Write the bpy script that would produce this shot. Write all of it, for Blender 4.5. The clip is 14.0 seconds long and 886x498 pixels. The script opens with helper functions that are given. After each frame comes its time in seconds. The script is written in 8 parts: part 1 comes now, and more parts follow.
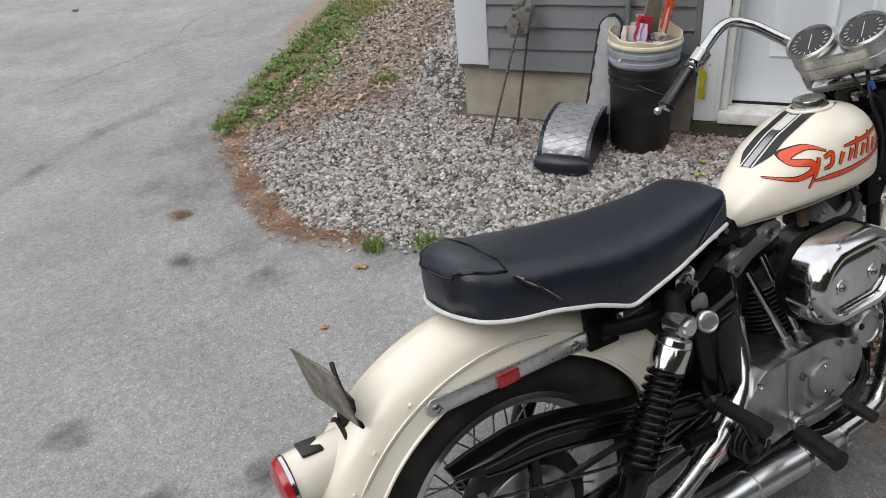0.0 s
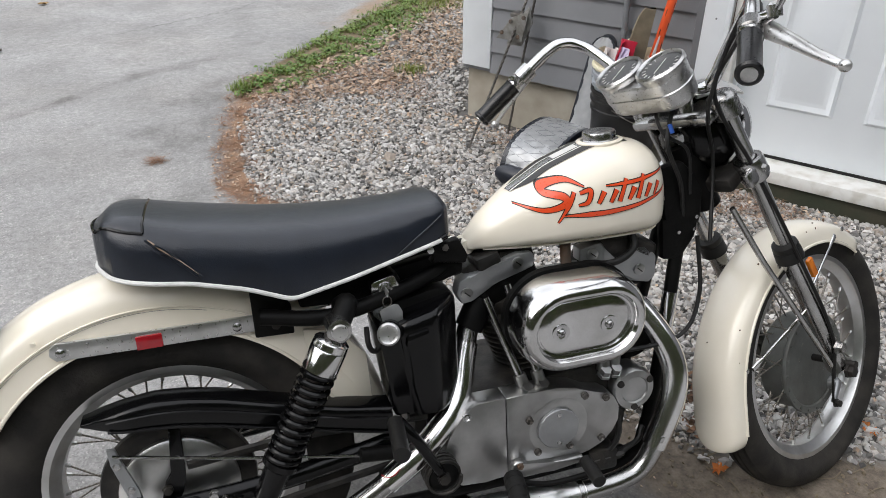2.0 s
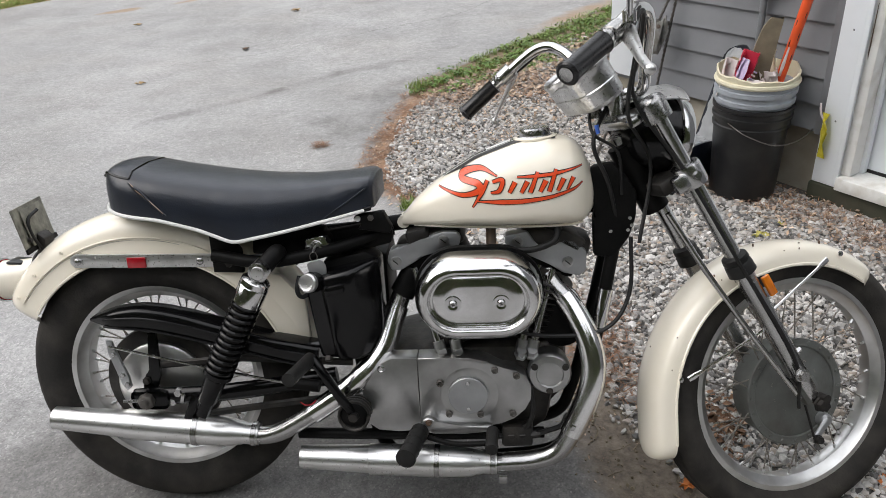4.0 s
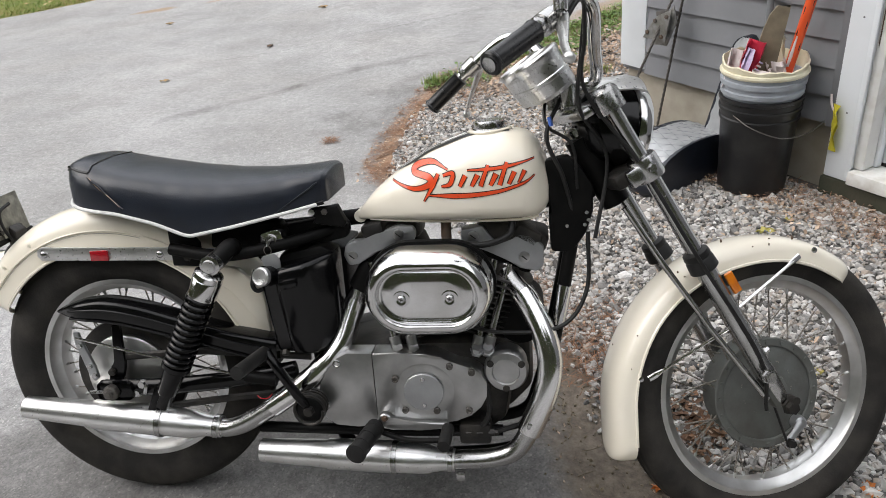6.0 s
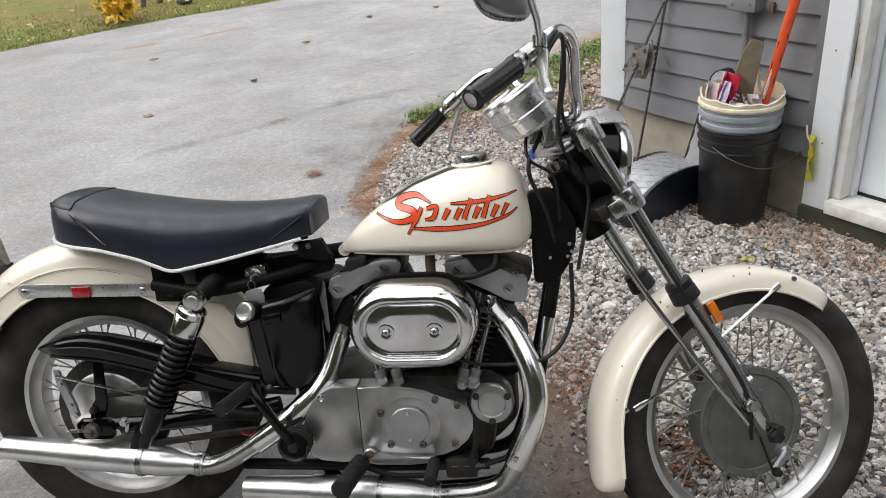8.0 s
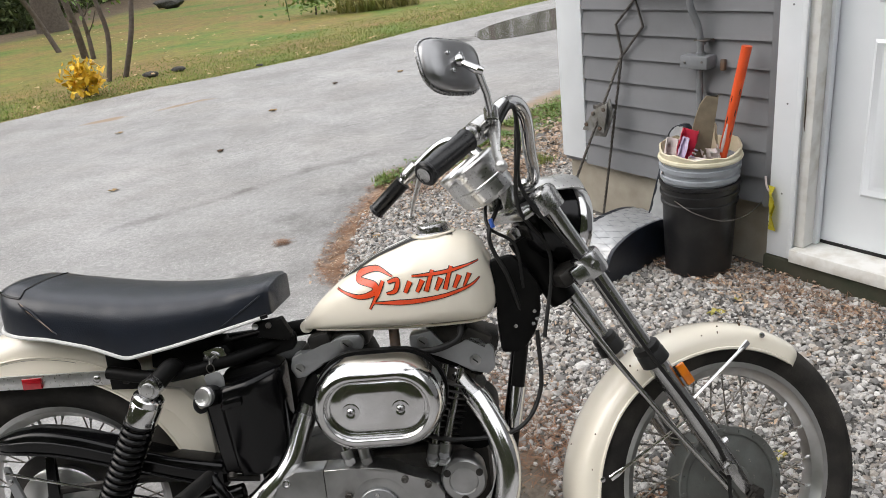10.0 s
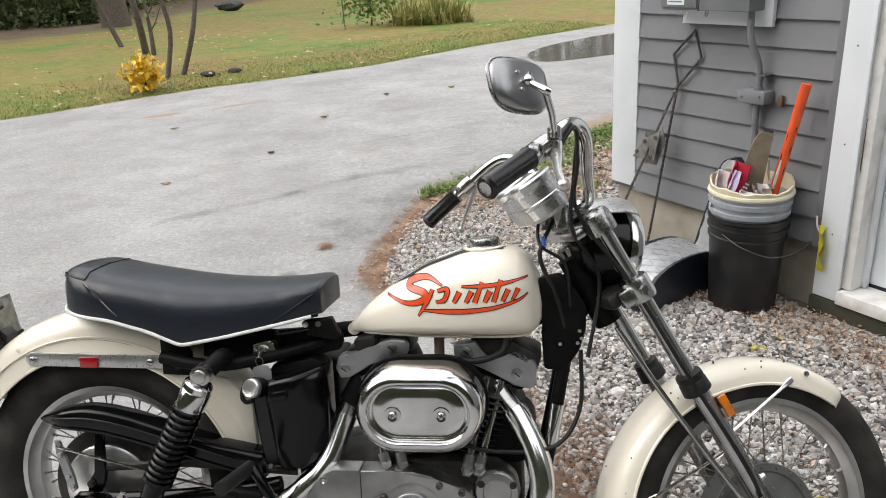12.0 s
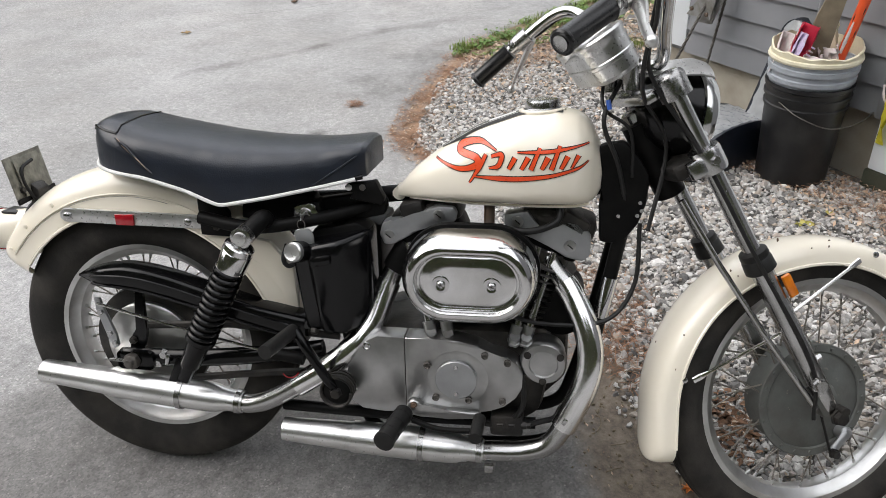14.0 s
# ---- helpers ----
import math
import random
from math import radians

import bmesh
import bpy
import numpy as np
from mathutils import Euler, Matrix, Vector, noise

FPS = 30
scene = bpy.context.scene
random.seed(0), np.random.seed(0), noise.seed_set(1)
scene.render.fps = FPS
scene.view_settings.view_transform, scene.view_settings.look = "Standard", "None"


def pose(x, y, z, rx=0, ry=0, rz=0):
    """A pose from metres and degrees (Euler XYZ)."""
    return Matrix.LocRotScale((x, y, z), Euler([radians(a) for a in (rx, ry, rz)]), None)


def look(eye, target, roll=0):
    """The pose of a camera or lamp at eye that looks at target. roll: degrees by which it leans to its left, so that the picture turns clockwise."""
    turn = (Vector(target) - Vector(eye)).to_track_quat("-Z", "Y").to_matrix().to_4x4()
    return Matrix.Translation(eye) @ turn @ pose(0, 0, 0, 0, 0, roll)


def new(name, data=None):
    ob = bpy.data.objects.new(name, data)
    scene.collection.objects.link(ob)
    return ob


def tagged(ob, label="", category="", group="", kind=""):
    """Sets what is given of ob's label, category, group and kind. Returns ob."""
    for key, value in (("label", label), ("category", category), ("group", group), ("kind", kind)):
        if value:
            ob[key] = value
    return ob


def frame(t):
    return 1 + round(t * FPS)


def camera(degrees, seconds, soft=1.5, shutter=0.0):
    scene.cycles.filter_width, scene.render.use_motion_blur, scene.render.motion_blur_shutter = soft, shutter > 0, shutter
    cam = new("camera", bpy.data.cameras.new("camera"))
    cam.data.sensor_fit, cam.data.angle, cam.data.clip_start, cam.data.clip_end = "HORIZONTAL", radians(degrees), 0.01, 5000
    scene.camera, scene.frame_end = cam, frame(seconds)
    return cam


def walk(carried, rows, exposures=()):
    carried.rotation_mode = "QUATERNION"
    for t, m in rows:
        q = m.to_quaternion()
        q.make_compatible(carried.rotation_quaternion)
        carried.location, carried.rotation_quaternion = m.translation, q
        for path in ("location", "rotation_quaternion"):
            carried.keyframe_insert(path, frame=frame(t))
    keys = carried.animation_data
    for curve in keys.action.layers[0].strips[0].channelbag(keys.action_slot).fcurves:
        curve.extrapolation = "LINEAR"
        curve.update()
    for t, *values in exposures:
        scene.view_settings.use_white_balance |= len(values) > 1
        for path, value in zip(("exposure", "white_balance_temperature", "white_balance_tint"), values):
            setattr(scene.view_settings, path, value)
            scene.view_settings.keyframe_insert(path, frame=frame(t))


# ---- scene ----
cam = camera(61.4, 14.0, 0.7)
PATH = [
    (0, (-0.479, -0.804, 1.476), (0.321, 0.708, 0.439), -5.5),
    (0.5, (-0.286, -0.909, 1.46), (0.521, 0.592, 0.413), -8.6),
    (1, (-0.21, -1.078, 1.455), (0.493, 0.52, 0.478), -0.5),
    (1.5, (-0.051, -1.155, 1.479), (0.56, 0.507, 0.55), -2.4),
    (2, (0.204, -1.105, 1.416), (0.724, 0.535, 0.397), 0.4),
    (2.5, (0.366, -1.152, 1.399), (0.604, 0.481, 0.268), -1.2),
    (3, (0.499, -1.347, 1.408), (0.521, 0.353, 0.354), -0.1),
    (3.5, (0.643, -1.413, 1.432), (0.575, 0.312, 0.422), -0.5),
    (3.7, (0.726, -1.404, 1.434), (0.632, 0.334, 0.449), -2.4),
    (5.8, (1.025, -1.356, 1.408), (0.743, 0.369, 0.438), -6.1),
    (6, (1.024, -1.357, 1.406), (0.75, 0.365, 0.426), -5.9),
    (6.5, (1.028, -1.356, 1.407), (0.757, 0.367, 0.428), -5.5),
    (7, (1.031, -1.357, 1.407), (0.77, 0.367, 0.428), -5.2),
    (7.2, (1.03, -1.363, 1.407), (0.768, 0.368, 0.441), -5.5),
    (9.3, (1.025, -1.353, 1.425), (0.827, 0.44, 0.56), -5.5),
    (9.5, (1.026, -1.35, 1.426), (0.813, 0.446, 0.572), -5.7),
    (10, (1.053, -1.324, 1.425), (0.897, 0.512, 0.646), -7.2),
    (10.5, (1.073, -1.324, 1.416), (0.984, 0.513, 0.631), -8.5),
    (11, (1.042, -1.355, 1.433), (0.87, 0.5, 0.706), -6.0),
    (11.5, (1.019, -1.36, 1.435), (0.717, 0.488, 0.732), -4.4),
    (12, (1.022, -1.358, 1.433), (0.775, 0.487, 0.701), -3.9),
    (12.5, (1.009, -1.359, 1.435), (0.755, 0.476, 0.681), -3.2),
    (13, (1.003, -1.368, 1.426), (0.728, 0.429, 0.593), -2.7),
    (13.5, (0.998, -1.365, 1.407), (0.755, 0.312, 0.344), -2.4),
    (14, (0.946, -1.282, 1.404), (0.652, 0.389, 0.346), -3.3),
]
EXPOSURES = [(0.0, -0.13, 6300, 10), (0.6, 0.0, 6300, 10), (1.5, 0.15, 6300, 10), (2.5, 0.18, 6300, 10), (3.5, 0.22, 6350, 10), (5.8, 0.35, 6400, 10), (9.3, 0.29, 6450, 10), (11.0, 0.36, 6500, 10), (12.6, 0.42, 6500, 10), (14.0, 0.37, 6400, 10)]
walk(cam, [(t, look(eye, target, roll)) for t, eye, target, roll in PATH], EXPOSURES)

# ---- world and light: an even, overcast autumn day ----
world = bpy.data.worlds.new("overcast")
scene.world = world
world.use_nodes = True
wn, wl = world.node_tree.nodes, world.node_tree.links
wn.clear()
sky = wn.new("ShaderNodeTexSky")
sky.sky_type = "NISHITA"
sky.sun_disc = False
sky.sun_elevation = radians(48)
sky.sun_rotation = radians(-95)
sky.air_density, sky.dust_density = 1.0, 3.0
cloud = wn.new("ShaderNodeMixRGB")
cloud.inputs[0].default_value = 0.75
cloud.inputs[2].default_value = (7.5, 7.4, 7.25, 1)
wbg, wout = wn.new("ShaderNodeBackground"), wn.new("ShaderNodeOutputWorld")
wbg.inputs[1].default_value = 0.24
wl.new(sky.outputs[0], cloud.inputs[1])
wl.new(cloud.outputs[0], wbg.inputs[0])
wl.new(wbg.outputs[0], wout.inputs[0])
sun = new("sun", bpy.data.lights.new("sun", "SUN"))
sun.data.energy, sun.data.angle, sun.data.color = 1.0, radians(50), (1, 0.97, 0.93)
sun.matrix_world = look((-8, -1.5, 9), (0.8, 0.5, 0))


# ---- materials ----
def mat(name, a, b=None, rough=0.5, metal=0.0, scale=20.0, bump=0.0, bump_scale=None, rvar=0.1, coat=0.0, island=0.0, obj=0.0, detail=6.0, mid=0.5, spec=0.5):
    """Two colours mixed by noise in metres, uneven gloss, and a fine relief."""
    m = bpy.data.materials.new(name)
    m.use_nodes = True
    n, l = m.node_tree.nodes, m.node_tree.links
    p = n["Principled BSDF"]
    b = b or a
    co = n.new("ShaderNodeTexCoord")
    big = n.new("ShaderNodeTexNoise")
    big.inputs["Scale"].default_value, big.inputs["Detail"].default_value = scale, detail
    l.new(co.outputs["Object"], big.inputs["Vector"])
    ramp = n.new("ShaderNodeValToRGB")
    ramp.color_ramp.elements[0].position, ramp.color_ramp.elements[1].position = mid - 0.2, mid + 0.2
    ramp.color_ramp.elements[0].color, ramp.color_ramp.elements[1].color = (*a, 1), (*b, 1)
    l.new(big.outputs["Fac"], ramp.inputs["Fac"])
    colour = ramp.outputs["Color"]
    if island or obj:
        src = n.new("ShaderNodeNewGeometry").outputs["Random Per Island"] if island else n.new("ShaderNodeObjectInfo").outputs["Random"]
        span = n.new("ShaderNodeMapRange")
        span.inputs["To Min"].default_value, span.inputs["To Max"].default_value = 1 - (island or obj), 1 + (island or obj)
        l.new(src, span.inputs["Value"])
        hsv = n.new("ShaderNodeHueSaturation")
        l.new(span.outputs[0], hsv.inputs["Value"])
        l.new(colour, hsv.inputs["Color"])
        colour = hsv.outputs["Color"]
    l.new(colour, p.inputs["Base Color"])
    p.inputs["Metallic"].default_value = metal
    p.inputs["Specular IOR Level"].default_value = spec
    rr = n.new("ShaderNodeMapRange")
    rr.inputs["To Min"].default_value, rr.inputs["To Max"].default_value = max(rough - rvar, 0.02), min(rough + rvar, 1)
    fine = n.new("ShaderNodeTexNoise")
    fine.inputs["Scale"].default_value, fine.inputs["Detail"].default_value = bump_scale or scale * 6, 5
    l.new(co.outputs["Object"], fine.inputs["Vector"])
    l.new(fine.outputs["Fac"], rr.inputs["Value"])
    l.new(rr.outputs[0], p.inputs["Roughness"])
    if coat:
        p.inputs["Coat Weight"].default_value = coat
        p.inputs["Coat Roughness"].default_value = 0.06
    if bump:
        bp = n.new("ShaderNodeBump")
        bp.inputs["Strength"].default_value, bp.inputs["Distance"].default_value = min(bump, 1.0), 0.002
        l.new(fine.outputs["Fac"], bp.inputs["Height"])
        l.new(bp.outputs[0], p.inputs["Normal"])
    return m


M = dict(
    cream=mat("cream_paint", (0.86, 0.805, 0.69), (0.825, 0.765, 0.64), 0.22, 0, 9, coat=0.5, rvar=0.06),
    chrome=mat("chrome", (0.66, 0.66, 0.665), (0.54, 0.54, 0.54), 0.12, 1, 30, rvar=0.06),
    dull_chrome=mat("dull_chrome", (0.56, 0.56, 0.56), (0.42, 0.415, 0.405), 0.24, 1, 12, 0.03, rvar=0.08),
    alloy=mat("cast_alloy", (0.56, 0.56, 0.56), (0.34, 0.34, 0.335), 0.37, 1, 12, 0.12, 300, rvar=0.07, detail=9.0),
    air_chrome=mat("worn_polished_chrome", (0.76, 0.76, 0.765), (0.54, 0.535, 0.525), 0.14, 1, 14, 0.02, 120, rvar=0.09, detail=9.0),
    wheel_rim=mat("tarnished_rim", (0.74, 0.74, 0.74), (0.52, 0.515, 0.50), 0.36, 1, 16, 0.08, rvar=0.12),
    leaf_pale=mat("bleached_leaf", (0.52, 0.42, 0.24), (0.42, 0.28, 0.14), 0.7, 0, 30),
    aged=mat("aged_chrome", (0.46, 0.46, 0.46), (0.27, 0.265, 0.26), 0.27, 1, 30, 0.02, 200, rvar=0.07),
    satin=mat("satin_chrome", (0.90, 0.90, 0.905), (0.68, 0.675, 0.665), 0.16, 1, 10, 0.02, 200, rvar=0.10, detail=8.0),
    brushed=mat("brushed_gauge_shell", (0.62, 0.62, 0.62), (0.44, 0.435, 0.43), 0.30, 1, 26, 0.04, 260, rvar=0.10, detail=8.0),
    muffler=mat("brushed_muffler", (0.93, 0.93, 0.93), (0.72, 0.715, 0.705), 0.31, 1, 12, 0.04, 260, rvar=0.10, detail=8.0),
    grey_cover=mat("weathered_cover", (0.42, 0.43, 0.44), (0.32, 0.325, 0.33), 0.40, 0.75, 14, 0.2, 200),
    dark_metal=mat("oily_dark_metal", (0.018, 0.017, 0.016), (0.06, 0.053, 0.046), 0.5, 0.4, 26, 0.4, 180, mid=0.6),
    black_paint=mat("black_paint", (0.0025, 0.0025, 0.003), (0.006, 0.006, 0.006), 0.18, 0, 22, rvar=0.08, mid=0.62, spec=0.3),
    black_matt=mat("black_enamel_dusty", (0.003, 0.003, 0.003), (0.008, 0.0075, 0.007), 0.5, 0, 24, 0.3, 160, mid=0.62, spec=0.13),
    leather=mat("black_vinyl", (0.007, 0.0095, 0.016), (0.012, 0.016, 0.026), 0.33, 0, 16, 0.25, 420, rvar=0.12, spec=0.55),
    piping=mat("white_piping", (0.75, 0.75, 0.74), (0.6, 0.6, 0.58), 0.35, 0, 40),
    rubber=mat("black_rubber", (0.007, 0.007, 0.007), (0.014, 0.0135, 0.013), 0.5, 0, 30, 0.2, spec=0.35),
    grip=mat("glossy_black_grip", (0.005, 0.005, 0.006), (0.010, 0.010, 0.011), 0.30, 0, 40, 0.15, 260, spec=0.5),
    tyre=mat("tyre_rubber", (0.024, 0.0225, 0.021), (0.062, 0.056, 0.049), 0.8, 0, 14, 0.4, 220, mid=0.6, spec=0.2),
    rim=mat("dull_rim", (0.68, 0.68, 0.675), (0.50, 0.495, 0.485), 0.30, 0.85, 22, 0.15),
    spoke=mat("rusty_spoke", (0.42, 0.405, 0.38), (0.17, 0.135, 0.10), 0.45, 0.8, 40),
    drum=mat("grey_drum", (0.17, 0.18, 0.17), (0.12, 0.12, 0.11), 0.6, 0.4, 18, 0.25, 200),
    red_lens=mat("red_lens", (0.42, 0.012, 0.02), (0.3, 0.008, 0.015), 0.18, 0, 60, coat=0.5),
    amber=mat("amber_lens", (0.75, 0.22, 0.01), (0.6, 0.15, 0.01), 0.2, 0, 60, coat=0.5),
    orange=mat("orange_lettering_paint", (0.80, 0.085, 0.02), (0.72, 0.07, 0.018), 0.3, 0, 30, coat=0.3),
    black_line=mat("black_outline", (0.012, 0.01, 0.01), (0.02, 0.018, 0.016), 0.4, 0, 30),
    white_deco=mat("pale_stripe", (0.7, 0.7, 0.68), (0.6, 0.6, 0.58), 0.35, 0, 30),
    rust=mat("rusty_steel", (0.18, 0.10, 0.055), (0.12, 0.11, 0.10), 0.7, 0.5, 30, 0.4),
    siding=mat("grey_vinyl_siding", (0.218, 0.223, 0.238), (0.186, 0.190, 0.204), 0.5, 0, 5, 0.15, 90, obj=0.05),
    trim=mat("white_painted_trim", (0.785, 0.82, 0.855), (0.705, 0.74, 0.765), 0.45, 0, 4, 0.1, 60, mid=0.6),
    door=mat("white_steel_door", (0.785, 0.82, 0.855), (0.735, 0.77, 0.805), 0.4, 0, 3, 0.08, 120),
    concrete=mat("stained_concrete", (0.42, 0.39, 0.33), (0.27, 0.24, 0.19), 0.85, 0, 6, 0.6, 90),
    sill=mat("worn_sill_paint", (0.74, 0.74, 0.72), (0.46, 0.43, 0.37), 0.6, 0, 14, 0.4, 120, mid=0.64),
    damp_wood=mat("mossy_damp_wood", (0.028, 0.036, 0.02), (0.05, 0.045, 0.03), 0.85, 0, 12, 0.5, 120),
    grey_pvc=mat("grey_conduit", (0.20, 0.21, 0.225), (0.16, 0.17, 0.18), 0.5, 0, 12),
    bucket_white=mat("dirty_white_plastic", (0.74, 0.70, 0.55), (0.62, 0.56, 0.40), 0.45, 0, 16, 0.1),
    bucket_grey=mat("grey_plastic", (0.36, 0.39, 0.43), (0.27, 0.29, 0.32), 0.42, 0, 14, 0.1),
    bucket_black=mat("dusty_black_plastic", (0.006, 0.006, 0.007), (0.028, 0.027, 0.026), 0.42, 0, 9, 0.2, mid=0.66),
    orange_tool=mat("orange_plastic", (0.78, 0.10, 0.02), (0.70, 0.085, 0.02), 0.4, 0, 12),
    brown_wood=mat("weathered_wood", (0.23, 0.19, 0.13), (0.16, 0.13, 0.09), 0.8, 0, 22, 0.4),
    bag_red=mat("red_bag", (0.52, 0.02, 0.05), (0.42, 0.015, 0.04), 0.35, 0, 30),
    bag_lilac=mat("lilac_print", (0.42, 0.34, 0.55), (0.60, 0.52, 0.66), 0.4, 0, 40),
    bag_pale=mat("pale_bag", (0.72, 0.68, 0.66), (0.6, 0.5, 0.5), 0.4, 0, 30),
    yellow=mat("yellow_tape", (0.72, 0.66, 0.06), (0.60, 0.52, 0.03), 0.45, 0, 40),
    silver_vinyl=mat("silver_vinyl", (0.44, 0.45, 0.46), (0.34, 0.35, 0.36), 0.36, 0.35, 20, 0.15, 240),
    steel=mat("bare_steel", (0.20, 0.19, 0.18), (0.11, 0.10, 0.09), 0.5, 0.8, 40, 0.3),
    wing_plate=mat("galvanised_plate", (0.34, 0.345, 0.34), (0.20, 0.19, 0.17), 0.5, 0.6, 30, 0.4),
    bark=mat("bark", (0.13, 0.105, 0.085), (0.075, 0.06, 0.05), 0.9, 0, 18, 0.8, 60),
    turf=mat("lawn_blades", (0.078, 0.180, 0.024), (0.165, 0.168, 0.038), 0.7, 0, 0.55, island=0.12, detail=7.0, spec=0.2),
    grass=mat("grass_blades", (0.14, 0.23, 0.04), (0.26, 0.28, 0.075), 0.65, 0, 1.2, island=0.35),
    dry_grass=mat("dry_grass_blades", (0.22, 0.19, 0.09), (0.15, 0.16, 0.05), 0.7, 0, 2, island=0.3),
    needles=mat("pine_needles", (0.27, 0.135, 0.072), (0.20, 0.115, 0.070), 0.8, 0, 9, island=0.4),
    straps=mat("strappy_leaf", (0.20, 0.26, 0.055), (0.45, 0.38, 0.15), 0.6, 0, 4, island=0.35),
    foliage=mat("green_foliage", (0.042, 0.068, 0.020), (0.095, 0.115, 0.035), 0.7, 0, 0.6, island=0.5),
    leafy=mat("fresh_green_leaves", (0.10, 0.20, 0.04), (0.18, 0.25, 0.06), 0.6, 0, 3, island=0.35),
    autumn=mat("yellow_leaves", (0.70, 0.38, 0.012), (0.62, 0.45, 0.03), 0.6, 0, 6, island=0.25),
    litter=mat("crumbled_leaves", (0.30, 0.20, 0.13), (0.50, 0.40, 0.31), 0.8, 0, 30, island=0.5),
    brown_leaf=mat("brown_dead_leaves", (0.115, 0.060, 0.034), (0.20, 0.115, 0.065), 0.8, 0, 30, island=0.5),
    leaf_tan=mat("tan_leaf", (0.42, 0.30, 0.14), (0.30, 0.19, 0.09), 0.7, 0, 40),
    leaf_orange=mat("orange_leaf", (0.58, 0.20, 0.04), (0.45, 0.14, 0.03), 0.7, 0, 40),
    leaf_yellow=mat("yellow_green_leaf", (0.42, 0.40, 0.10), (0.36, 0.30, 0.08), 0.7, 0, 40),
    plate=mat("dirty_number_plate", (0.30, 0.29, 0.24), (0.10, 0.095, 0.08), 0.5, 0.2, 40, 0.6, 160),
    mirror=mat("mirror_back", (0.34, 0.34, 0.345), (0.27, 0.27, 0.275), 0.32, 1, 20, rvar=0.05),
    dial=mat("dial_face", (0.02, 0.02, 0.022), (0.03, 0.03, 0.03), 0.4, 0, 30),
    water=mat("puddle_water", (0.10, 0.092, 0.085), (0.14, 0.13, 0.12), 0.10, 0, 3, 0.02, 6, rvar=0.05),
    rock=mat("dark_rock", (0.035, 0.034, 0.034), (0.09, 0.085, 0.08), 0.85, 0, 20, 0.6),
    crack=mat("crack_dirt", (0.06, 0.058, 0.055), (0.15, 0.145, 0.14), 0.9, 0, 30),
    blue=mat("blue_plastic", (0.03, 0.10, 0.42), None, 0.4),
    mauve=mat("mauve_petal", (0.45, 0.2, 0.5), None, 0.6),
)


def crease(m, scale, strength, distance):
    """Adds soft creases over a material's fine relief."""
    n, l = m.node_tree.nodes, m.node_tree.links
    p = n["Principled BSDF"]
    t = n.new("ShaderNodeTexNoise")
    t.inputs["Scale"].default_value, t.inputs["Detail"].default_value, t.inputs["Distortion"].default_value = scale, 3, 1.6
    l.new(n.new("ShaderNodeTexCoord").outputs["Object"], t.inputs["Vector"])
    bp = n.new("ShaderNodeBump")
    bp.inputs["Strength"].default_value, bp.inputs["Distance"].default_value = strength, distance
    l.new(t.outputs["Fac"], bp.inputs["Height"])
    l.new(p.inputs["Normal"].links[0].from_socket, bp.inputs["Normal"])
    l.new(bp.outputs[0], p.inputs["Normal"])


crease(M["leather"], 15, 0.18, 0.006)


def stone_material():
    """Broken stone: each piece its own grey, some brown or nearly white, with a mottled face."""
    m = mat("crushed_stone", (0.7, 0.7, 0.7), (1.0, 1.0, 1.0), 0.85, 0, 60, 0.5, 500)
    n, l = m.node_tree.nodes, m.node_tree.links
    r = n.new("ShaderNodeValToRGB")
    stops = [(0.0, (0.10, 0.098, 0.096)), (0.20, (0.24, 0.232, 0.222)), (0.34, (0.40, 0.39, 0.375)), (0.46, (0.37, 0.315, 0.262)), (0.56, (0.46, 0.446, 0.428)), (0.80, (0.60, 0.587, 0.568)), (0.88, (0.50, 0.46, 0.41)), (1.0, (0.80, 0.79, 0.775))]
    e = r.color_ramp.elements
    while len(e) < len(stops):
        e.new(0.5)
    for k, (pos, c) in enumerate(stops):
        e[k].position, e[k].color = pos, (*c, 1)
    l.new(n.new("ShaderNodeNewGeometry").outputs["Random Per Island"], r.inputs["Fac"])
    x = n.new("ShaderNodeMixRGB")
    x.blend_type = "MULTIPLY"
    x.inputs[0].default_value = 1
    p = n["Principled BSDF"]
    l.new(p.inputs["Base Color"].links[0].from_socket, x.inputs[1])
    l.new(r.outputs["Color"], x.inputs[2])
    l.new(x.outputs[0], p.inputs["Base Color"])
    return m


M["stone"] = stone_material()


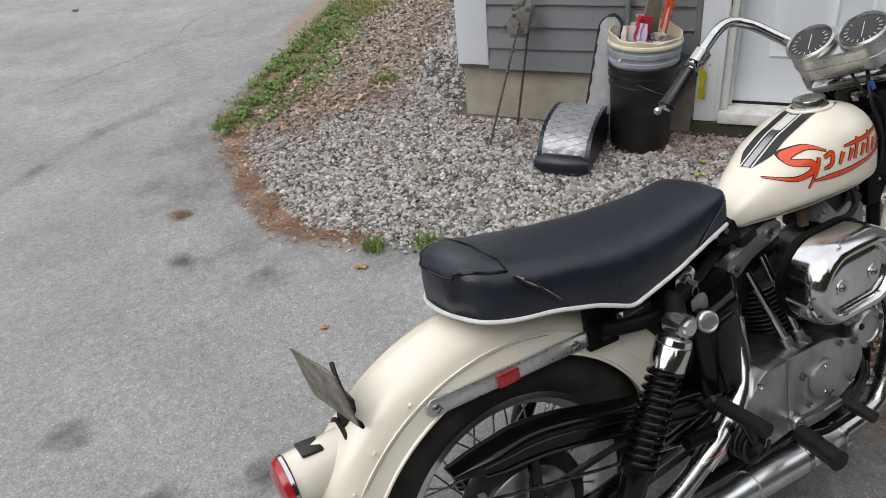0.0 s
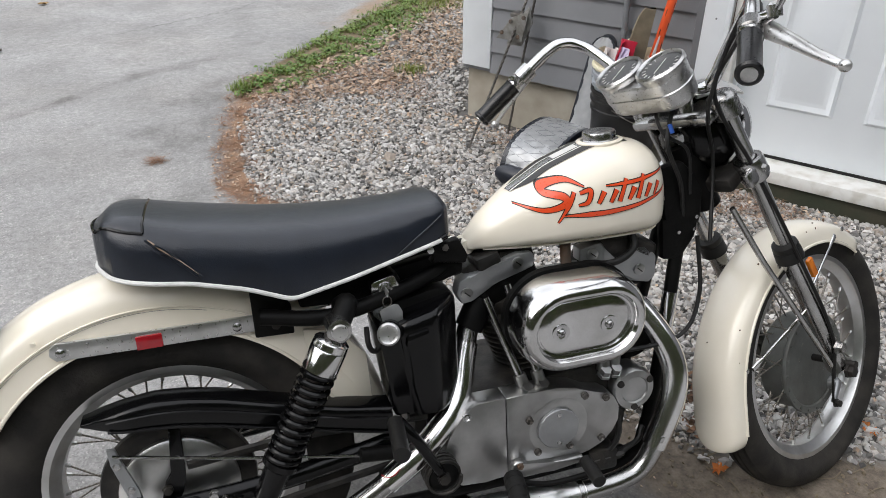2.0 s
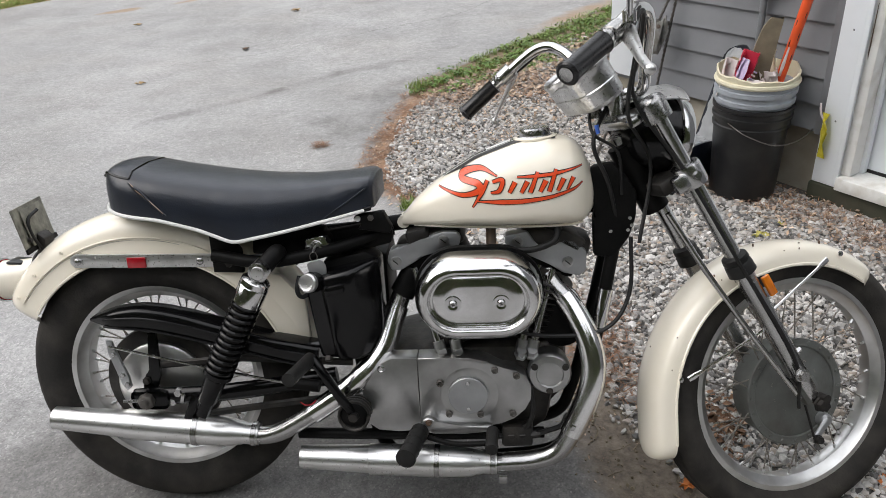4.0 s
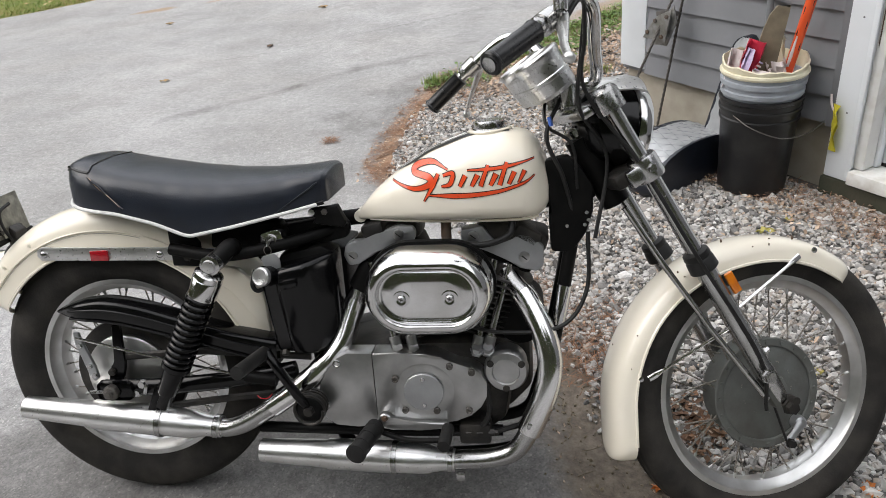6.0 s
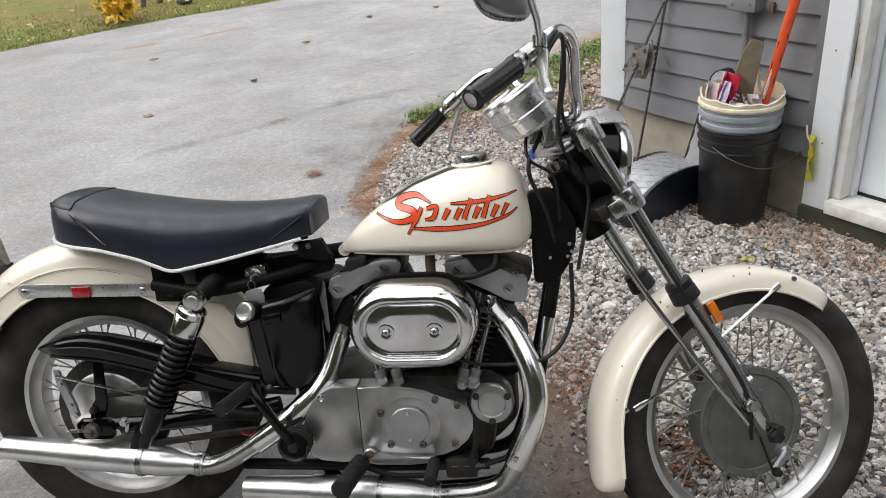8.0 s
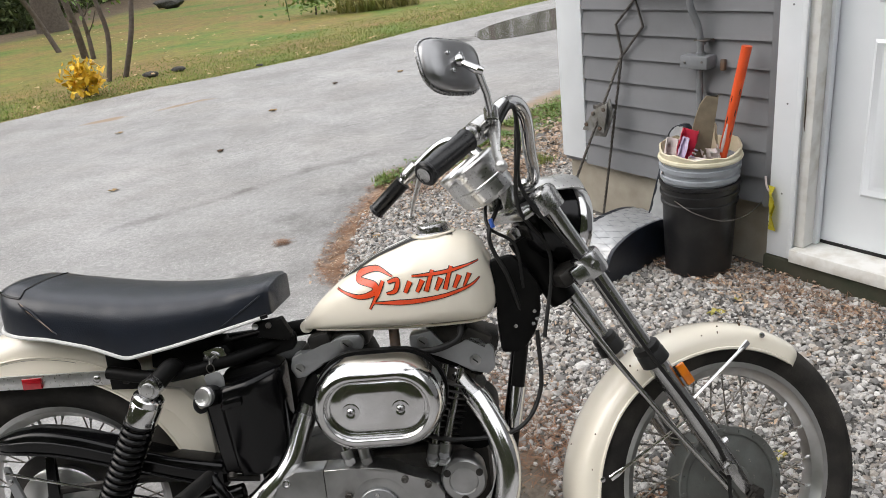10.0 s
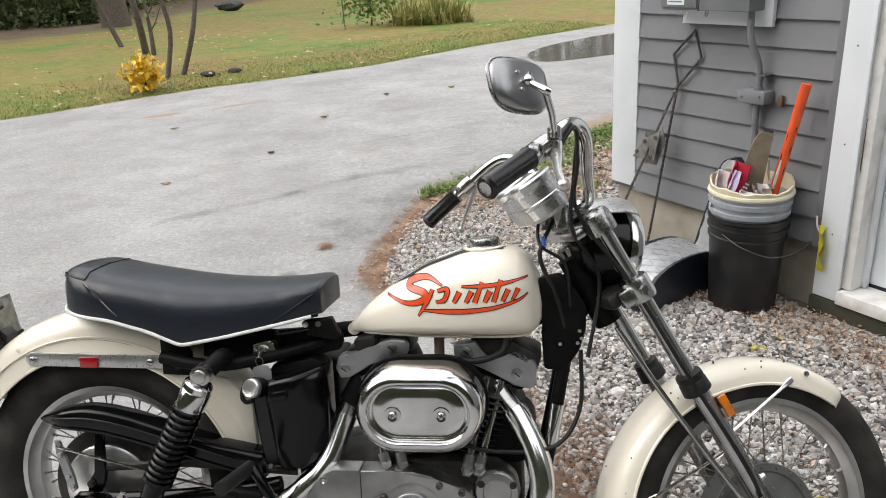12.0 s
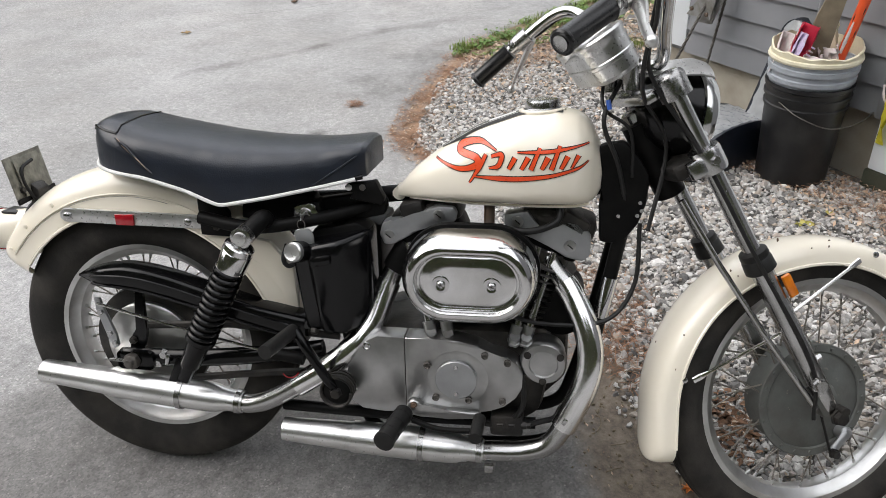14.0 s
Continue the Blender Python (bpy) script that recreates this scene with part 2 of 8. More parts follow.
def ground_material():
    """Asphalt, soil, gravel bed, needles and lawn on one sheet, parted by the sheet's own attributes with a ragged edge."""
    m = bpy.data.materials.new("ground_mixed")
    m.use_nodes = True
    n, l = m.node_tree.nodes, m.node_tree.links
    p = n["Principled BSDF"]
    co = n.new("ShaderNodeTexCoord").outputs["Object"]

    def noise_tex(scale, detail=6, rough=0.6):
        t = n.new("ShaderNodeTexNoise")
        t.inputs["Scale"].default_value, t.inputs["Detail"].default_value, t.inputs["Roughness"].default_value = scale, detail, rough
        l.new(co, t.inputs["Vector"])
        return t.outputs["Fac"]

    def ramp(src, stops):
        r = n.new("ShaderNodeValToRGB")
        e = r.color_ramp.elements
        while len(e) < len(stops):
            e.new(0.5)
        for k, (pos, c) in enumerate(stops):
            e[k].position, e[k].color = pos, (*c, 1)
        l.new(src, r.inputs["Fac"])
        return r.outputs["Color"]

    def mix(f, a, b):
        x = n.new("ShaderNodeMixRGB")
        l.new(f, x.inputs[0])
        l.new(a, x.inputs[1])
        l.new(b, x.inputs[2])
        return x.outputs[0]

    def ragged(attr, scale, width=0.5):
        a = n.new("ShaderNodeAttribute")
        a.attribute_name = attr
        s = n.new("ShaderNodeMath")
        s.operation = "MULTIPLY_ADD"
        l.new(noise_tex(scale, 8, 0.7), s.inputs[0])
        s.inputs[1].default_value = width
        l.new(a.outputs["Fac"], s.inputs[2])
        r = n.new("ShaderNodeMapRange")
        r.inputs["From Min"].default_value, r.inputs["From Max"].default_value = 0.5 + width / 2 - 0.12, 0.5 + width / 2 + 0.12
        l.new(s.outputs[0], r.inputs["Value"])
        return r.outputs[0]

    def product(a, b):
        x = n.new("ShaderNodeMixRGB")
        x.blend_type = "MULTIPLY"
        x.inputs[0].default_value = 1
        l.new(a, x.inputs[1])
        l.new(b, x.inputs[2])
        return x.outputs[0]

    aggregate = n.new("ShaderNodeTexVoronoi")
    aggregate.inputs["Scale"].default_value = 210
    l.new(co, aggregate.inputs["Vector"])
    chips = ramp(aggregate.outputs["Color"], [(0.12, (0.74, 0.74, 0.74)), (0.5, (0.97, 0.97, 0.97)), (0.82, (1.12, 1.12, 1.11)), (0.96, (1.6, 1.58, 1.55))])
    wear = ramp(noise_tex(0.9, 5), [(0.3, (0.246, 0.243, 0.240)), (0.7, (0.357, 0.352, 0.348))])
    asphalt = product(product(wear, chips), ramp(noise_tex(30, 8, 0.8), [(0.31, (0.73, 0.73, 0.73)), (0.5, (1.0, 1.0, 1.0)), (0.69, (1.26, 1.26, 1.25))]))
    asphalt = product(asphalt, ramp(noise_tex(3.2, 7, 0.65), [(0.3, (0.87, 0.865, 0.86)), (0.5, (1.0, 1.0, 1.0)), (0.7, (1.08, 1.08, 1.08))]))
    asphalt = product(asphalt, ramp(noise_tex(1.3, 6, 0.6), [(0.34, (0.955, 0.94, 0.925)), (0.5, (1.0, 1.0, 1.0)), (0.66, (1.03, 1.035, 1.045))]))
    # asphalt colour multiplied down where this mask is high
    asphalt = mix(ragged("darkened", 2.5, 0.8), asphalt, product(asphalt, ramp(noise_tex(20), [(0.3, (0.38, 0.37, 0.36)), (0.7, (0.58, 0.57, 0.56))])))
    stain = ramp(noise_tex(60), [(0.3, (0.05, 0.05, 0.05)), (0.7, (0.09, 0.088, 0.085))])
    asphalt = mix(ragged("stain", 9, 0.6), asphalt, stain)
    sand = ramp(noise_tex(50), [(0.3, (0.22, 0.155, 0.105)), (0.7, (0.35, 0.27, 0.195))])
    asphalt = mix(ragged("sand", 3, 0.9), asphalt, sand)
    soil = ramp(noise_tex(34, 9, 0.75), [(0.3, (0.065, 0.053, 0.041)), (0.5, (0.155, 0.127, 0.098)), (0.7, (0.25, 0.21, 0.17))])
    # bed under the stones coloured dark, standing for the shade in their gaps
    bed = ramp(noise_tex(70), [(0.3, (0.045, 0.042, 0.038)), (0.7, (0.13, 0.122, 0.112))])
    needle = ramp(noise_tex(90), [(0.3, (0.15, 0.085, 0.05)), (0.7, (0.36, 0.22, 0.13))])
    turf = ramp(noise_tex(0.38, 7), [(0.29, (0.058, 0.138, 0.015)), (0.39, (0.108, 0.158, 0.022)), (0.48, (0.172, 0.156, 0.034)), (0.61, (0.198, 0.134, 0.043)), (0.75, (0.165, 0.105, 0.04))])
    turf = product(turf, ramp(noise_tex(5, 9, 0.78), [(0.3, (0.50, 0.60, 0.45)), (0.5, (1.0, 1.0, 1.0)), (0.7, (1.40, 1.30, 1.25))]))
    turf = product(turf, ramp(noise_tex(38, 6, 0.7), [(0.3, (0.62, 0.66, 0.58)), (0.5, (1.0, 1.0, 1.0)), (0.7, (1.35, 1.32, 1.2))]))
    c = mix(ragged("dirt", 7, 0.7), asphalt, soil)
    c = mix(ragged("bed", 14, 0.4), c, bed)
    c = mix(ragged("needle", 16, 0.6), c, needle)
    c = mix(ragged("verge", 16, 0.5), c, ramp(noise_tex(30), [(0.35, (0.08, 0.085, 0.035)), (0.5, (0.17, 0.12, 0.07)), (0.7, (0.26, 0.20, 0.13))]))
    c = mix(ragged("lawn", 9, 0.3), c, turf)
    # brown leaf litter under the trees, their shade put into its dark colour
    c = mix(ragged("shady_woodland", 0.9, 0.7), c, product(ramp(noise_tex(3, 8, 0.75), [(0.3, (0.045, 0.032, 0.020)), (0.5, (0.10, 0.072, 0.042)), (0.7, (0.17, 0.115, 0.065))]), ramp(noise_tex(14, 6, 0.8), [(0.3, (0.6, 0.6, 0.6)), (0.7, (1.5, 1.45, 1.4))])))
    l.new(c, p.inputs["Base Color"])
    p.inputs["Roughness"].default_value = 0.82
    bp = n.new("ShaderNodeBump")
    bp.inputs["Strength"].default_value, bp.inputs["Distance"].default_value = 0.5, 0.004
    l.new(noise_tex(150, 5, 0.7), bp.inputs["Height"])
    l.new(bp.outputs[0], p.inputs["Normal"])
    return m


# ---- mesh helpers ----
def thing(name, label, category, at=None, group="", kind=""):
    ob = new(name)
    ob.empty_display_size = 0.1
    if at is not None:
        ob.matrix_basis = at
    return tagged(ob, label, category, group, kind)


def finish(bm, name, material, angle=38):
    bmesh.ops.recalc_face_normals(bm, faces=bm.faces)
    lim = radians(angle)
    for f in bm.faces:
        f.smooth = True
    for e in bm.edges:
        if len(e.link_faces) != 2 or e.calc_face_angle(0) > lim:
            e.smooth = False
    me = bpy.data.meshes.new(name)
    bm.to_mesh(me)
    bm.free()
    me.materials.append(material)
    return me


def part(name, bm, material, parent=None, label=""):
    ob = new(name, finish(bm, name, material))
    if parent is not None:
        ob.parent = parent
    return tagged(ob, label)


def solo(name, bm, material, label, category, group="", kind="", at=None):
    """A thing that is one mesh."""
    ob = new(name, finish(bm, name, material))
    if at is not None:
        ob.matrix_basis = at
    return tagged(ob, label, category, group, kind)


def raw(name, verts, faces, material):
    """A mesh from arrays, for stuff."""
    me = bpy.data.meshes.new(name)
    v, f = np.asarray(verts, dtype=np.float32), np.asarray(faces, dtype=np.int32)
    k = f.shape[1]
    me.vertices.add(len(v))
    me.vertices.foreach_set("co", v.ravel())
    me.loops.add(f.size)
    me.loops.foreach_set("vertex_index", f.ravel())
    me.polygons.add(len(f))
    me.polygons.foreach_set("loop_start", np.arange(0, f.size, k, dtype=np.int32))
    me.polygons.foreach_set("use_smooth", np.zeros(len(f), bool))
    me.update(calc_edges=True)
    me.materials.append(material)
    return me


def spline(pts, n=8):
    """Catmull-Rom through the points."""
    P = [Vector(p) for p in pts]
    P = [2 * P[0] - P[1], *P, 2 * P[-1] - P[-2]]
    out = []
    for i in range(1, len(P) - 2):
        a, b, c, d = P[i - 1 : i + 3]
        for k in range(n):
            t = k / n
            out.append(0.5 * (2 * b + (c - a) * t + (2 * a - 5 * b + 4 * c - d) * t * t + (3 * b - a - 3 * c + d) * t**3))
    return [*out, P[-2]]


def tube(bm, pts, r, seg=12, closed=False, flat=1.0):
    """A round (or flattened) bar along the points; r a number or one for each point."""
    P = [Vector(p) for p in pts]
    R = [r] * len(P) if not hasattr(r, "__len__") else list(r)
    if len(R) != len(P):
        R = [float(np.interp(i / (len(P) - 1), np.linspace(0, 1, len(R)), R)) for i in range(len(P))]
    rings, side = [], None
    for i, p in enumerate(P):
        d = (P[min(i + 1, len(P) - 1)] - P[max(i - 1, 0)]).normalized()
        if side is None:
            side = d.orthogonal().normalized() if abs(d.y) > 0.9 else d.cross(Vector((0, 1, 0))).normalized()
        side = (side - d * side.dot(d)).normalized()
        up = d.cross(side)
        rings.append([bm.verts.new(p + R[i] * (math.cos(a) * side + flat * math.sin(a) * up)) for a in [2 * math.pi * k / seg for k in range(seg)]])
    for a, b in zip(rings, rings[1:]):
        for k in range(seg):
            bm.faces.new((a[k], a[(k + 1) % seg], b[(k + 1) % seg], b[k]))
    bm.faces.new(rings[0][::-1])
    bm.faces.new(rings[-1])
    return bm


def lathe(bm, prof, at, axis, seg=32, ring=False):
    """A profile of (distance along the axis, radius) turned about the axis through at. ring: the profile is closed."""
    ax = Vector(axis).normalized()
    s = ax.orthogonal().normalized()
    u = ax.cross(s)
    at = Vector(at)
    rows = []
    for h, r in prof:
        if r < 1e-6 and not ring:
            rows.append([bm.verts.new(at + ax * h)])
        else:
            rows.append([bm.verts.new(at + ax * h + r * (math.cos(a) * s + math.sin(a) * u)) for a in [2 * math.pi * k / seg for k in range(seg)]])
    pairs = list(zip(rows, rows[1:])) + ([(rows[-1], rows[0])] if ring else [])
    for a, b in pairs:
        for k in range(seg):
            j = (k + 1) % seg
            if len(a) == 1 and len(b) == 1:
                continue
            if len(a) == 1:
                bm.faces.new((a[0], b[j], b[k]))
            elif len(b) == 1:
                bm.faces.new((a[k], a[j], b[0]))
            else:
                bm.faces.new((a[k], a[j], b[j], b[k]))
    if not ring:
        for row, flip in ((rows[0], True), (rows[-1], False)):
            if len(row) > 1:
                bm.faces.new(row[::-1] if flip else row)
    return bm


def rod(bm, a, b, r, seg=12, r2=None):
    a, b = Vector(a), Vector(b)
    return lathe(bm, [(0, r), ((b - a).length, r2 or r)], a, b - a, seg)


def box(bm, size, m=None, bevel=0.0, segments=2):
    made = bmesh.ops.create_cube(bm, size=1.0, matrix=(m or Matrix()) @ Matrix.Diagonal((*size, 1)))
    if bevel:
        edges = {e for v in made["verts"] for e in v.link_edges}
        bmesh.ops.bevel(bm, geom=list(edges), offset=bevel, segments=segments, profile=0.5, affect="EDGES")
    return bm


def prism(bm, poly, y0, y1, bevel=0.0, segments=2, place=None):
    """A polygon of (x, z) drawn out from y0 to y1."""
    place = place or (lambda x, y, z: (x, y, z))
    a = [bm.verts.new(place(x, y0, z)) for x, z in poly]
    b = [bm.verts.new(place(x, y1, z)) for x, z in poly]
    n = len(poly)
    faces = [bm.faces.new(a), bm.faces.new(b[::-1])]
    for k in range(n):
        faces.append(bm.faces.new((a[k], b[k], b[(k + 1) % n], a[(k + 1) % n])))
    if bevel:
        edges = {e for f in faces for e in f.edges}
        bmesh.ops.bevel(bm, geom=list(edges), offset=bevel, segments=segments, profile=0.5, affect="EDGES", clamp_overlap=True)
    return bm


def loft(bm, rings, cap=True, closed=True):
    R = [[bm.verts.new(p) for p in ring] for ring in rings]
    n = len(R[0])
    for a, b in zip(R, R[1:]):
        for k in range(n if closed else n - 1):
            bm.faces.new((a[k], a[(k + 1) % n], b[(k + 1) % n], b[k]))
    if cap:
        bm.faces.new(R[0][::-1])
        bm.faces.new(R[-1])
    return bm


def B():
    return bmesh.new()


def ease(t):
    t = np.clip(t, 0, 1)
    return t * t * (3 - 2 * t)



# ---- the plan ----
CORNER, ALONG, INTO = Vector((1.413, 2.437, 0)), Vector((0.608, -0.794, 0)), Vector((0.794, 0.608, 0))


def wall_at(s, depth, z):
    """A point by its way along the house wall, depth behind its face, and height."""
    return CORNER + ALONG * s + INTO * depth + Vector((0, 0, z))


GRAVEL = [(3.6, 5.9), (2.54, 5.14), (1.71, 4.5), (1.0, 3.55), (0.55, 3.12), (0.36, 2.8), (0.28, 2.3), (0.31, 1.9), (0.42, 1.68), (0.62, 1.4), (0.85, 0.95), (1.04, 0.62),
          (1.14, 0.4), (1.17, 0.2), (1.3, 0.02), (1.75, -0.12), (4.5, -1.2), (4.5, 2.0), (2.6, 1.3), (1.5, 2.5), (3.6, 4.1)]
VERGE = [(4.2, 7.2), (3.01, 6.25), (2.01, 5.46), (0.97, 4.15), (0.49, 3.48), (0.30, 3.06), (0.5, 3.12), (1.0, 3.58), (1.71, 4.57), (2.54, 5.14), (3.9, 6.2)]
NEEDLES = [(0.45, 3.5), (0.26, 3.05), (0.16, 2.35), (0.14, 1.9), (0.28, 1.68), (0.42, 1.52), (0.5, 1.62), (0.36, 1.86), (0.33, 2.3), (0.42, 2.85), (0.6, 3.3)]
DIRT = [(0.92, 0.85), (1.02, 0.45), (1.03, 0.1), (1.1, -0.3), (1.5, -0.45), (1.9, -0.3), (1.5, 0.05), (1.24, 0.28), (1.22, 0.62), (1.05, 0.95)]
LEAFY = [(1.30, 0.05), (1.45, 0.05), (1.48, 0.25), (1.36, 0.30), (1.28, 0.18)]
WOODLAND = [(-60, 12), (-17, 18), (-12.5, 17.2), (-10.6, 19.5), (-11.5, 24), (-10, 34), (-9, 70), (-60, 70)]
LAWN = [(-60, -12), (-9, 3.6), (-4.75, 6.68), (-3.76, 7.73), (-2.52, 8.42), (-1.25, 9.43), (0.09, 11.1), (2.42, 13.4), (8, 18), (60, 48), (60, 300), (-300, 300), (-300, -12)]


def edge_distance(x, y, poly):
    """Signed distance to a polygon, positive inside."""
    d, inside = np.full(x.shape, 1e9), np.zeros(x.shape, bool)
    for (x0, y0), (x1, y1) in zip(poly, poly[1:] + poly[:1]):
        ex, ey = x1 - x0, y1 - y0
        t = np.clip(((x - x0) * ex + (y - y0) * ey) / (ex * ex + ey * ey), 0, 1)
        d = np.minimum(d, np.hypot(x - x0 - t * ex, y - y0 - t * ey))
        if y0 != y1:
            inside ^= ((y0 > y) != (y1 > y)) & (x < ex * (y - y0) / ey + x0)
    return np.where(inside, d, -d)


def ground_z(x, y):
    """Level under the motorcycle, a little higher towards the house wall and on the lawn."""
    x, y = np.asarray(x, float), np.asarray(y, float)
    off = -((x - CORNER.x) * INTO.x + (y - CORNER.y) * INTO.y)
    z = 0.02 * ease((0.9 - off) / 0.8) * ease((y - 1.5) / 1.0)
    z = z - 0.036 * ease((x - 0.95) / 0.35) * ease((0.8 - y) / 0.5) * ease((4 - x) / 1.5)
    z = z + 0.006 * ease(edge_distance(x, y, GRAVEL) / 0.3)
    z = z + 0.05 * ease(edge_distance(x, y, LAWN) / 0.8)
    return z


def build_ground():
    def steps(*spans):
        out = []
        for a, b, d in spans:
            out += list(np.arange(a, b, d))
        return np.array(out + [spans[-1][1]])

    xs = steps((-400, -60, 60), (-60, -9, 3), (-9, -1.2, 0.16), (-1.2, 3.0, 0.035), (3.0, 8, 0.25), (8, 60, 4), (60, 400, 60))
    ys = steps((-400, -60, 60), (-60, -3, 4), (-3, -0.6, 0.3), (-0.6, 3.7, 0.035), (3.7, 14.5, 0.12), (14.5, 50, 1.5), (50, 600, 60))
    X, Y = np.meshgrid(xs, ys)
    x, y = X.ravel(), Y.ravel()
    v = np.stack([x, y, ground_z(x, y)], 1)
    nx, ny = len(xs), len(ys)
    a = (np.arange(ny - 1)[:, None] * nx + np.arange(nx - 1)[None]).ravel()
    me = raw("ground", v, np.stack([a, a + 1, a + nx + 1, a + nx], 1), ground_material())
    me.polygons.foreach_set("use_smooth", np.ones(len(me.polygons), bool))

    def soft(poly, w):
        return np.clip(0.5 + edge_distance(x, y, poly) / w, 0, 1)

    stain = np.zeros(len(x))
    for sx, sy, rx, ry in ((-0.2, 1.9, 0.09, 0.16), (0.02, 1.62, 0.10, 0.07), (-0.72, 1.14, 0.12, 0.1), (-0.28, 0.66, 0.14, 0.1), (-0.55, 0.75, 0.10, 0.06), (-0.25, 3.9, 0.10, 0.05), (0.3, 4.6, 0.07, 0.05), (0.75, 9.3, 0.45, 0.5)):
        stain = np.maximum(stain, np.clip(1 - 0.5 * np.hypot((x - sx) / rx, (y - sy) / ry), 0, 1) * 0.62)
    # asphalt darker in a soft oval around the motorcycle, then in bands by the gravel
    darkened = np.exp(-(((y + 0.15) / 0.85) ** 2) - ((x - 0.5) / 1.5) ** 2) * 0.85
    outside = np.clip(-edge_distance(x, y, GRAVEL), 0, 9)
    beyond = y - 3.62 - 0.80 * (x + 0.18) + 0.07 * np.sin(x * 2.3) + 0.04 * np.sin(x * 7.1 + 1)
    darkened = np.maximum(darkened, 0.50 * ease((0.10 - beyond) / 0.22) * np.exp(-((outside / 1.0) ** 2)) * ease((y - 0.9) / 0.6))
    darkened = np.maximum(darkened, 0.46 * np.exp(-((beyond / 0.17) ** 2)) * (x < 0.6) * ease((x + 2.6) / 1.4))
    sand = np.zeros(len(x))
    for sx, sy, rx, ry in ((-3.02, 6.35, 0.28, 0.13), (-2.25, 6.72, 0.45, 0.09)):
        sand = np.maximum(sand, np.exp(-(((x - sx) / rx) ** 2) - ((y - sy - 0.5 * (x - sx)) / ry) ** 2) * 0.86)
    sand = np.maximum(sand, 0.62 * np.exp(-(((edge_distance(x, y, VERGE) + 0.1) / 0.2) ** 2)) * ease((y - 3.7) / 1.2))
    for nm, val in (("bed", soft(GRAVEL, 0.12)), ("verge", soft(VERGE, 0.12)), ("needle", soft(NEEDLES, 0.3) * 0.8), ("dirt", soft(DIRT, 0.3)), ("lawn", soft(LAWN, 0.2)), ("stain", stain), ("sand", sand), ("darkened", darkened), ("shady_woodland", soft(WOODLAND, 6.0))):
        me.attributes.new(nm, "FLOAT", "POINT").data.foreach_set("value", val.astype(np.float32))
    tagged(new("ground", me), "worn grey asphalt driveway with soil edge and lawn beyond", "ground", kind="structure")


def scatter(poly, n, rng, keep=None):
    P = np.array(poly)
    lo, hi = P.min(0), P.max(0)
    out = np.zeros((0, 2))
    while len(out) < n:
        q = rng.uniform(lo, hi, (n * 2, 2))
        ok = edge_distance(q[:, 0], q[:, 1], poly) > rng.normal(0, 0.03, len(q))
        if keep is not None:
            ok &= keep(q[:, 0], q[:, 1])
        out = np.concatenate([out, q[ok]])
    return out[:n]


def rotations(rng, n):
    q = rng.normal(size=(n, 4))
    q /= np.linalg.norm(q, axis=1)[:, None]
    w, x, y, z = q.T
    return np.stack([np.stack([1 - 2 * (y * y + z * z), 2 * (x * y - w * z), 2 * (x * z + w * y)], 1),
                     np.stack([2 * (x * y + w * z), 1 - 2 * (x * x + z * z), 2 * (y * z - w * x)], 1),
                     np.stack([2 * (x * z - w * y), 2 * (y * z + w * x), 1 - 2 * (x * x + y * y)], 1)], 1)


def build_stones(name, at, size, material, label, rng, sink=0.35):
    bm = bmesh.new()
    bmesh.ops.create_icosphere(bm, subdivisions=1, radius=1.0)
    bm.verts.ensure_lookup_table()
    base = np.array([v.co[:] for v in bm.verts])
    faces = np.array([[v.index for v in f.verts] for f in bm.faces])
    bm.free()
    n = len(at)
    v = base[None] * (1 + rng.normal(0, 0.17, (n, len(base), 1))) + rng.normal(0, 0.10, (n, len(base), 3))
    v = v * rng.uniform(0.55, 1.25, (n, 1, 3)) * (size * rng.lognormal(0, 0.3, n))[:, None, None]
    v = np.einsum("nij,nkj->nki", rotations(rng, n), v)
    v[:, :, 2] *= 0.8
    z = ground_z(at[:, 0], at[:, 1])
    v += np.stack([at[:, 0], at[:, 1], z + size * sink * rng.uniform(0.2, 1.8, n)], 1)[:, None]
    f = faces[None] + (np.arange(n) * len(base))[:, None, None]
    tagged(new(name, raw(name, v.reshape(-1, 3), f.reshape(-1, 3), material)), label, "gravel", kind="stuff")


def build_blades(name, at, length, width, material, label, category, rng, lean=0.5, flat=0.0, z0=None):
    """Thin bent blades or needles standing at the places given."""
    n = len(at)
    turn, ln = rng.uniform(0, 2 * math.pi, n), length * rng.uniform(0.5, 1.3, n)
    tilt = rng.uniform(0.05, lean, n) if not flat else rng.uniform(1.25, 1.55, n)
    d = np.stack([np.cos(turn), np.sin(turn)], 1)
    s = np.stack([-d[:, 1], d[:, 0], np.zeros(n)], 1) * (width / 2)
    z = (ground_z(at[:, 0], at[:, 1]) if z0 is None else z0) + flat * rng.uniform(0.2, 1.4, n)
    p0 = np.stack([at[:, 0], at[:, 1], z], 1)
    p1 = p0 + np.concatenate([d * (np.sin(tilt) * ln * 0.5)[:, None], (np.cos(tilt) * ln * 0.55)[:, None]], 1)
    t2 = np.minimum(tilt * 1.8, 1.57)
    p2 = p1 + np.concatenate([d * (np.sin(t2) * ln * 0.5)[:, None], (np.cos(t2) * ln * 0.5)[:, None]], 1)
    v = np.stack([p0 - s, p0 + s, p1 + s * 0.8, p1 - s * 0.8, p2 + s * 0.15, p2 - s * 0.15], 1).reshape(-1, 3)
    k = np.arange(n)[:, None] * 6
    f = np.concatenate([k + [0, 1, 2, 3], k + [3, 2, 4, 5]])
    tagged(new(name, raw(name, v, f, material)), label, category, kind="stuff")


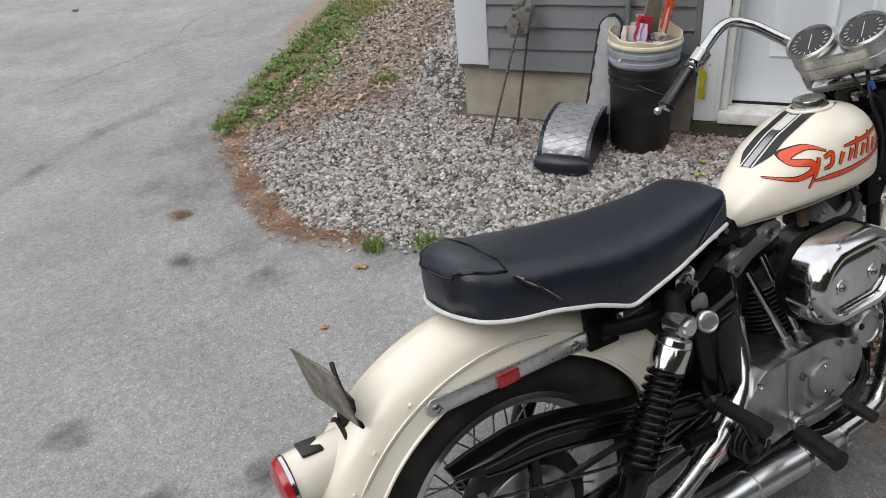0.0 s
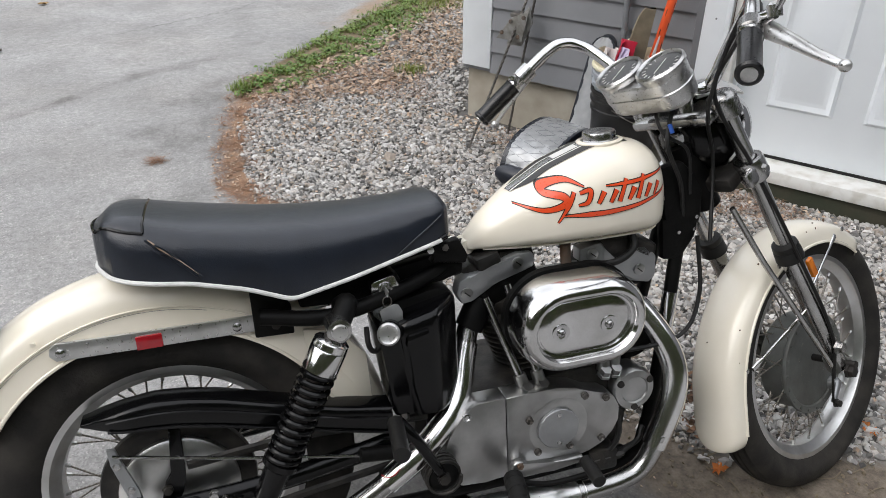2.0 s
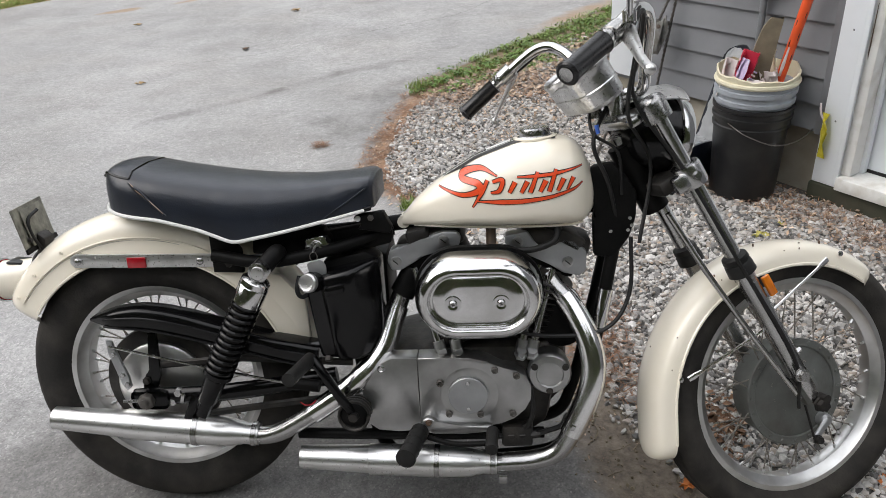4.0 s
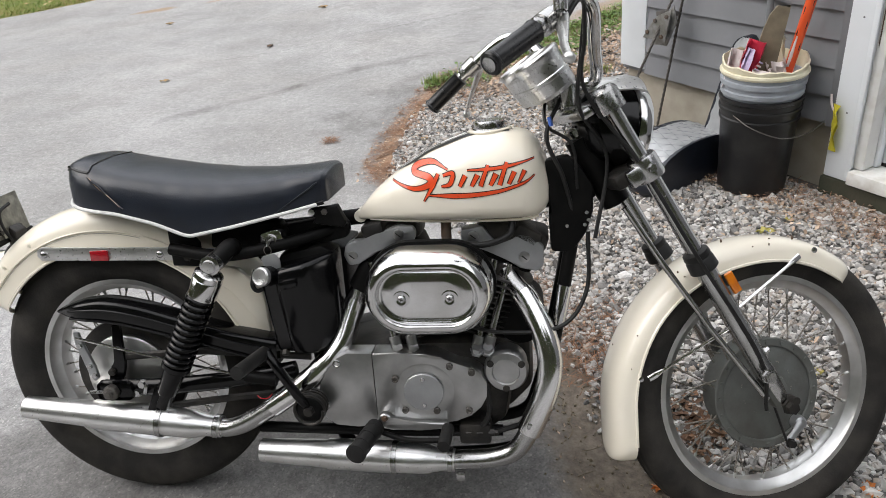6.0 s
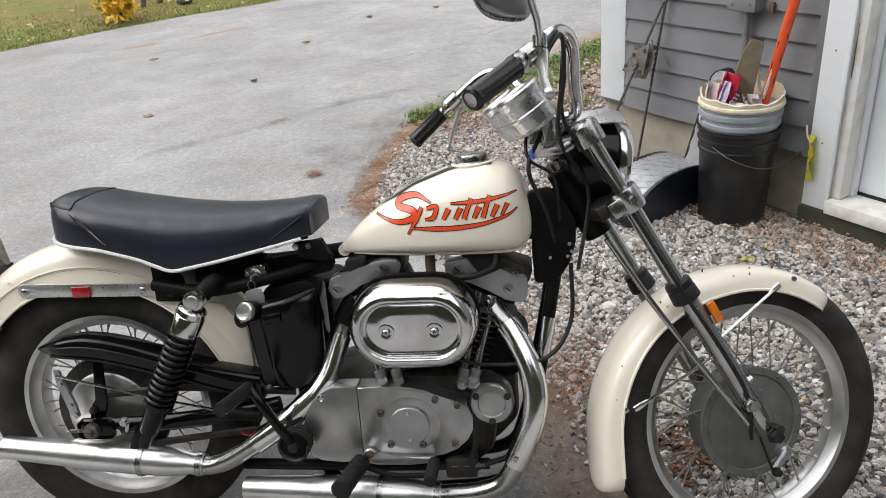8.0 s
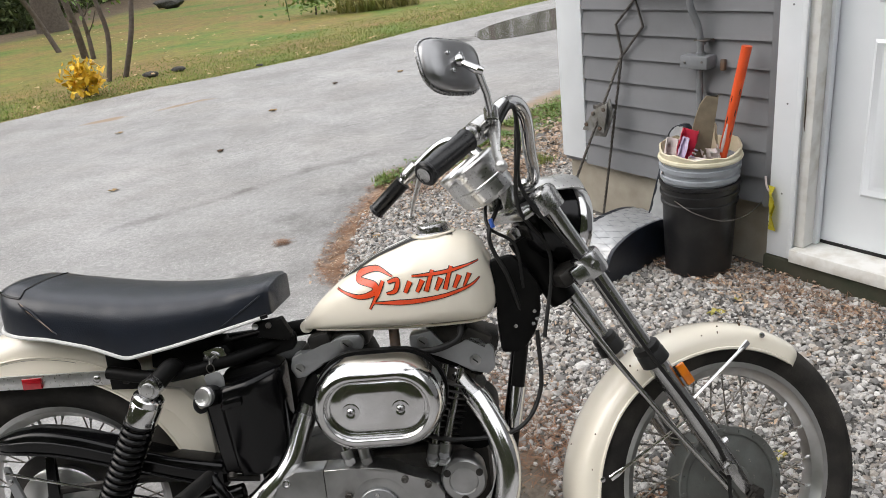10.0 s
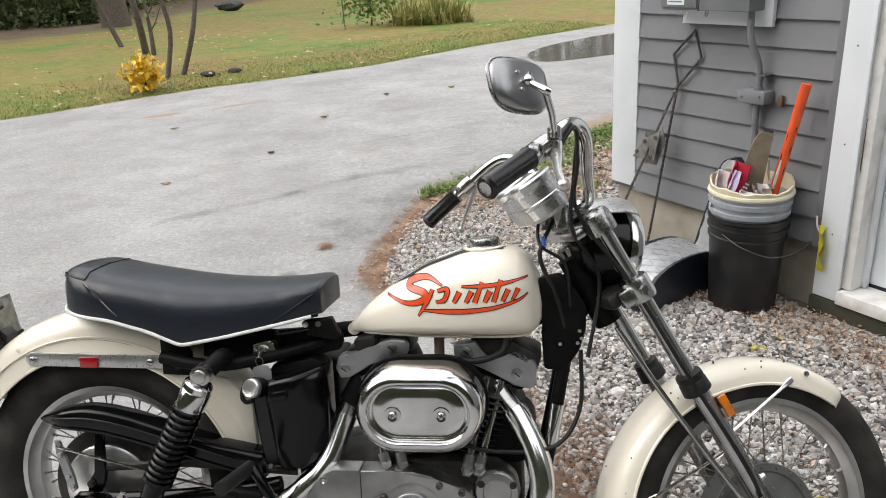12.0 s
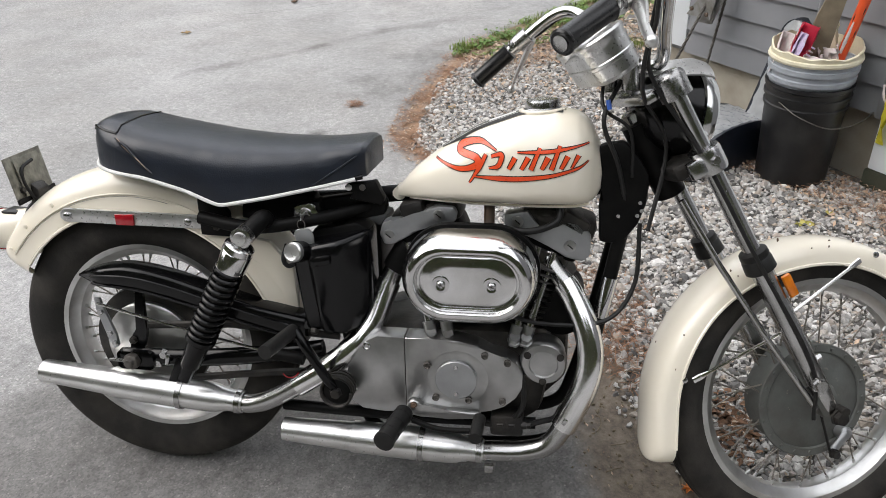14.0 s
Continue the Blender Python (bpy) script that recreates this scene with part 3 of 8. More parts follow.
def litter(name, at, size, material, label, rng, rise):
    """Flat bits of leaf lying at all angles."""
    n = len(at)
    base = np.array([(-0.5, -0.1, 0), (0, -0.32, 0.1), (0.5, 0.05, 0.02), (0.05, 0.3, 0.12)])
    a, s = rng.uniform(0, 6.3, n), size * rng.uniform(0.4, 1.4, n)
    c, d = np.cos(a), np.sin(a)
    x = base[None, :, 0] * c[:, None] - base[None, :, 1] * d[:, None]
    y = base[None, :, 0] * d[:, None] + base[None, :, 1] * c[:, None]
    z = base[None, :, 2] + (base[None, :, 0] * rng.normal(0, 0.35, (n, 1)) + base[None, :, 1] * rng.normal(0, 0.35, (n, 1)))
    v = np.stack([x, y, z], 2) * s[:, None, None]
    v += np.stack([at[:, 0], at[:, 1], ground_z(at[:, 0], at[:, 1]) + rise * rng.uniform(0.5, 1.3, n)], 1)[:, None]
    tagged(new(name, raw(name, v.reshape(-1, 3), np.arange(n)[:, None] * 4 + np.arange(4)[None], material)), label, "leaf litter", kind="stuff")


build_ground()
rng = np.random.default_rng(5)


def before_house(x, y):
    return ~(((x - CORNER.x) * INTO.x + (y - CORNER.y) * INTO.y > -0.02) & ((x - CORNER.x) * ALONG.x + (y - CORNER.y) * ALONG.y > -0.02))


NEAR = [(0.28, 1.85), (0.42, 1.68), (0.62, 1.4), (0.85, 0.95), (1.04, 0.62), (1.14, 0.4), (1.17, 0.2), (1.3, 0.02), (1.75, -0.12), (2.7, -0.3), (2.7, 0.9), (1.41, 2.44), (1.6, 3.3), (1.2, 3.7), (0.55, 3.12), (0.36, 2.8), (0.28, 2.3)]
build_stones("gravel", scatter(NEAR, 43000, rng, before_house), 0.0090, M["stone"], "grey crushed stone gravel beside the driveway", rng)
build_stones("gravel", scatter(GRAVEL[:5] + [(1.2, 3.7), (1.6, 3.3), (3.6, 4.1)], 9000, rng, before_house), 0.0125, M["stone"], "grey crushed stone gravel behind the house corner", rng)
litter("leaf_litter", scatter(DIRT, 130, rng), 0.009, M["litter"], "brown crumbs on bare soil", rng, 0.003)
build_stones("gravel", scatter(DIRT, 700, rng), 0.0036, M["brown_wood"], "loose pebbles on bare soil by the driveway", rng)
litter("leaf_litter", scatter(LEAFY, 260, rng), 0.024, M["brown_leaf"], "dark brown crumpled leaves on gravel", rng, 0.012)
litter("leaf_litter", scatter([(0.45, 2.4), (0.62, 3.1), (1.05, 3.5), (1.38, 3.1), (1.30, 2.6), (0.9, 2.2)], 900, rng), 0.020, M["litter"], "tan leaf crumbs over the gravel", rng, 0.014)
build_stones("gravel", scatter([(1.36, 2.44), (1.5, 3.4), (3.6, 4.7), (3.4, 3.9)], 3200, rng, before_house), 0.0105, M["stone"], "grey crushed stone gravel along the house side", rng)
near_verge = [(2.01, 5.46), (0.97, 4.15), (0.49, 3.48), (0.30, 3.06), (0.60, 3.03), (1.14, 3.5), (1.84, 4.47)]


def patchy(x, y):
    return np.sin(x * 23 + 3 * np.sin(y * 11)) + np.sin(y * 19 + 2 * np.sin(x * 17)) + np.sin(x * 61 + y * 47) > -0.25


litter("leaf_litter", scatter([(0.36, 2.9), (0.55, 3.2), (1.0, 3.65), (1.7, 4.5), (2.5, 5.1), (3.2, 5.2), (1.6, 3.2), (1.2, 2.9), (0.8, 2.85)], 4800, rng, before_house), 0.030, M["litter"], "brown crumbled leaf litter over gravel", rng, 0.02)
litter("leaf_litter", scatter([(1.2, 2.55), (1.42, 2.4), (1.75, 1.98), (2.1, 1.5), (2.5, 0.85), (2.3, 0.75), (1.95, 1.15), (1.5, 1.85)], 700, rng, before_house), 0.020, M["litter"], "brown crumbled leaf litter beside the foundation", rng, 0.02)
litter("leaf_litter", scatter(NEAR, 1100, rng, before_house), 0.017, M["litter"], "sparse brown leaf crumbs among gravel", rng, 0.018)
litter("leaf_litter", scatter(NEEDLES, 800, rng), 0.016, M["litter"], "brown crumbs along the driveway edge", rng, 0.004)
litter("low_weeds", scatter(near_verge, 4600, rng, patchy), 0.022, M["leafy"], "low broad-leaved weeds in the grass verge", rng, 0.022)
build_blades("grass_verge", scatter(near_verge, 7000, rng, patchy), 0.028, 0.004, M["grass"], "short green grass along the driveway edge", "grass", rng, 0.9)
build_blades("grass_verge", scatter([(4.2, 7.2), (3.01, 6.25), (2.01, 5.46), (1.84, 4.47), (2.66, 5.05), (3.9, 6.1)], 6500, rng, patchy), 0.035, 0.006, M["grass"], "short green grass along the driveway edge", "grass", rng, 0.9)
build_blades("pine_needles", scatter(NEEDLES, 2000, rng, patchy), 0.045, 0.0022, M["needles"], "orange-brown pine needles drifted along the asphalt edge", "pine needles", rng, flat=0.008)
build_blades("pine_needles", scatter([(0.95, 0.9), (1.05, 0.35), (1.25, 0.25), (1.25, 0.7)], 900, rng), 0.055, 0.0022, M["needles"], "orange-brown pine needles on soil under the motorcycle", "pine needles", rng, flat=0.008)
build_blades("pine_needles", scatter([(1.45, 2.1), (1.9, 1.75), (2.15, 1.4), (2.4, 1.0), (2.25, 0.9), (1.95, 1.3), (1.5, 1.85)], 1300, rng, before_house), 0.05, 0.0022, M["needles"], "orange-brown pine needles on gravel by the wall", "pine needles", rng, flat=0.02)
build_blades("pine_needles", scatter([(0.4, 3.0), (0.9, 3.5), (1.4, 3.1), (1.35, 2.6), (0.9, 2.9), (0.5, 2.7)], 1500, rng), 0.05, 0.0025, M["needles"], "orange-brown needles and litter over gravel", "pine needles", rng, flat=0.02)
build_blades("pine_needles", rng.normal((-0.1, 2.31), 0.022, (160, 2)), 0.04, 0.0022, M["needles"], "small drift of pine needles on the asphalt", "pine needles", rng, flat=0.008)
for cx, cy, rad, num in ((1.35, 3.2, 0.10, 320), (0.45, 1.52, 0.05, 170), (0.62, 1.42, 0.05, 130), (0.35, 3.2, 0.08, 200)):
    a = rng.uniform(0, 6.28, num)
    q = np.stack([cx + rad * np.cos(a) * rng.uniform(0, 1, num), cy + rad * np.sin(a) * rng.uniform(0, 1, num)], 1)
    build_blades("grass_tuft", q, 0.05, 0.004, M["dry_grass" if rad < 0.05 else "grass"], "small weedy grass tuft", "grass", rng, 1.0)


def along(line, n, inward, rng):
    P = np.array(line)
    seg = rng.integers(0, len(P) - 1, n)
    t = rng.uniform(0, 1, n)[:, None]
    q = P[seg] * (1 - t) + P[seg + 1] * t
    d = P[seg + 1] - P[seg]
    nrm = np.stack([-d[:, 1], d[:, 0]], 1) / np.linalg.norm(d, axis=1)[:, None]
    return q + nrm * (inward * rng.uniform(0, 1, n) ** 1.5)[:, None]


def lawn_spots(n, reach, rng):
    """Places on the lawn, thinning out away from its edge."""
    P = np.array(LAWN[1:9], float)
    ln = np.linalg.norm(P[1:] - P[:-1], axis=1)
    u = rng.uniform(0, ln[:6].sum(), n)
    acc = np.concatenate([[0], np.cumsum(ln)])
    k = np.clip(np.searchsorted(acc, u) - 1, 0, len(ln) - 1)
    t = ((u - acc[k]) / ln[k])[:, None]
    q = P[k] * (1 - t) + P[k + 1] * t
    d = np.array([-0.66, 0.75])
    q = q + d * (reach * rng.uniform(0, 1, n) ** 1.7)[:, None] + rng.normal(0, 0.06, (n, 2))
    return q[edge_distance(q[:, 0], q[:, 1], LAWN) > rng.normal(0.0, 0.025, n)]


build_blades("lawn_grass", lawn_spots(30000, 2.6, rng), 0.022, 0.006, M["turf"], "patchy mown lawn grass with brown spots", "grass", rng, 1.2)
build_blades("lawn_grass", lawn_spots(16000, 1.2, rng), 0.034, 0.007, M["grass"], "ragged green grass along the lawn edge", "grass", rng, 1.1)

# ---- the house ----
house = thing("house", "grey vinyl-sided house wall with white corner board", "house", kind="structure")


def wall_prism(bm, poly, d0, d1, bevel=0.0):
    """A polygon of (along, height) between two depths."""
    return prism(bm, poly, d0, d1, bevel, place=lambda s, d, z: wall_at(s, d, z))


def rect(s0, s1, z0, z1):
    return [(s0, z0), (s1, z0), (s1, z1), (s0, z1)]


S_DOOR0, S_DOOR1, TOP = 1.32, 2.24, 2.75
wall_north = part("wall_north", wall_prism(B(), rect(0.01, 1.30, 0.28, TOP), 0.015, 0.14), M["siding"], house, "grey sheathing wall")
part("wall_east", wall_prism(B(), rect(2.26, 6.5, 0.28, TOP), 0.015, 0.14), M["siding"], house)
part("wall_lintel", wall_prism(B(), rect(1.30, 2.26, 2.2, TOP), 0.015, 0.14), M["siding"], house)
part("wall_side", wall_prism(B(), rect(0.01, 0.14, 0.28, TOP), 0.14, 7.0), M["siding"], house)
part("wall_back", wall_prism(B(), rect(0.01, 6.5, 0.0, TOP), 7.0, 7.14), M["siding"], house)
part("wall_far", wall_prism(B(), rect(6.36, 6.5, 0.0, TOP), 0.14, 7.0), M["siding"], house)
part("wall_inner", wall_prism(B(), rect(1.2, 2.4, 0.0, 2.6), 1.2, 1.3), M["trim"], house)
part("foundation", wall_prism(B(), rect(0.03, 1.20, -0.2, 0.29), 0.03, 0.25, 0.006), M["concrete"], house, "bare stained concrete foundation")
part("roof", wall_prism(B(), rect(-0.2, 6.8, TOP, TOP + 0.2), -0.15, 7.3), M["trim"], house)
part("corner_board", wall_prism(B(), rect(0.018, 0.182, 0.303, TOP - 0.02), -0.012, 0.012, 0.003), M["trim"], house, "white painted corner board")
step = 0.1055
z = 0.285
while z < TOP - 0.12:
    bm = B()
    a = [wall_at(0.183, -0.012, z), wall_at(0.183, 0.004, z + step + 0.004), wall_at(0.183, 0.013, z + step + 0.004), wall_at(0.183, 0.008, z)]
    b = [p + ALONG * (1.165 - 0.183) for p in a]
    loft(bm, [a, b])
    part("plank", bm, M["siding"], wall_north)
    z += step
part("edge_channel", wall_prism(B(), rect(1.150, 1.178, 0.275, TOP - 0.02), -0.014, 0.012, 0.002), M["siding"], house)

door_frame = tagged(part("door_frame_1", wall_prism(B(), rect(1.18, 1.285, 0.084, 2.3), -0.022, 0.05, 0.004), M["trim"]), "white painted door casing, chipped paint", "door frame", kind="structure")
part("jamb", wall_prism(B(), rect(1.285, 1.325, 0.14, 2.25), -0.008, 0.17, 0.003), M["sill"], door_frame, "grimy yellowed jamb")
part("bead", wall_prism(B(), rect(1.270, 1.290, 0.10, 2.28), -0.030, -0.0225, 0.003), M["trim"], door_frame)
part("rust_streak", wall_prism(B(), [(1.2925, 0.62), (1.2965, 0.60), (1.2975, 0.66), (1.2950, 0.80), (1.2930, 0.80)], -0.0095, -0.0085), M["rust"], door_frame, "thin rust streak")
for z_ in (0.35, 0.70, 1.05):
    part("nail_head", lathe(B(), [(0, 0.004), (0.001, 0.003), (0.001, 0)], wall_at(1.232, -0.0225, z_), -INTO, 8), M["grey_pvc"], door_frame)
part("stop", wall_prism(B(), rect(1.325, 1.34, 0.14, 2.2), 0.055, 0.085, 0.002), M["trim"], door_frame)
part("jamb", wall_prism(B(), rect(2.235, 2.28, 0.14, 2.25), -0.008, 0.17, 0.003), M["trim"], door_frame)
part("casing", wall_prism(B(), rect(2.28, 2.39, 0.084, 2.3), -0.022, 0.05, 0.004), M["trim"], door_frame)
part("head", wall_prism(B(), rect(1.285, 2.28, 2.2, 2.3), -0.02, 0.17, 0.003), M["trim"], door_frame)
door_sill = tagged(part("door_sill", wall_prism(B(), rect(1.288, 2.278, 0.084, 0.137), -0.045, 0.17, 0.005), M["sill"]), "worn white painted door sill", "sill", kind="structure")
beam = tagged(part("sill_beam", wall_prism(B(), rect(1.17, 2.6, -0.1, 0.080), -0.028, 0.15, 0.008), M["damp_wood"]), "damp mossy wooden beam under the door sill", "beam", kind="structure")
door = tagged(part("door_1", wall_prism(B(), rect(1.327, 2.233, 0.150, 2.195), 0.09, 0.13, 0.003), M["door"]), "closed white panelled steel door", "door", kind="structure")
part("sweep", wall_prism(B(), rect(1.33, 2.23, 0.138, 0.149), 0.088, 0.13), M["rubber"], door, "black rubber door sweep")
for s0, s1 in ((1.475, 1.715), (1.845, 2.085)):
    for z0, z1 in ((0.365, 0.915), (1.05, 1.75), (1.85, 2.05)):
        bm = B()
        rings = []
        for inset, dep in ((0, 0.0905), (0.012, 0.099), (0.03, 0.099), (0.05, 0.086)):
            rings.append([wall_at(s, dep, zz) for s, zz in rect(s0 + inset, s1 - inset, z0 + inset, z1 - inset)])
        frame_in = [[wall_at(s, 0.0885, zz) for s, zz in rect(s0 - 0.008, s1 + 0.008, z0 - 0.008, z1 + 0.008)], [wall_at(s, 0.079, zz) for s, zz in rect(s0 + 0.004, s1 - 0.004, z0 + 0.004, z1 - 0.004)],
                    [wall_at(s, 0.0892, zz) for s, zz in rect(s0 + 0.024, s1 - 0.024, z0 + 0.024, z1 - 0.024)], [wall_at(s, 0.0892, zz) for s, zz in rect(s0 + 0.034, s1 - 0.034, z0 + 0.034, z1 - 0.034)], [wall_at(s, 0.077, zz) for s, zz in rect(s0 + 0.060, s1 - 0.060, z0 + 0.060, z1 - 0.060)]]
        loft(bm, frame_in)
        part("panel", bm, M["door"], door)

meter = thing("meter_box", "grey electric meter box on a white mounting board", "meter box")
part("board", wall_prism(B(), rect(0.456, 0.893, 1.098, 1.75), -0.035, -0.013, 0.004), M["trim"], meter, "white mounting board")
part("cabinet", wall_prism(B(), rect(0.425, 0.858, 1.160, 1.62), -0.13, -0.036, 0.006), M["grey_pvc"], meter, "grey metal cabinet")
part("seam", wall_prism(B(), rect(0.615, 0.621, 1.159, 1.62), -0.133, -0.1305), M["steel"], meter)
part("cover_lip", wall_prism(B(), rect(0.425, 0.614, 1.172, 1.62), -0.138, -0.1305, 0.003), M["grey_pvc"], meter)
part("sticker", wall_prism(B(), rect(0.462, 0.552, 1.182, 1.24), -0.1395, -0.1385), M["trim"], meter, "white label with bars")
for k in range(3):
    part("label_bar", wall_prism(B(), rect(0.470, 0.540 - 0.012 * k, 1.192 + 0.014 * k, 1.197 + 0.014 * k), -0.1405, -0.1396), M["grey_pvc"], meter)
part("seal", tube(B(), spline([wall_at(0.655, -0.125, 1.162), wall_at(0.652, -0.128, 1.145), wall_at(0.662, -0.128, 1.142), wall_at(0.665, -0.125, 1.160)], 5), 0.002, 6), M["steel"], meter, "wire seal")
part("seal", tube(B(), spline([wall_at(0.560, -0.12, 1.162), wall_at(0.545, -0.13, 1.12), wall_at(0.53, -0.12, 1.108)], 5), 0.0015, 6), M["bucket_white"], meter, "pale tag wire")
conduit = thing("conduit", "grey plastic conduit with a junction box on the siding", "conduit")
bm = B()
tube(bm, spline([wall_at(0.835, -0.085, 1.165), wall_at(0.838, -0.078, 1.06), wall_at(0.862, -0.052, 0.96), wall_at(0.868, -0.045, 0.86)], 6), 0.0135)
tube(bm, [wall_at(0.862, -0.042, 0.82), wall_at(0.862, -0.038, 0.6), wall_at(0.862, -0.038, 0.1)], 0.0135)
part("pipe", bm, M["grey_pvc"], conduit)
part("junction_box", wall_prism(B(), rect(0.790, 0.918, 0.808, 0.860), -0.075, -0.013, 0.006), M["grey_pvc"], conduit)
for z0, z1 in ((0.858, 0.872), (0.900, 0.918)):
    part("collar", tube(B(), [wall_at(0.868, -0.045, z0), wall_at(0.867, -0.046, z1)], 0.0175), M["grey_pvc"], conduit)
part("strap", wall_prism(B(), rect(0.845, 0.905, 0.915, 0.922), -0.062, -0.013, 0.002), M["steel"], conduit, "thin metal strap")
for s_, z_ in ((0.815, 0.833), (0.895, 0.838)):
    part("box_screw", lathe(B(), [(0, 0.005), (0.003, 0.004), (0.003, 0)], wall_at(s_, -0.075, z_), -INTO, 10), M["steel"], conduit)
part("bracket", wall_prism(B(), rect(0.945, 0.965, 0.80, 0.845), -0.03, -0.013, 0.004), M["rust"], conduit, "rusty bracket")

# ---- the motorcycle, leaning on its side stand with the bars turned ----
LEAN_DEG, STEER_DEG = 12.0, 21.0
bike = thing("motorcycle", "cream vintage motorcycle with chrome exhausts leaning on its side stand", "motorcycle", pose(0, -0.063, 0, -LEAN_DEG, 0, 0))
REAR, FRONT = Vector((0.038, 0.0, 0.338)), Vector((1.493, 0, 0.270))
RAKE = Vector((-0.489, 0, 0.872))
AHEAD = Vector((0.872, 0, 0.489))
LEG, AXIS = Vector((1.196, 0, 0.776)), Vector((1.148, 0, 0.749))
STEER = Matrix.Translation(AXIS) @ Matrix.Rotation(radians(STEER_DEG), 4, RAKE) @ Matrix.Translation(-AXIS)


def on_leg(s, side=0.0, fwd=0.0):
    """A point of the fork: s metres below the lower clamp."""
    return LEG - RAKE * s + AHEAD * fwd + Vector((0, side, 0))


def fpart(name, bm, material, parent=bike, label=""):
    """A part that turns with the bars."""
    bm.transform(STEER)
    return part(name, bm, material, parent, label)


def bolt(bm, at, axis=(0, -1, 0), r=0.008, h=0.006, seg=6):
    lathe(bm, [(0, r * 1.25), (h * 0.35, r * 1.25), (h * 0.36, r), (h, r * 0.96), (h, 0)], at, axis, seg)
    return bm


def wheel(kind, c, R, rim_r, half, put):
    n_seg = 72
    rim = put(kind, lathe(B(), [(-half, rim_r), (-half, rim_r - 0.012), (-half * 0.78, rim_r - 0.016), (-half * 0.5, rim_r - 0.030), (0, rim_r - 0.034), (half * 0.5, rim_r - 0.030),
                                 (half * 0.78, rim_r - 0.016), (half, rim_r - 0.012), (half, rim_r), (half * 0.8, rim_r - 0.006), (half * 0.4, rim_r - 0.02), (-half * 0.4, rim_r - 0.02), (-half * 0.8, rim_r - 0.006)], c, (0, 1, 0), n_seg, True), M["wheel_rim"], bike, "wire-spoked wheel with a dull alloy rim")
    w = half * (1.42 if R > 0.33 else 1.55)
    put("tyre", lathe(B(), [(-half * 0.95, rim_r - 0.003), (-w * 0.95, rim_r + 0.02), (-w, rim_r + 0.04), (-w * 0.93, R - 0.026), (-w * 0.78, R - 0.013), (-w * 0.6, R - 0.006), (-w * 0.57, R - 0.010), (-w * 0.5, R - 0.010), (-w * 0.47, R - 0.003),
                             (-w * 0.22, R - 0.0005), (-w * 0.19, R - 0.006), (-w * 0.12, R - 0.006), (-w * 0.09, R), (w * 0.09, R), (w * 0.12, R - 0.006), (w * 0.19, R - 0.006), (w * 0.22, R - 0.0005), (w * 0.47, R - 0.003), (w * 0.5, R - 0.010),
                             (w * 0.57, R - 0.010), (w * 0.6, R - 0.006), (w * 0.78, R - 0.013), (w * 0.93, R - 0.026), (w, rim_r + 0.04), (w * 0.95, rim_r + 0.02), (half * 0.95, rim_r - 0.003)], c, (0, 1, 0), n_seg, True), M["tyre"], rim, "worn black tyre")
    bm = B()
    for k in range(60):
        a = 2 * math.pi * k / 60
        for sd in (-1, 1):
            d = Vector((math.cos(a + sd * 0.02), 0, math.sin(a + sd * 0.02)))
            tan = Vector((-d.z, 0, d.x))
            m = Matrix((( *tan, 0), (0, 1, 0, 0), (*d, 0), (0, 0, 0, 1))).transposed()
            m.translation = c + d * (R - 0.0175) + Vector((0, sd * w * 0.76, 0))
            box(bm, (0.014, 0.004, 0.012), m @ Matrix.Rotation(sd * 0.5, 4, "X"))
    tagged(put("tread_block", bm, M["tyre"], rim), kind="stuff")
    return rim


def spokes(parent, c, hub_r, rim_r, hub_half, xf):
    me = finish(rod(B(), (0, 0, 0), (0, 0, 1), 0.0018, 6), "spoke", M["spoke"])
    nip = finish(rod(B(), (0, 0, 0), (0, 0, 0.016), 0.0036, 6), "nipple", M["rim"])
    for k in range(40):
        sd = 1 if k % 2 else -1
        lay = 1 if (k // 2) % 2 else -1
        a = 2 * math.pi * k / 40
        h = a + lay * 0.85
        p0 = c + Vector((hub_r * math.cos(h), sd * hub_half, hub_r * math.sin(h)))
        p1 = c + Vector(((rim_r - 0.030) * math.cos(a), sd * 0.008, (rim_r - 0.030) * math.sin(a)))
        q = (p1 - p0).to_track_quat("Z", "Y").to_matrix().to_4x4()
        ob = new("spoke", me)
        ob.parent = parent
        ob.matrix_basis = xf @ Matrix.Translation(p0) @ q @ Matrix.Diagonal((1, 1, (p1 - p0).length, 1))
        nb = new("nipple", nip)
        nb.parent = parent
        nb.matrix_basis = xf @ Matrix.Translation(p1 - (p1 - p0).normalized() * 0.012) @ q


def hub(put, parent, c, r, half, label):
    put("hub", lathe(B(), [(-half, r * 0.3), (-half, r), (-half + 0.012, r), (-half + 0.014, r * 0.55), (half - 0.014, r * 0.5), (half - 0.012, r * 0.9), (half, r * 0.9), (half, r * 0.3)], c, (0, 1, 0), 40), M["drum"], parent, label)


rear_wheel = wheel("rear_wheel", REAR, 0.331, 0.233, 0.041, part)
spokes(rear_wheel, REAR, 0.055, 0.233, 0.035, Matrix())
hub(part, rear_wheel, REAR, 0.07, 0.05, "grey rear hub")
front_wheel = wheel("front_wheel", FRONT, 0.325, 0.252, 0.031, fpart)
spokes(front_wheel, FRONT, 0.06, 0.252, 0.03, STEER)
hub(fpart, front_wheel, FRONT, 0.085, 0.024, "grey front hub")


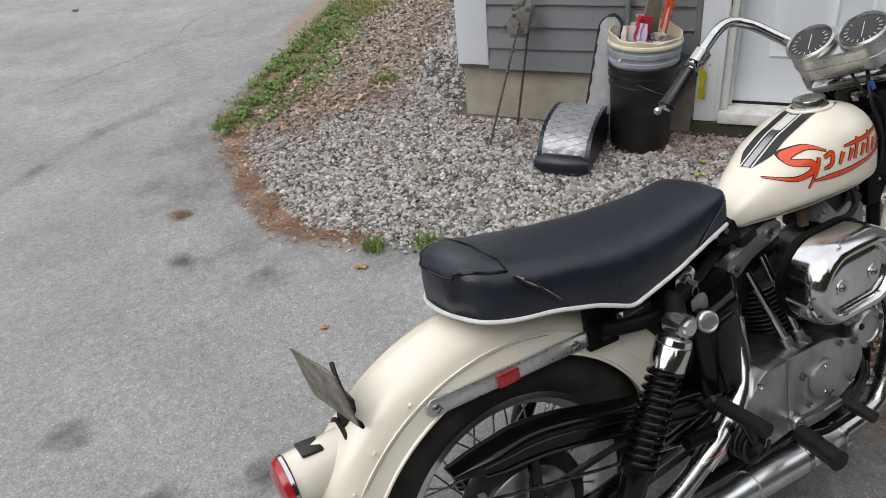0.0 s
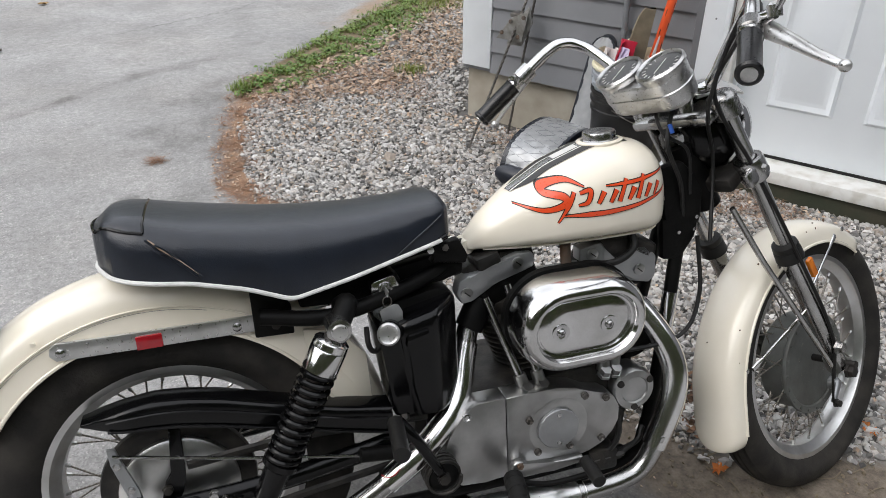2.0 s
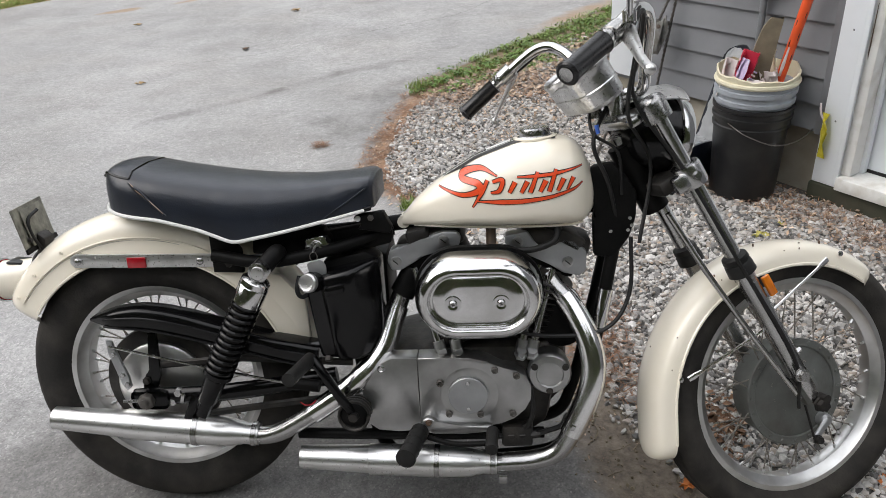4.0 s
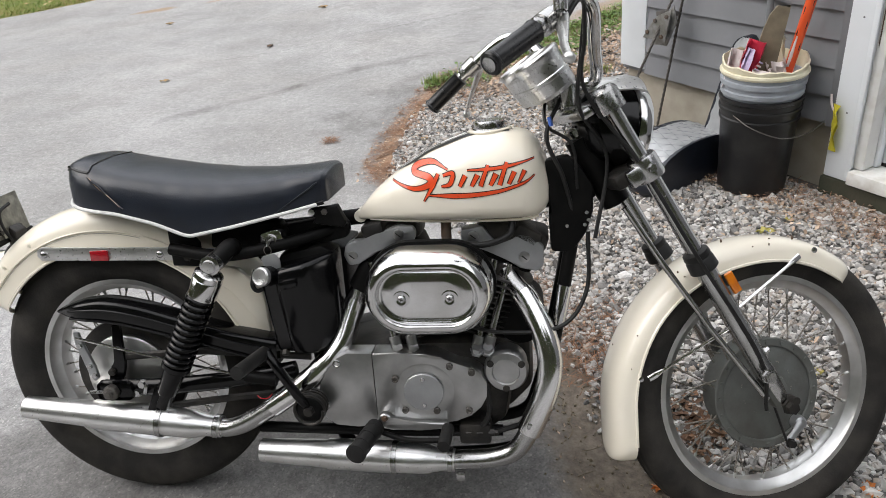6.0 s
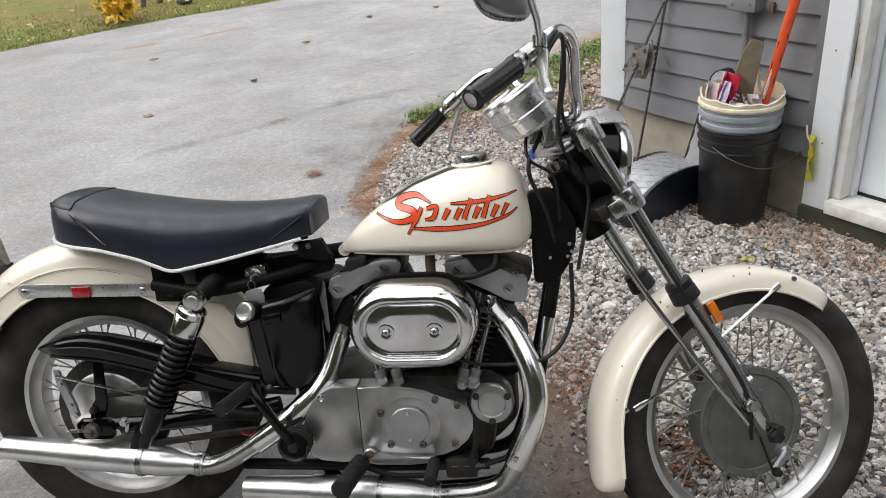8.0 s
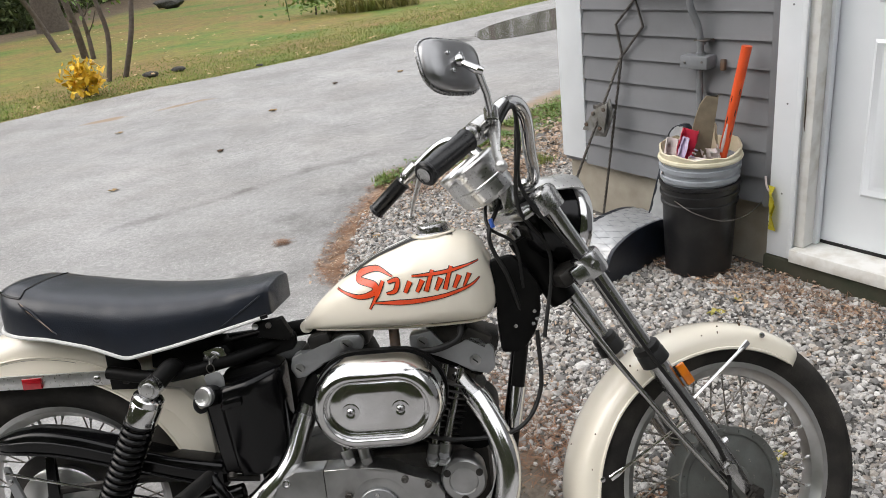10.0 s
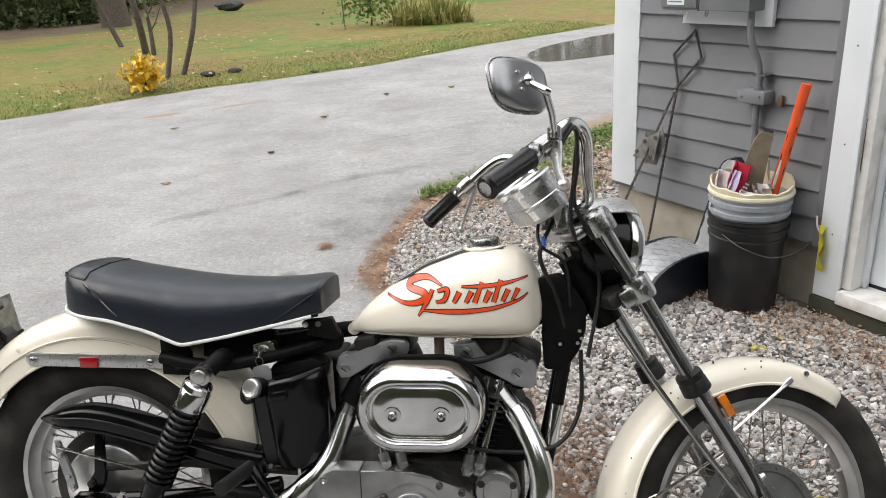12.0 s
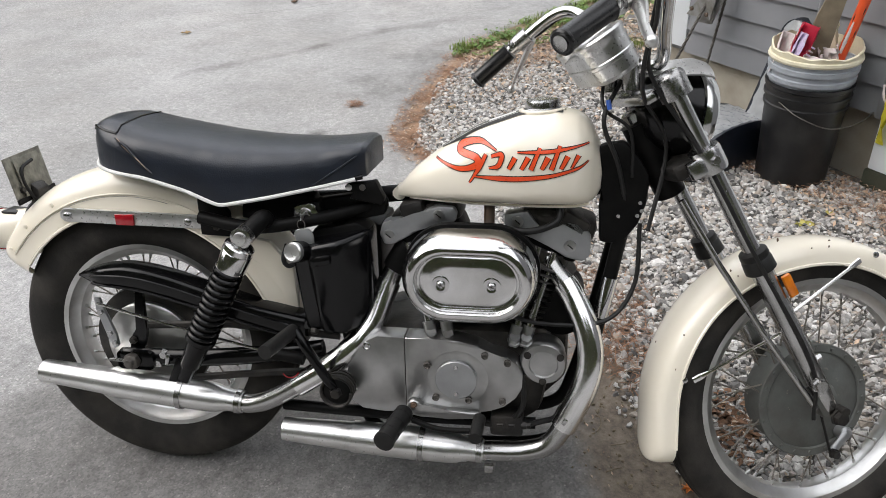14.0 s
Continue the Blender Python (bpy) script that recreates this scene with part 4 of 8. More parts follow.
def fender(put, name, c, r0, r1, half, a0, a1, label, bead, n=48, flare=0.0, drop=0.0):
    """A mudguard: crowned strip with deep sides, thick sheet, rolled lip and a pressed bead. flare: the tail stands wider off the wheel; drop: it hangs straight past the axle's height."""
    def low(a):
        return r0 + flare * float(ease((a - radians(95)) / radians(50))) - 0.4 * flare

    def high(a):
        return r1 + 0.7 * flare * float(ease((a - radians(130)) / radians(50))) - 0.3 * flare

    def at(a, r, y):
        if drop and a > math.pi:
            return c + Vector((-r, y, -(a - math.pi) * drop))
        return c + Vector((math.cos(a) * r, y, math.sin(a) * r))

    def ring(a, shrink=0.0):
        lo, hi = low(a), high(a)
        prof = []
        for k in range(17):
            t = math.pi * k / 16
            prof.append((-half * math.copysign(abs(math.cos(t)) ** 0.8, math.cos(t)), lo + (hi - lo) * math.sin(t) ** 0.62))
        prof[0], prof[-1] = (prof[0][0] * 1.02, lo), (prof[-1][0] * 1.02, lo)
        inner = [(y * (1 - 0.004 / half), max(r - 0.005, lo)) for y, r in prof[1:-1]][::-1]
        return [at(a, r - shrink * 0.25 * (r - lo), y * (1 - shrink)) for y, r in prof + inner]

    rings = []
    for i in range(n + 1):
        t = (1 - math.cos(math.pi * i / n)) / 2
        near_end = min(1, min(t, 1 - t) * (a1 - a0) * r1 / 0.045)
        rings.append(ring(a0 + (a1 - a0) * t, 0.55 * (1 - (1 - (1 - near_end) ** 2) ** 0.5)))
    g = put(name, loft(B(), rings), M["cream"], bike, label)
    for sd in (-1, 1):
        if bead:
            put("bead", tube(B(), [at(a, low(a) + (high(a) - low(a)) * 0.45, sd * half * 0.985) for a in np.linspace(radians(62), a1 - 0.12, 40)], 0.0018, 6), M["cream"], g)
        put("lip", tube(B(), [at(a, low(a) + 0.001, sd * half * 1.02) for a in np.linspace(a0 + 0.10, a1 - 0.12, 44)], 0.0036, 6), M["cream"], g)
    return g


rear_fender = fender(part, "rear_fender", REAR, 0.317, 0.409, 0.076, radians(8), radians(151), "glossy cream rear mudguard", True)
part("crease", tube(B(), [REAR + Vector((math.cos(a), 0, math.sin(a))) * 0.3535 + Vector((0, -0.0766, 0)) for a in np.linspace(radians(74), radians(141), 40)], 0.0004, 5), M["drum"], rear_fender, "fine dark hairline crease")
for a in (118, 132, 143):
    for sd in (-1, 1):
        d = Vector((math.cos(radians(a)), 0, math.sin(radians(a))))
        part("rivet", bolt(B(), REAR + d * 0.372 + Vector((0, sd * 0.0755, 0)), (0, sd, 0), 0.004, 0.003, 8), M["cream"], rear_fender)
for sd in (-1, 1):
    strut = part("fender_strut", prism(B(), [(-0.116, 0.643), (-0.107, 0.633), (0.212, 0.626), (0.212, 0.656), (-0.104, 0.664), (-0.114, 0.656)], sd * 0.0765, sd * 0.084, 0.002), M["rim"], bike, "chrome mudguard strut")
    for x in (-0.098, 0.180):
        part("bolt", lathe(B(), [(0, 0.008), (0.003, 0.008), (0.005, 0.005), (0.006, 0)], (x, sd * 0.084, 0.645 - x * 0.02), (0, sd, 0), 16), M["dull_chrome"], strut)
    part("reflector", box(B(), (0.042, 0.007, 0.024), pose(0.038, sd * 0.0875, 0.643), 0.002), M["red_lens"], strut, "red side reflector")
    part("bracket", prism(B(), [(0.208, 0.615), (0.275, 0.612), (0.275, 0.665), (0.235, 0.72), (0.208, 0.72)], sd * 0.073, sd * 0.088, 0.003), M["black_matt"], bike, "black bracket")
    part("bolt", bolt(B(), (0.245, sd * 0.088, 0.634), (0, sd, 0), 0.007), M["dark_metal"], bike)

# tail lamp and number plate
tail = part("tail_lamp", loft(B(), [[Vector((x, w * math.cos(a), zc + h * math.sin(a))) for a in np.linspace(0, 2 * math.pi, 21)[:-1]] for x, w, h, zc in ((-0.225, 0.035, 0.042, 0.60), (-0.26, 0.040, 0.044, 0.592), (-0.30, 0.046, 0.046, 0.588), (-0.318, 0.047, 0.047, 0.586))]), M["cream"], bike, "cream tail lamp housing")
part("lens", lathe(B(), [(0, 0.049), (0.008, 0.049), (0.018, 0.044), (0.024, 0.03), (0.026, 0)], (-0.318, 0, 0.586), (-1, 0, -0.05), 28), M["red_lens"], tail, "round red tail lens")
part("lens_ring", lathe(B(), [(0, 0.050), (0.0, 0.052), (0.006, 0.052), (0.006, 0.050)], (-0.319, 0, 0.586), (-1, 0, -0.05), 28, True), M["chrome"], tail)
part("plate_light", box(B(), (0.036, 0.044, 0.006), pose(-0.277, 0, 0.6325, 0, 4, 0), 0.002), M["dial"], tail, "dark plate light window")
part("gasket", tube(B(), [Vector((-0.222, 0.046 * math.cos(a), 0.598 + 0.055 * math.sin(a))) for a in np.linspace(0, 2 * math.pi, 24)], 0.004, 6), M["rubber"], tail)
tail.location = (-0.014, 0, -0.004)
plate = part("number_plate", box(B(), (0.003, 0.15, 0.10), pose(-0.240, 0.005, 0.715, 0, -10, 8), 0.001), M["plate"], bike, "grey number plate seen edge-on")
part("plate_frame", box(B(), (0.006, 0.156, 0.012), pose(-0.228, 0.005, 0.668, 0, -10, 8), 0.002), M["black_matt"], plate)
part("backing_plate", box(B(), (0.002, 0.11, 0.085), pose(-0.2345, 0.012, 0.716, 0, -11, 9), 0.001), M["plate"], plate, "bent dirty backing plate")
for y_, r_ in ((-0.045, 0.006), (0.02, 0.005)):
    part("plate_bolt", bolt(B(), (-0.2235, y_, 0.69), (1, 0, 0.15), r_, 0.006), M["dark_metal"], plate)
part("plate_wire", tube(B(), spline([(-0.214, -0.02, 0.66), (-0.222, -0.035, 0.70), (-0.226, -0.03, 0.735), (-0.220, 0.0, 0.75)], 6), 0.004, 7), M["rubber"], bike)
part("plate_bracket", prism(B(), [(-0.232, 0.64), (-0.208, 0.632), (-0.204, 0.685), (-0.222, 0.70)], -0.02, 0.02, 0.004), M["dark_metal"], bike, "dark oily plate bracket")

# seat
SEAT_TOP = [(-0.022, 0.826), (-0.014, 0.842), (0.0, 0.852), (0.03, 0.853), (0.065, 0.845), (0.105, 0.834), (0.16, 0.824), (0.24, 0.811), (0.33, 0.802), (0.42, 0.799), (0.50, 0.803), (0.550, 0.808), (0.566, 0.808), (0.572, 0.805)]
SEAT_LOW = [(-0.022, 0.770), (-0.012, 0.764), (0.03, 0.757), (0.12, 0.748), (0.206, 0.724), (0.277, 0.694), (0.367, 0.708), (0.494, 0.732), (0.56, 0.746), (0.572, 0.748)]
SEAT_W = [(-0.022, 0.03), (-0.016, 0.056), (0.0, 0.085), (0.03, 0.106), (0.07, 0.119), (0.12, 0.1255), (0.28, 0.128), (0.40, 0.114), (0.50, 0.096), (0.545, 0.090), (0.562, 0.086), (0.569, 0.079), (0.572, 0.070)]


def tab(pairs, x):
    return float(np.interp(x, [p[0] for p in pairs], [p[1] for p in pairs]))


def smooth_tab(pairs, x, w=0.012):
    return sum(tab(pairs, x + d) * k for d, k in ((-w, 0.25), (0, 0.5), (w, 0.25)))


rings = []
for x in np.concatenate([np.linspace(-0.022, 0.04, 12), np.linspace(0.05, 0.555, 46), np.linspace(0.560, 0.572, 5)]):
    zt, zb, w = smooth_tab(SEAT_TOP, x), smooth_tab(SEAT_LOW, x), smooth_tab(SEAT_W, x)
    tail_k = float(ease((0.17 - x) / 0.11))
    k = tail_k + 0.6 * float(ease((x - 0.47) / 0.09))
    ring = [(-w, zb), (-w * 1.01, zb + (zt - zb) * (0.35 + 0.1 * k)), (-w * (0.97 + 0.03 * k)* (1 - 0.02 * tail_k), zb + (zt - zb) * (0.66 + 0.16 * (k - tail_k))), (-w * (0.90 + 0.07 * k) * (1 - 0.10 * tail_k), zb + (zt - zb) * (0.84 + 0.10 * (k - tail_k) + 0.07 * float(ease((0.045 - x) / 0.05)))), (-w * (0.78 + 0.12 * k) * (1 - 0.22 * tail_k), zb + (zt - zb) * (0.95 + 0.03 * k)), (-w * 0.5 * (1 - 0.2 * tail_k), zt + 0.002 - 0.001 * k), (0, zt + 0.006 - 0.003 * k)]
    ring = ring + [(-y, q) for y, q in ring[-2::-1]]
    if x > 0.565:
        ring = [(y * 0.97, zb + (q - zb) * 0.96) for y, q in ring]
    rings.append([Vector((x, y, q + (0.0011 * math.sin(x * 110 + 60 * y + 1) * math.sin(x * 13 + 1) if 1 < j < 5 else 0.0))) for j, (y, q) in enumerate(ring)])
seat = tagged(new("seat", finish(loft(B(), rings), "seat", M["leather"], 78)), "black vinyl bucket seat with white piping")
seat.parent = bike
for sd in (-1, 1):
    part("seam", tube(B(), spline([(x, sd * (1.012 * smooth_tab(SEAT_W, x) + 0.001), q) for x, q in ((0.462, 0.729), (0.505, 0.757), (0.535, 0.776), (0.556, 0.790))], 5), 0.0016, 6), M["leather"], seat)
    part("seam", tube(B(), spline([(x, sd * (1.01 * smooth_tab(SEAT_W, x) + 0.001), q) for x, q in ((0.078, 0.818), (0.092, 0.808), (0.115, 0.782), (0.14, 0.757))], 6), 0.0024, 6), M["leather"], seat)
edge = [(x, -smooth_tab(SEAT_W, x) - 0.004, smooth_tab(SEAT_LOW, x)) for x in np.linspace(0.552, -0.014, 46)]
part("piping_end", rod(B(), (0.548, -0.088, 0.7445), (0.564, -0.082, 0.7475), 0.0055, 10), M["black_paint"], seat)
part("piping", tube(B(), spline(edge + [(-0.024, -0.034, 0.768), (-0.026, 0, 0.768), (-0.024, 0.034, 0.768)] + [(x, -y, q) for x, y, q in edge[::-1]], 2), 0.0040, 8), M["piping"], seat, "white piping")
part("seam", tube(B(), rings[13][3:10], 0.0022, 6), M["black_paint"], seat)
part("tail_seam", tube(B(), spline([r[3] for r in rings[13:0:-1]] + [rings[0][6] + Vector((-0.002, 0, 0))] + [r[9] for r in rings[1:14]], 3), 0.0030, 8), M["black_paint"], seat, "raised black seam round the tail")
part("tear", loft(B(), [[Vector((x, y - 0.0015 * k, q + dz)) for k, dz in ((0, -w), (1, 0), (0, w))] for x, y, q, w in ((0.068, -0.1145, 0.825, 0.001), (0.084, -0.1220, 0.811, 0.0034), (0.098, -0.1255, 0.800, 0.0026), (0.114, -0.1280, 0.785, 0.0014), (0.136, -0.1295, 0.762, 0.0005))], closed=False, cap=False), M["litter"], seat, "frayed pale tear")
part("tear_edge", tube(B(), spline([(0.064, -0.1130, 0.825), (0.082, -0.1220, 0.807), (0.096, -0.1255, 0.796), (0.112, -0.1278, 0.781), (0.134, -0.1290, 0.758)], 6), 0.0018, 6), M["leather"], seat)
part("seat_pan", prism(B(), [(0.0, 0.752), (0.12, 0.738), (0.206, 0.712), (0.277, 0.684), (0.367, 0.697), (0.494, 0.722), (0.55, 0.738), (0.55, 0.765), (0.0, 0.765)], -0.07, 0.07), M["black_matt"], bike)

# tank
TANK_TOP = [(0.622, 0.706), (0.632, 0.724), (0.66, 0.752), (0.711, 0.792), (0.79, 0.838), (0.876, 0.868), (0.94, 0.874), (0.985, 0.868), (1.012, 0.850), (1.028, 0.815), (1.033, 0.78)]
TANK_LOW = [(0.622, 0.690), (0.64, 0.690), (0.70, 0.690), (0.95, 0.690), (0.985, 0.690), (1.012, 0.692), (1.024, 0.700), (1.033, 0.722)]
TANK_W = [(0.622, 0.022), (0.635, 0.033), (0.66, 0.048), (0.72, 0.074), (0.79, 0.098), (0.87, 0.111), (0.94, 0.113), (0.985, 0.105), (1.008, 0.090), (1.024, 0.066), (1.033, 0.045)]
TP = 2.5


def tank_row(x):
    zt, zb, w = smooth_tab(TANK_TOP, x), smooth_tab(TANK_LOW, x, 0.006), smooth_tab(TANK_W, x)
    return zt, zb, w


def tank_ring(x, n=36):
    zt, zb, w = tank_row(x)
    zm = zb + (zt - zb) * 0.42
    out = []
    for k in range(n):
        a = 2 * math.pi * k / n
        c, s = math.cos(a), math.sin(a)
        y = w * math.copysign(abs(c) ** (2 / TP), c)
        q = zm + (zt - zm) * abs(s) ** (2 / TP) if s >= 0 else zm - (zm - zb) * abs(s) ** (2 / 4.5)
        out.append(Vector((x, y, q)))
    return out


def tank_side(x, q, lift=0.0):
    """The right flank of the tank at that length and height."""
    zt, zb, w = tank_row(x)
    zm = zb + (zt - zb) * 0.42
    h = (q - zm) / (zt - zm) if q > zm else (zm - q) / (zm - zb)
    p = TP if q > zm else 4.5
    return Vector((x, -w * max(1 - min(abs(h), 1) ** p, 0) ** (1 / (TP if q > zm else p)) - lift, q))


def tank_top(x, y, lift=0.0):
    zt, zb, w = tank_row(x)
    zm = zb + (zt - zb) * 0.42
    return Vector((x, y, zm + (zt - zm) * max(1 - min(abs(y / w), 1) ** TP, 0) ** (1 / TP) + lift))


tank = part("tank", loft(B(), [tank_ring(x) for x in np.concatenate([np.linspace(0.622, 0.66, 8), np.linspace(0.67, 0.98, 30), np.linspace(0.985, 1.033, 12)])]), M["cream"], bike, "cream teardrop fuel tank with an orange painted flourish")
part("seam", tube(B(), [tank_side(x, smooth_tab(TANK_LOW, x, 0.006) + 0.004, -0.004) for x in np.linspace(0.65, 1.01, 30)], 0.003, 6), M["cream"], tank)
part("front_tab", lathe(B(), [(-0.012, 0.0), (-0.012, 0.017), (0.012, 0.017), (0.012, 0)], (1.043, -0.03, 0.748), (0, 1, 0), 20), M["cream"], tank, "cream mounting tab")
part("tab_bolt", lathe(B(), [(0, 0.009), (0.008, 0.008), (0.008, 0)], (1.043, -0.042, 0.748), (0, -1, 0), 14), M["dull_chrome"], tank)
part("rear_tab", lathe(B(), [(-0.02, 0.0), (-0.02, 0.014), (0.02, 0.014), (0.02, 0)], (0.624, 0, 0.697), (0, 1, 0), 18), M["cream"], tank)
cap_at = tank_top(0.914, 0, -0.004)
cap = part("fuel_cap", lathe(B(), [(0, 0.036), (0.006, 0.036), (0.008, 0.033), (0.018, 0.033), (0.022, 0.031), (0.0235, 0.024), (0.022, 0.0)], cap_at, (-0.06, 0, 1), 36), M["dull_chrome"], tank, "weathered chrome fuel cap")
part("cap_ring", lathe(B(), [(0, 0.046), (0.004, 0.046), (0.006, 0.038), (0.0, 0.038)], cap_at, (-0.06, 0, 1), 36, True), M["cream"], tank)


def strip(name, rows, mapper, lift, material, parent, label=""):
    """A painted strip of left and right edge points laid on a surface."""
    bm = B()
    R = [[bm.verts.new(mapper(a[0] + (b[0] - a[0]) * t, a[1] + (b[1] - a[1]) * t, lift)) for t in np.linspace(0, 1, 4)] for a, b in rows]
    for p, q in zip(R, R[1:]):
        for k in range(3):
            bm.faces.new((p[k], p[k + 1], q[k + 1], q[k]))
    return part(name, bm, material, parent, label)


for w0, w1, lift, mt in ((0.0, 0.036, 0.0012, "black_line"), (0.012, 0.016, 0.0018, "white_deco"), (0.0, 0.008, 0.0018, "dull_chrome")):
    xs = np.linspace(0.715, 0.955 if w0 == 0 and w1 > 0.03 else 0.868, 26)
    for sd in (-1, 1):
        strip("top_stripe", [((x, sd * w0), (x, sd * w1 * min(1, (x - 0.69) / 0.06 if mt == "black_line" else 1))) for x in xs], tank_top, lift, M[mt], tank)
strip("top_badge", [((x, -0.010), (x, 0.010)) for x in np.linspace(0.81, 0.862, 6)], tank_top, 0.0026, M["white_deco"], tank, "small pale sticker")


def stroke(pts, widths, grow, lift, material, n=10):
    """A brush stroke on the tank's flank."""
    P = spline([(x, 0, q) for x, q in pts], n)
    W = np.interp(np.linspace(0, 1, len(P)), np.linspace(0, 1, len(widths)), widths)
    rows = []
    for i, p in enumerate(P):
        d = (P[min(i + 1, len(P) - 1)] - P[max(i - 1, 0)]).normalized()
        nrm = Vector((-d.z, 0, d.x)) * (W[i] / 2 + grow)
        rows.append(((p.x - nrm.x, p.z - nrm.z), (p.x + nrm.x, p.z + nrm.z)))
    return strip("flourish", rows, tank_side, lift, material, tank)


STROKES = [
    ([(0.832, 0.808), (0.800, 0.822), (0.765, 0.813), (0.760, 0.801), (0.792, 0.793), (0.794, 0.779), (0.758, 0.769), (0.708, 0.782)], (0.002, 0.008, 0.010, 0.011, 0.013, 0.012, 0.008, 0.001)),
    ([(0.812, 0.800), (0.800, 0.776), (0.780, 0.744)], (0.006, 0.008, 0.002)),
    ([(0.822, 0.797), (0.842, 0.801), (0.836, 0.780), (0.818, 0.775)], (0.005, 0.008, 0.008, 0.003)),
    ([(0.868, 0.797), (0.856, 0.775)], (0.009, 0.006)),
    ([(0.893, 0.798), (0.880, 0.775)], (0.009, 0.006)),
    ([(0.914, 0.816), (0.898, 0.775)], (0.006, 0.008)),
    ([(0.930, 0.799), (0.918, 0.776)], (0.010, 0.006)),
    ([(0.951, 0.820), (0.936, 0.776)], (0.006, 0.008)),
    ([(0.966, 0.801), (0.954, 0.777)], (0.009, 0.006)),
    ([(0.986, 0.802), (0.973, 0.778)], (0.008, 0.003)),
    ([(0.872, 0.807), (0.91, 0.808), (0.95, 0.812), (1.005, 0.822)], (0.002, 0.006, 0.006, 0.001)),
    ([(0.789, 0.757), (0.84, 0.756), (0.89, 0.758), (0.94, 0.765), (0.985, 0.778), (1.005, 0.79)], (0.002, 0.009, 0.008, 0.006, 0.004, 0.001)),
]
for pts, ws in STROKES:
    stroke(pts, ws, 0.0016, 0.0010, M["black_line"])
    stroke(pts, ws, 0.0, 0.0016, M["orange"])

# frame
def frame_tube(pts, r=0.014, mt="black_matt", n=6):
    return part("frame_tube", tube(B(), spline(pts, n), r, 12), M[mt], bike)


frame_tube([(1.115, 0, 0.80), (0.9, 0, 0.735), (0.68, 0, 0.70), (0.56, 0, 0.685), (0.42, 0, 0.66)], 0.018)
for sd in (-1, 1):
    frame_tube([(1.105, sd * 0.025, 0.755), (1.075, sd * 0.04, 0.62), (1.045, sd * 0.055, 0.46), (1.0, sd * 0.07, 0.25), (0.95, sd * 0.075, 0.165), (0.80, sd * 0.08, 0.145), (0.62, sd * 0.085, 0.15), (0.55, sd * 0.085, 0.20), (0.52, sd * 0.08, 0.36), (0.49, sd * 0.06, 0.60), (0.54, sd * 0.03, 0.685)], 0.0145)
    frame_tube([(0.60, sd * 0.03, 0.685), (0.48, sd * 0.08, 0.66), (0.34, sd * 0.115, 0.645), (0.22, sd * 0.105, 0.66)], 0.014)
    part("chrome_sleeve", tube(B(), [(1.0615, sd * 0.0475, 0.54), (1.044, sd * 0.056, 0.455)], 0.0165, 12), M["chrome"], bike) if sd < 0 else None
neck = part("neck", tube(B(), [AXIS - RAKE * 0.05, AXIS + RAKE * 0.11], 0.030, 20), M["black_matt"], bike, "black steering head")
part("mount_tab", lathe(B(), [(-0.004, 0.0125), (0.004, 0.0125), (0.005, 0.0115), (0.005, 0.0065), (0.0045, 0.0)], (1.032, -0.030, 0.745), (0, -1, 0), 20), M["cream"], tank, "cream mounting tab")
part("mount_hole", lathe(B(), [(0, 0.0068), (0.002, 0.006), (0.002, 0)], (1.032, -0.0352, 0.745), (0, -1, 0), 14), M["drum"], tank)
part("gusset", prism(B(), [(1.02, 0.70), (1.13, 0.72), (1.115, 0.80), (1.05, 0.79)], -0.018, 0.018, 0.006), M["black_matt"], bike)
part("wiring_cover", prism(B(), [(1.034, 0.615), (1.078, 0.612), (1.108, 0.655), (1.122, 0.70), (1.122, 0.755), (1.10, 0.79), (1.072, 0.820), (1.026, 0.812), (1.026, 0.775), (1.040, 0.74), (1.030, 0.70)], -0.055, -0.03, 0.008), M["black_matt"], bike)
for x, q in ((1.108, 0.700), (1.104, 0.674), (1.112, 0.684), (1.068, 0.672)):
    part("cover_screw", lathe(B(), [(0, 0.0045), (0.003, 0.004), (0.003, 0)], (x, -0.055, q), (0, -1, 0), 10), M["dull_chrome"], bike)

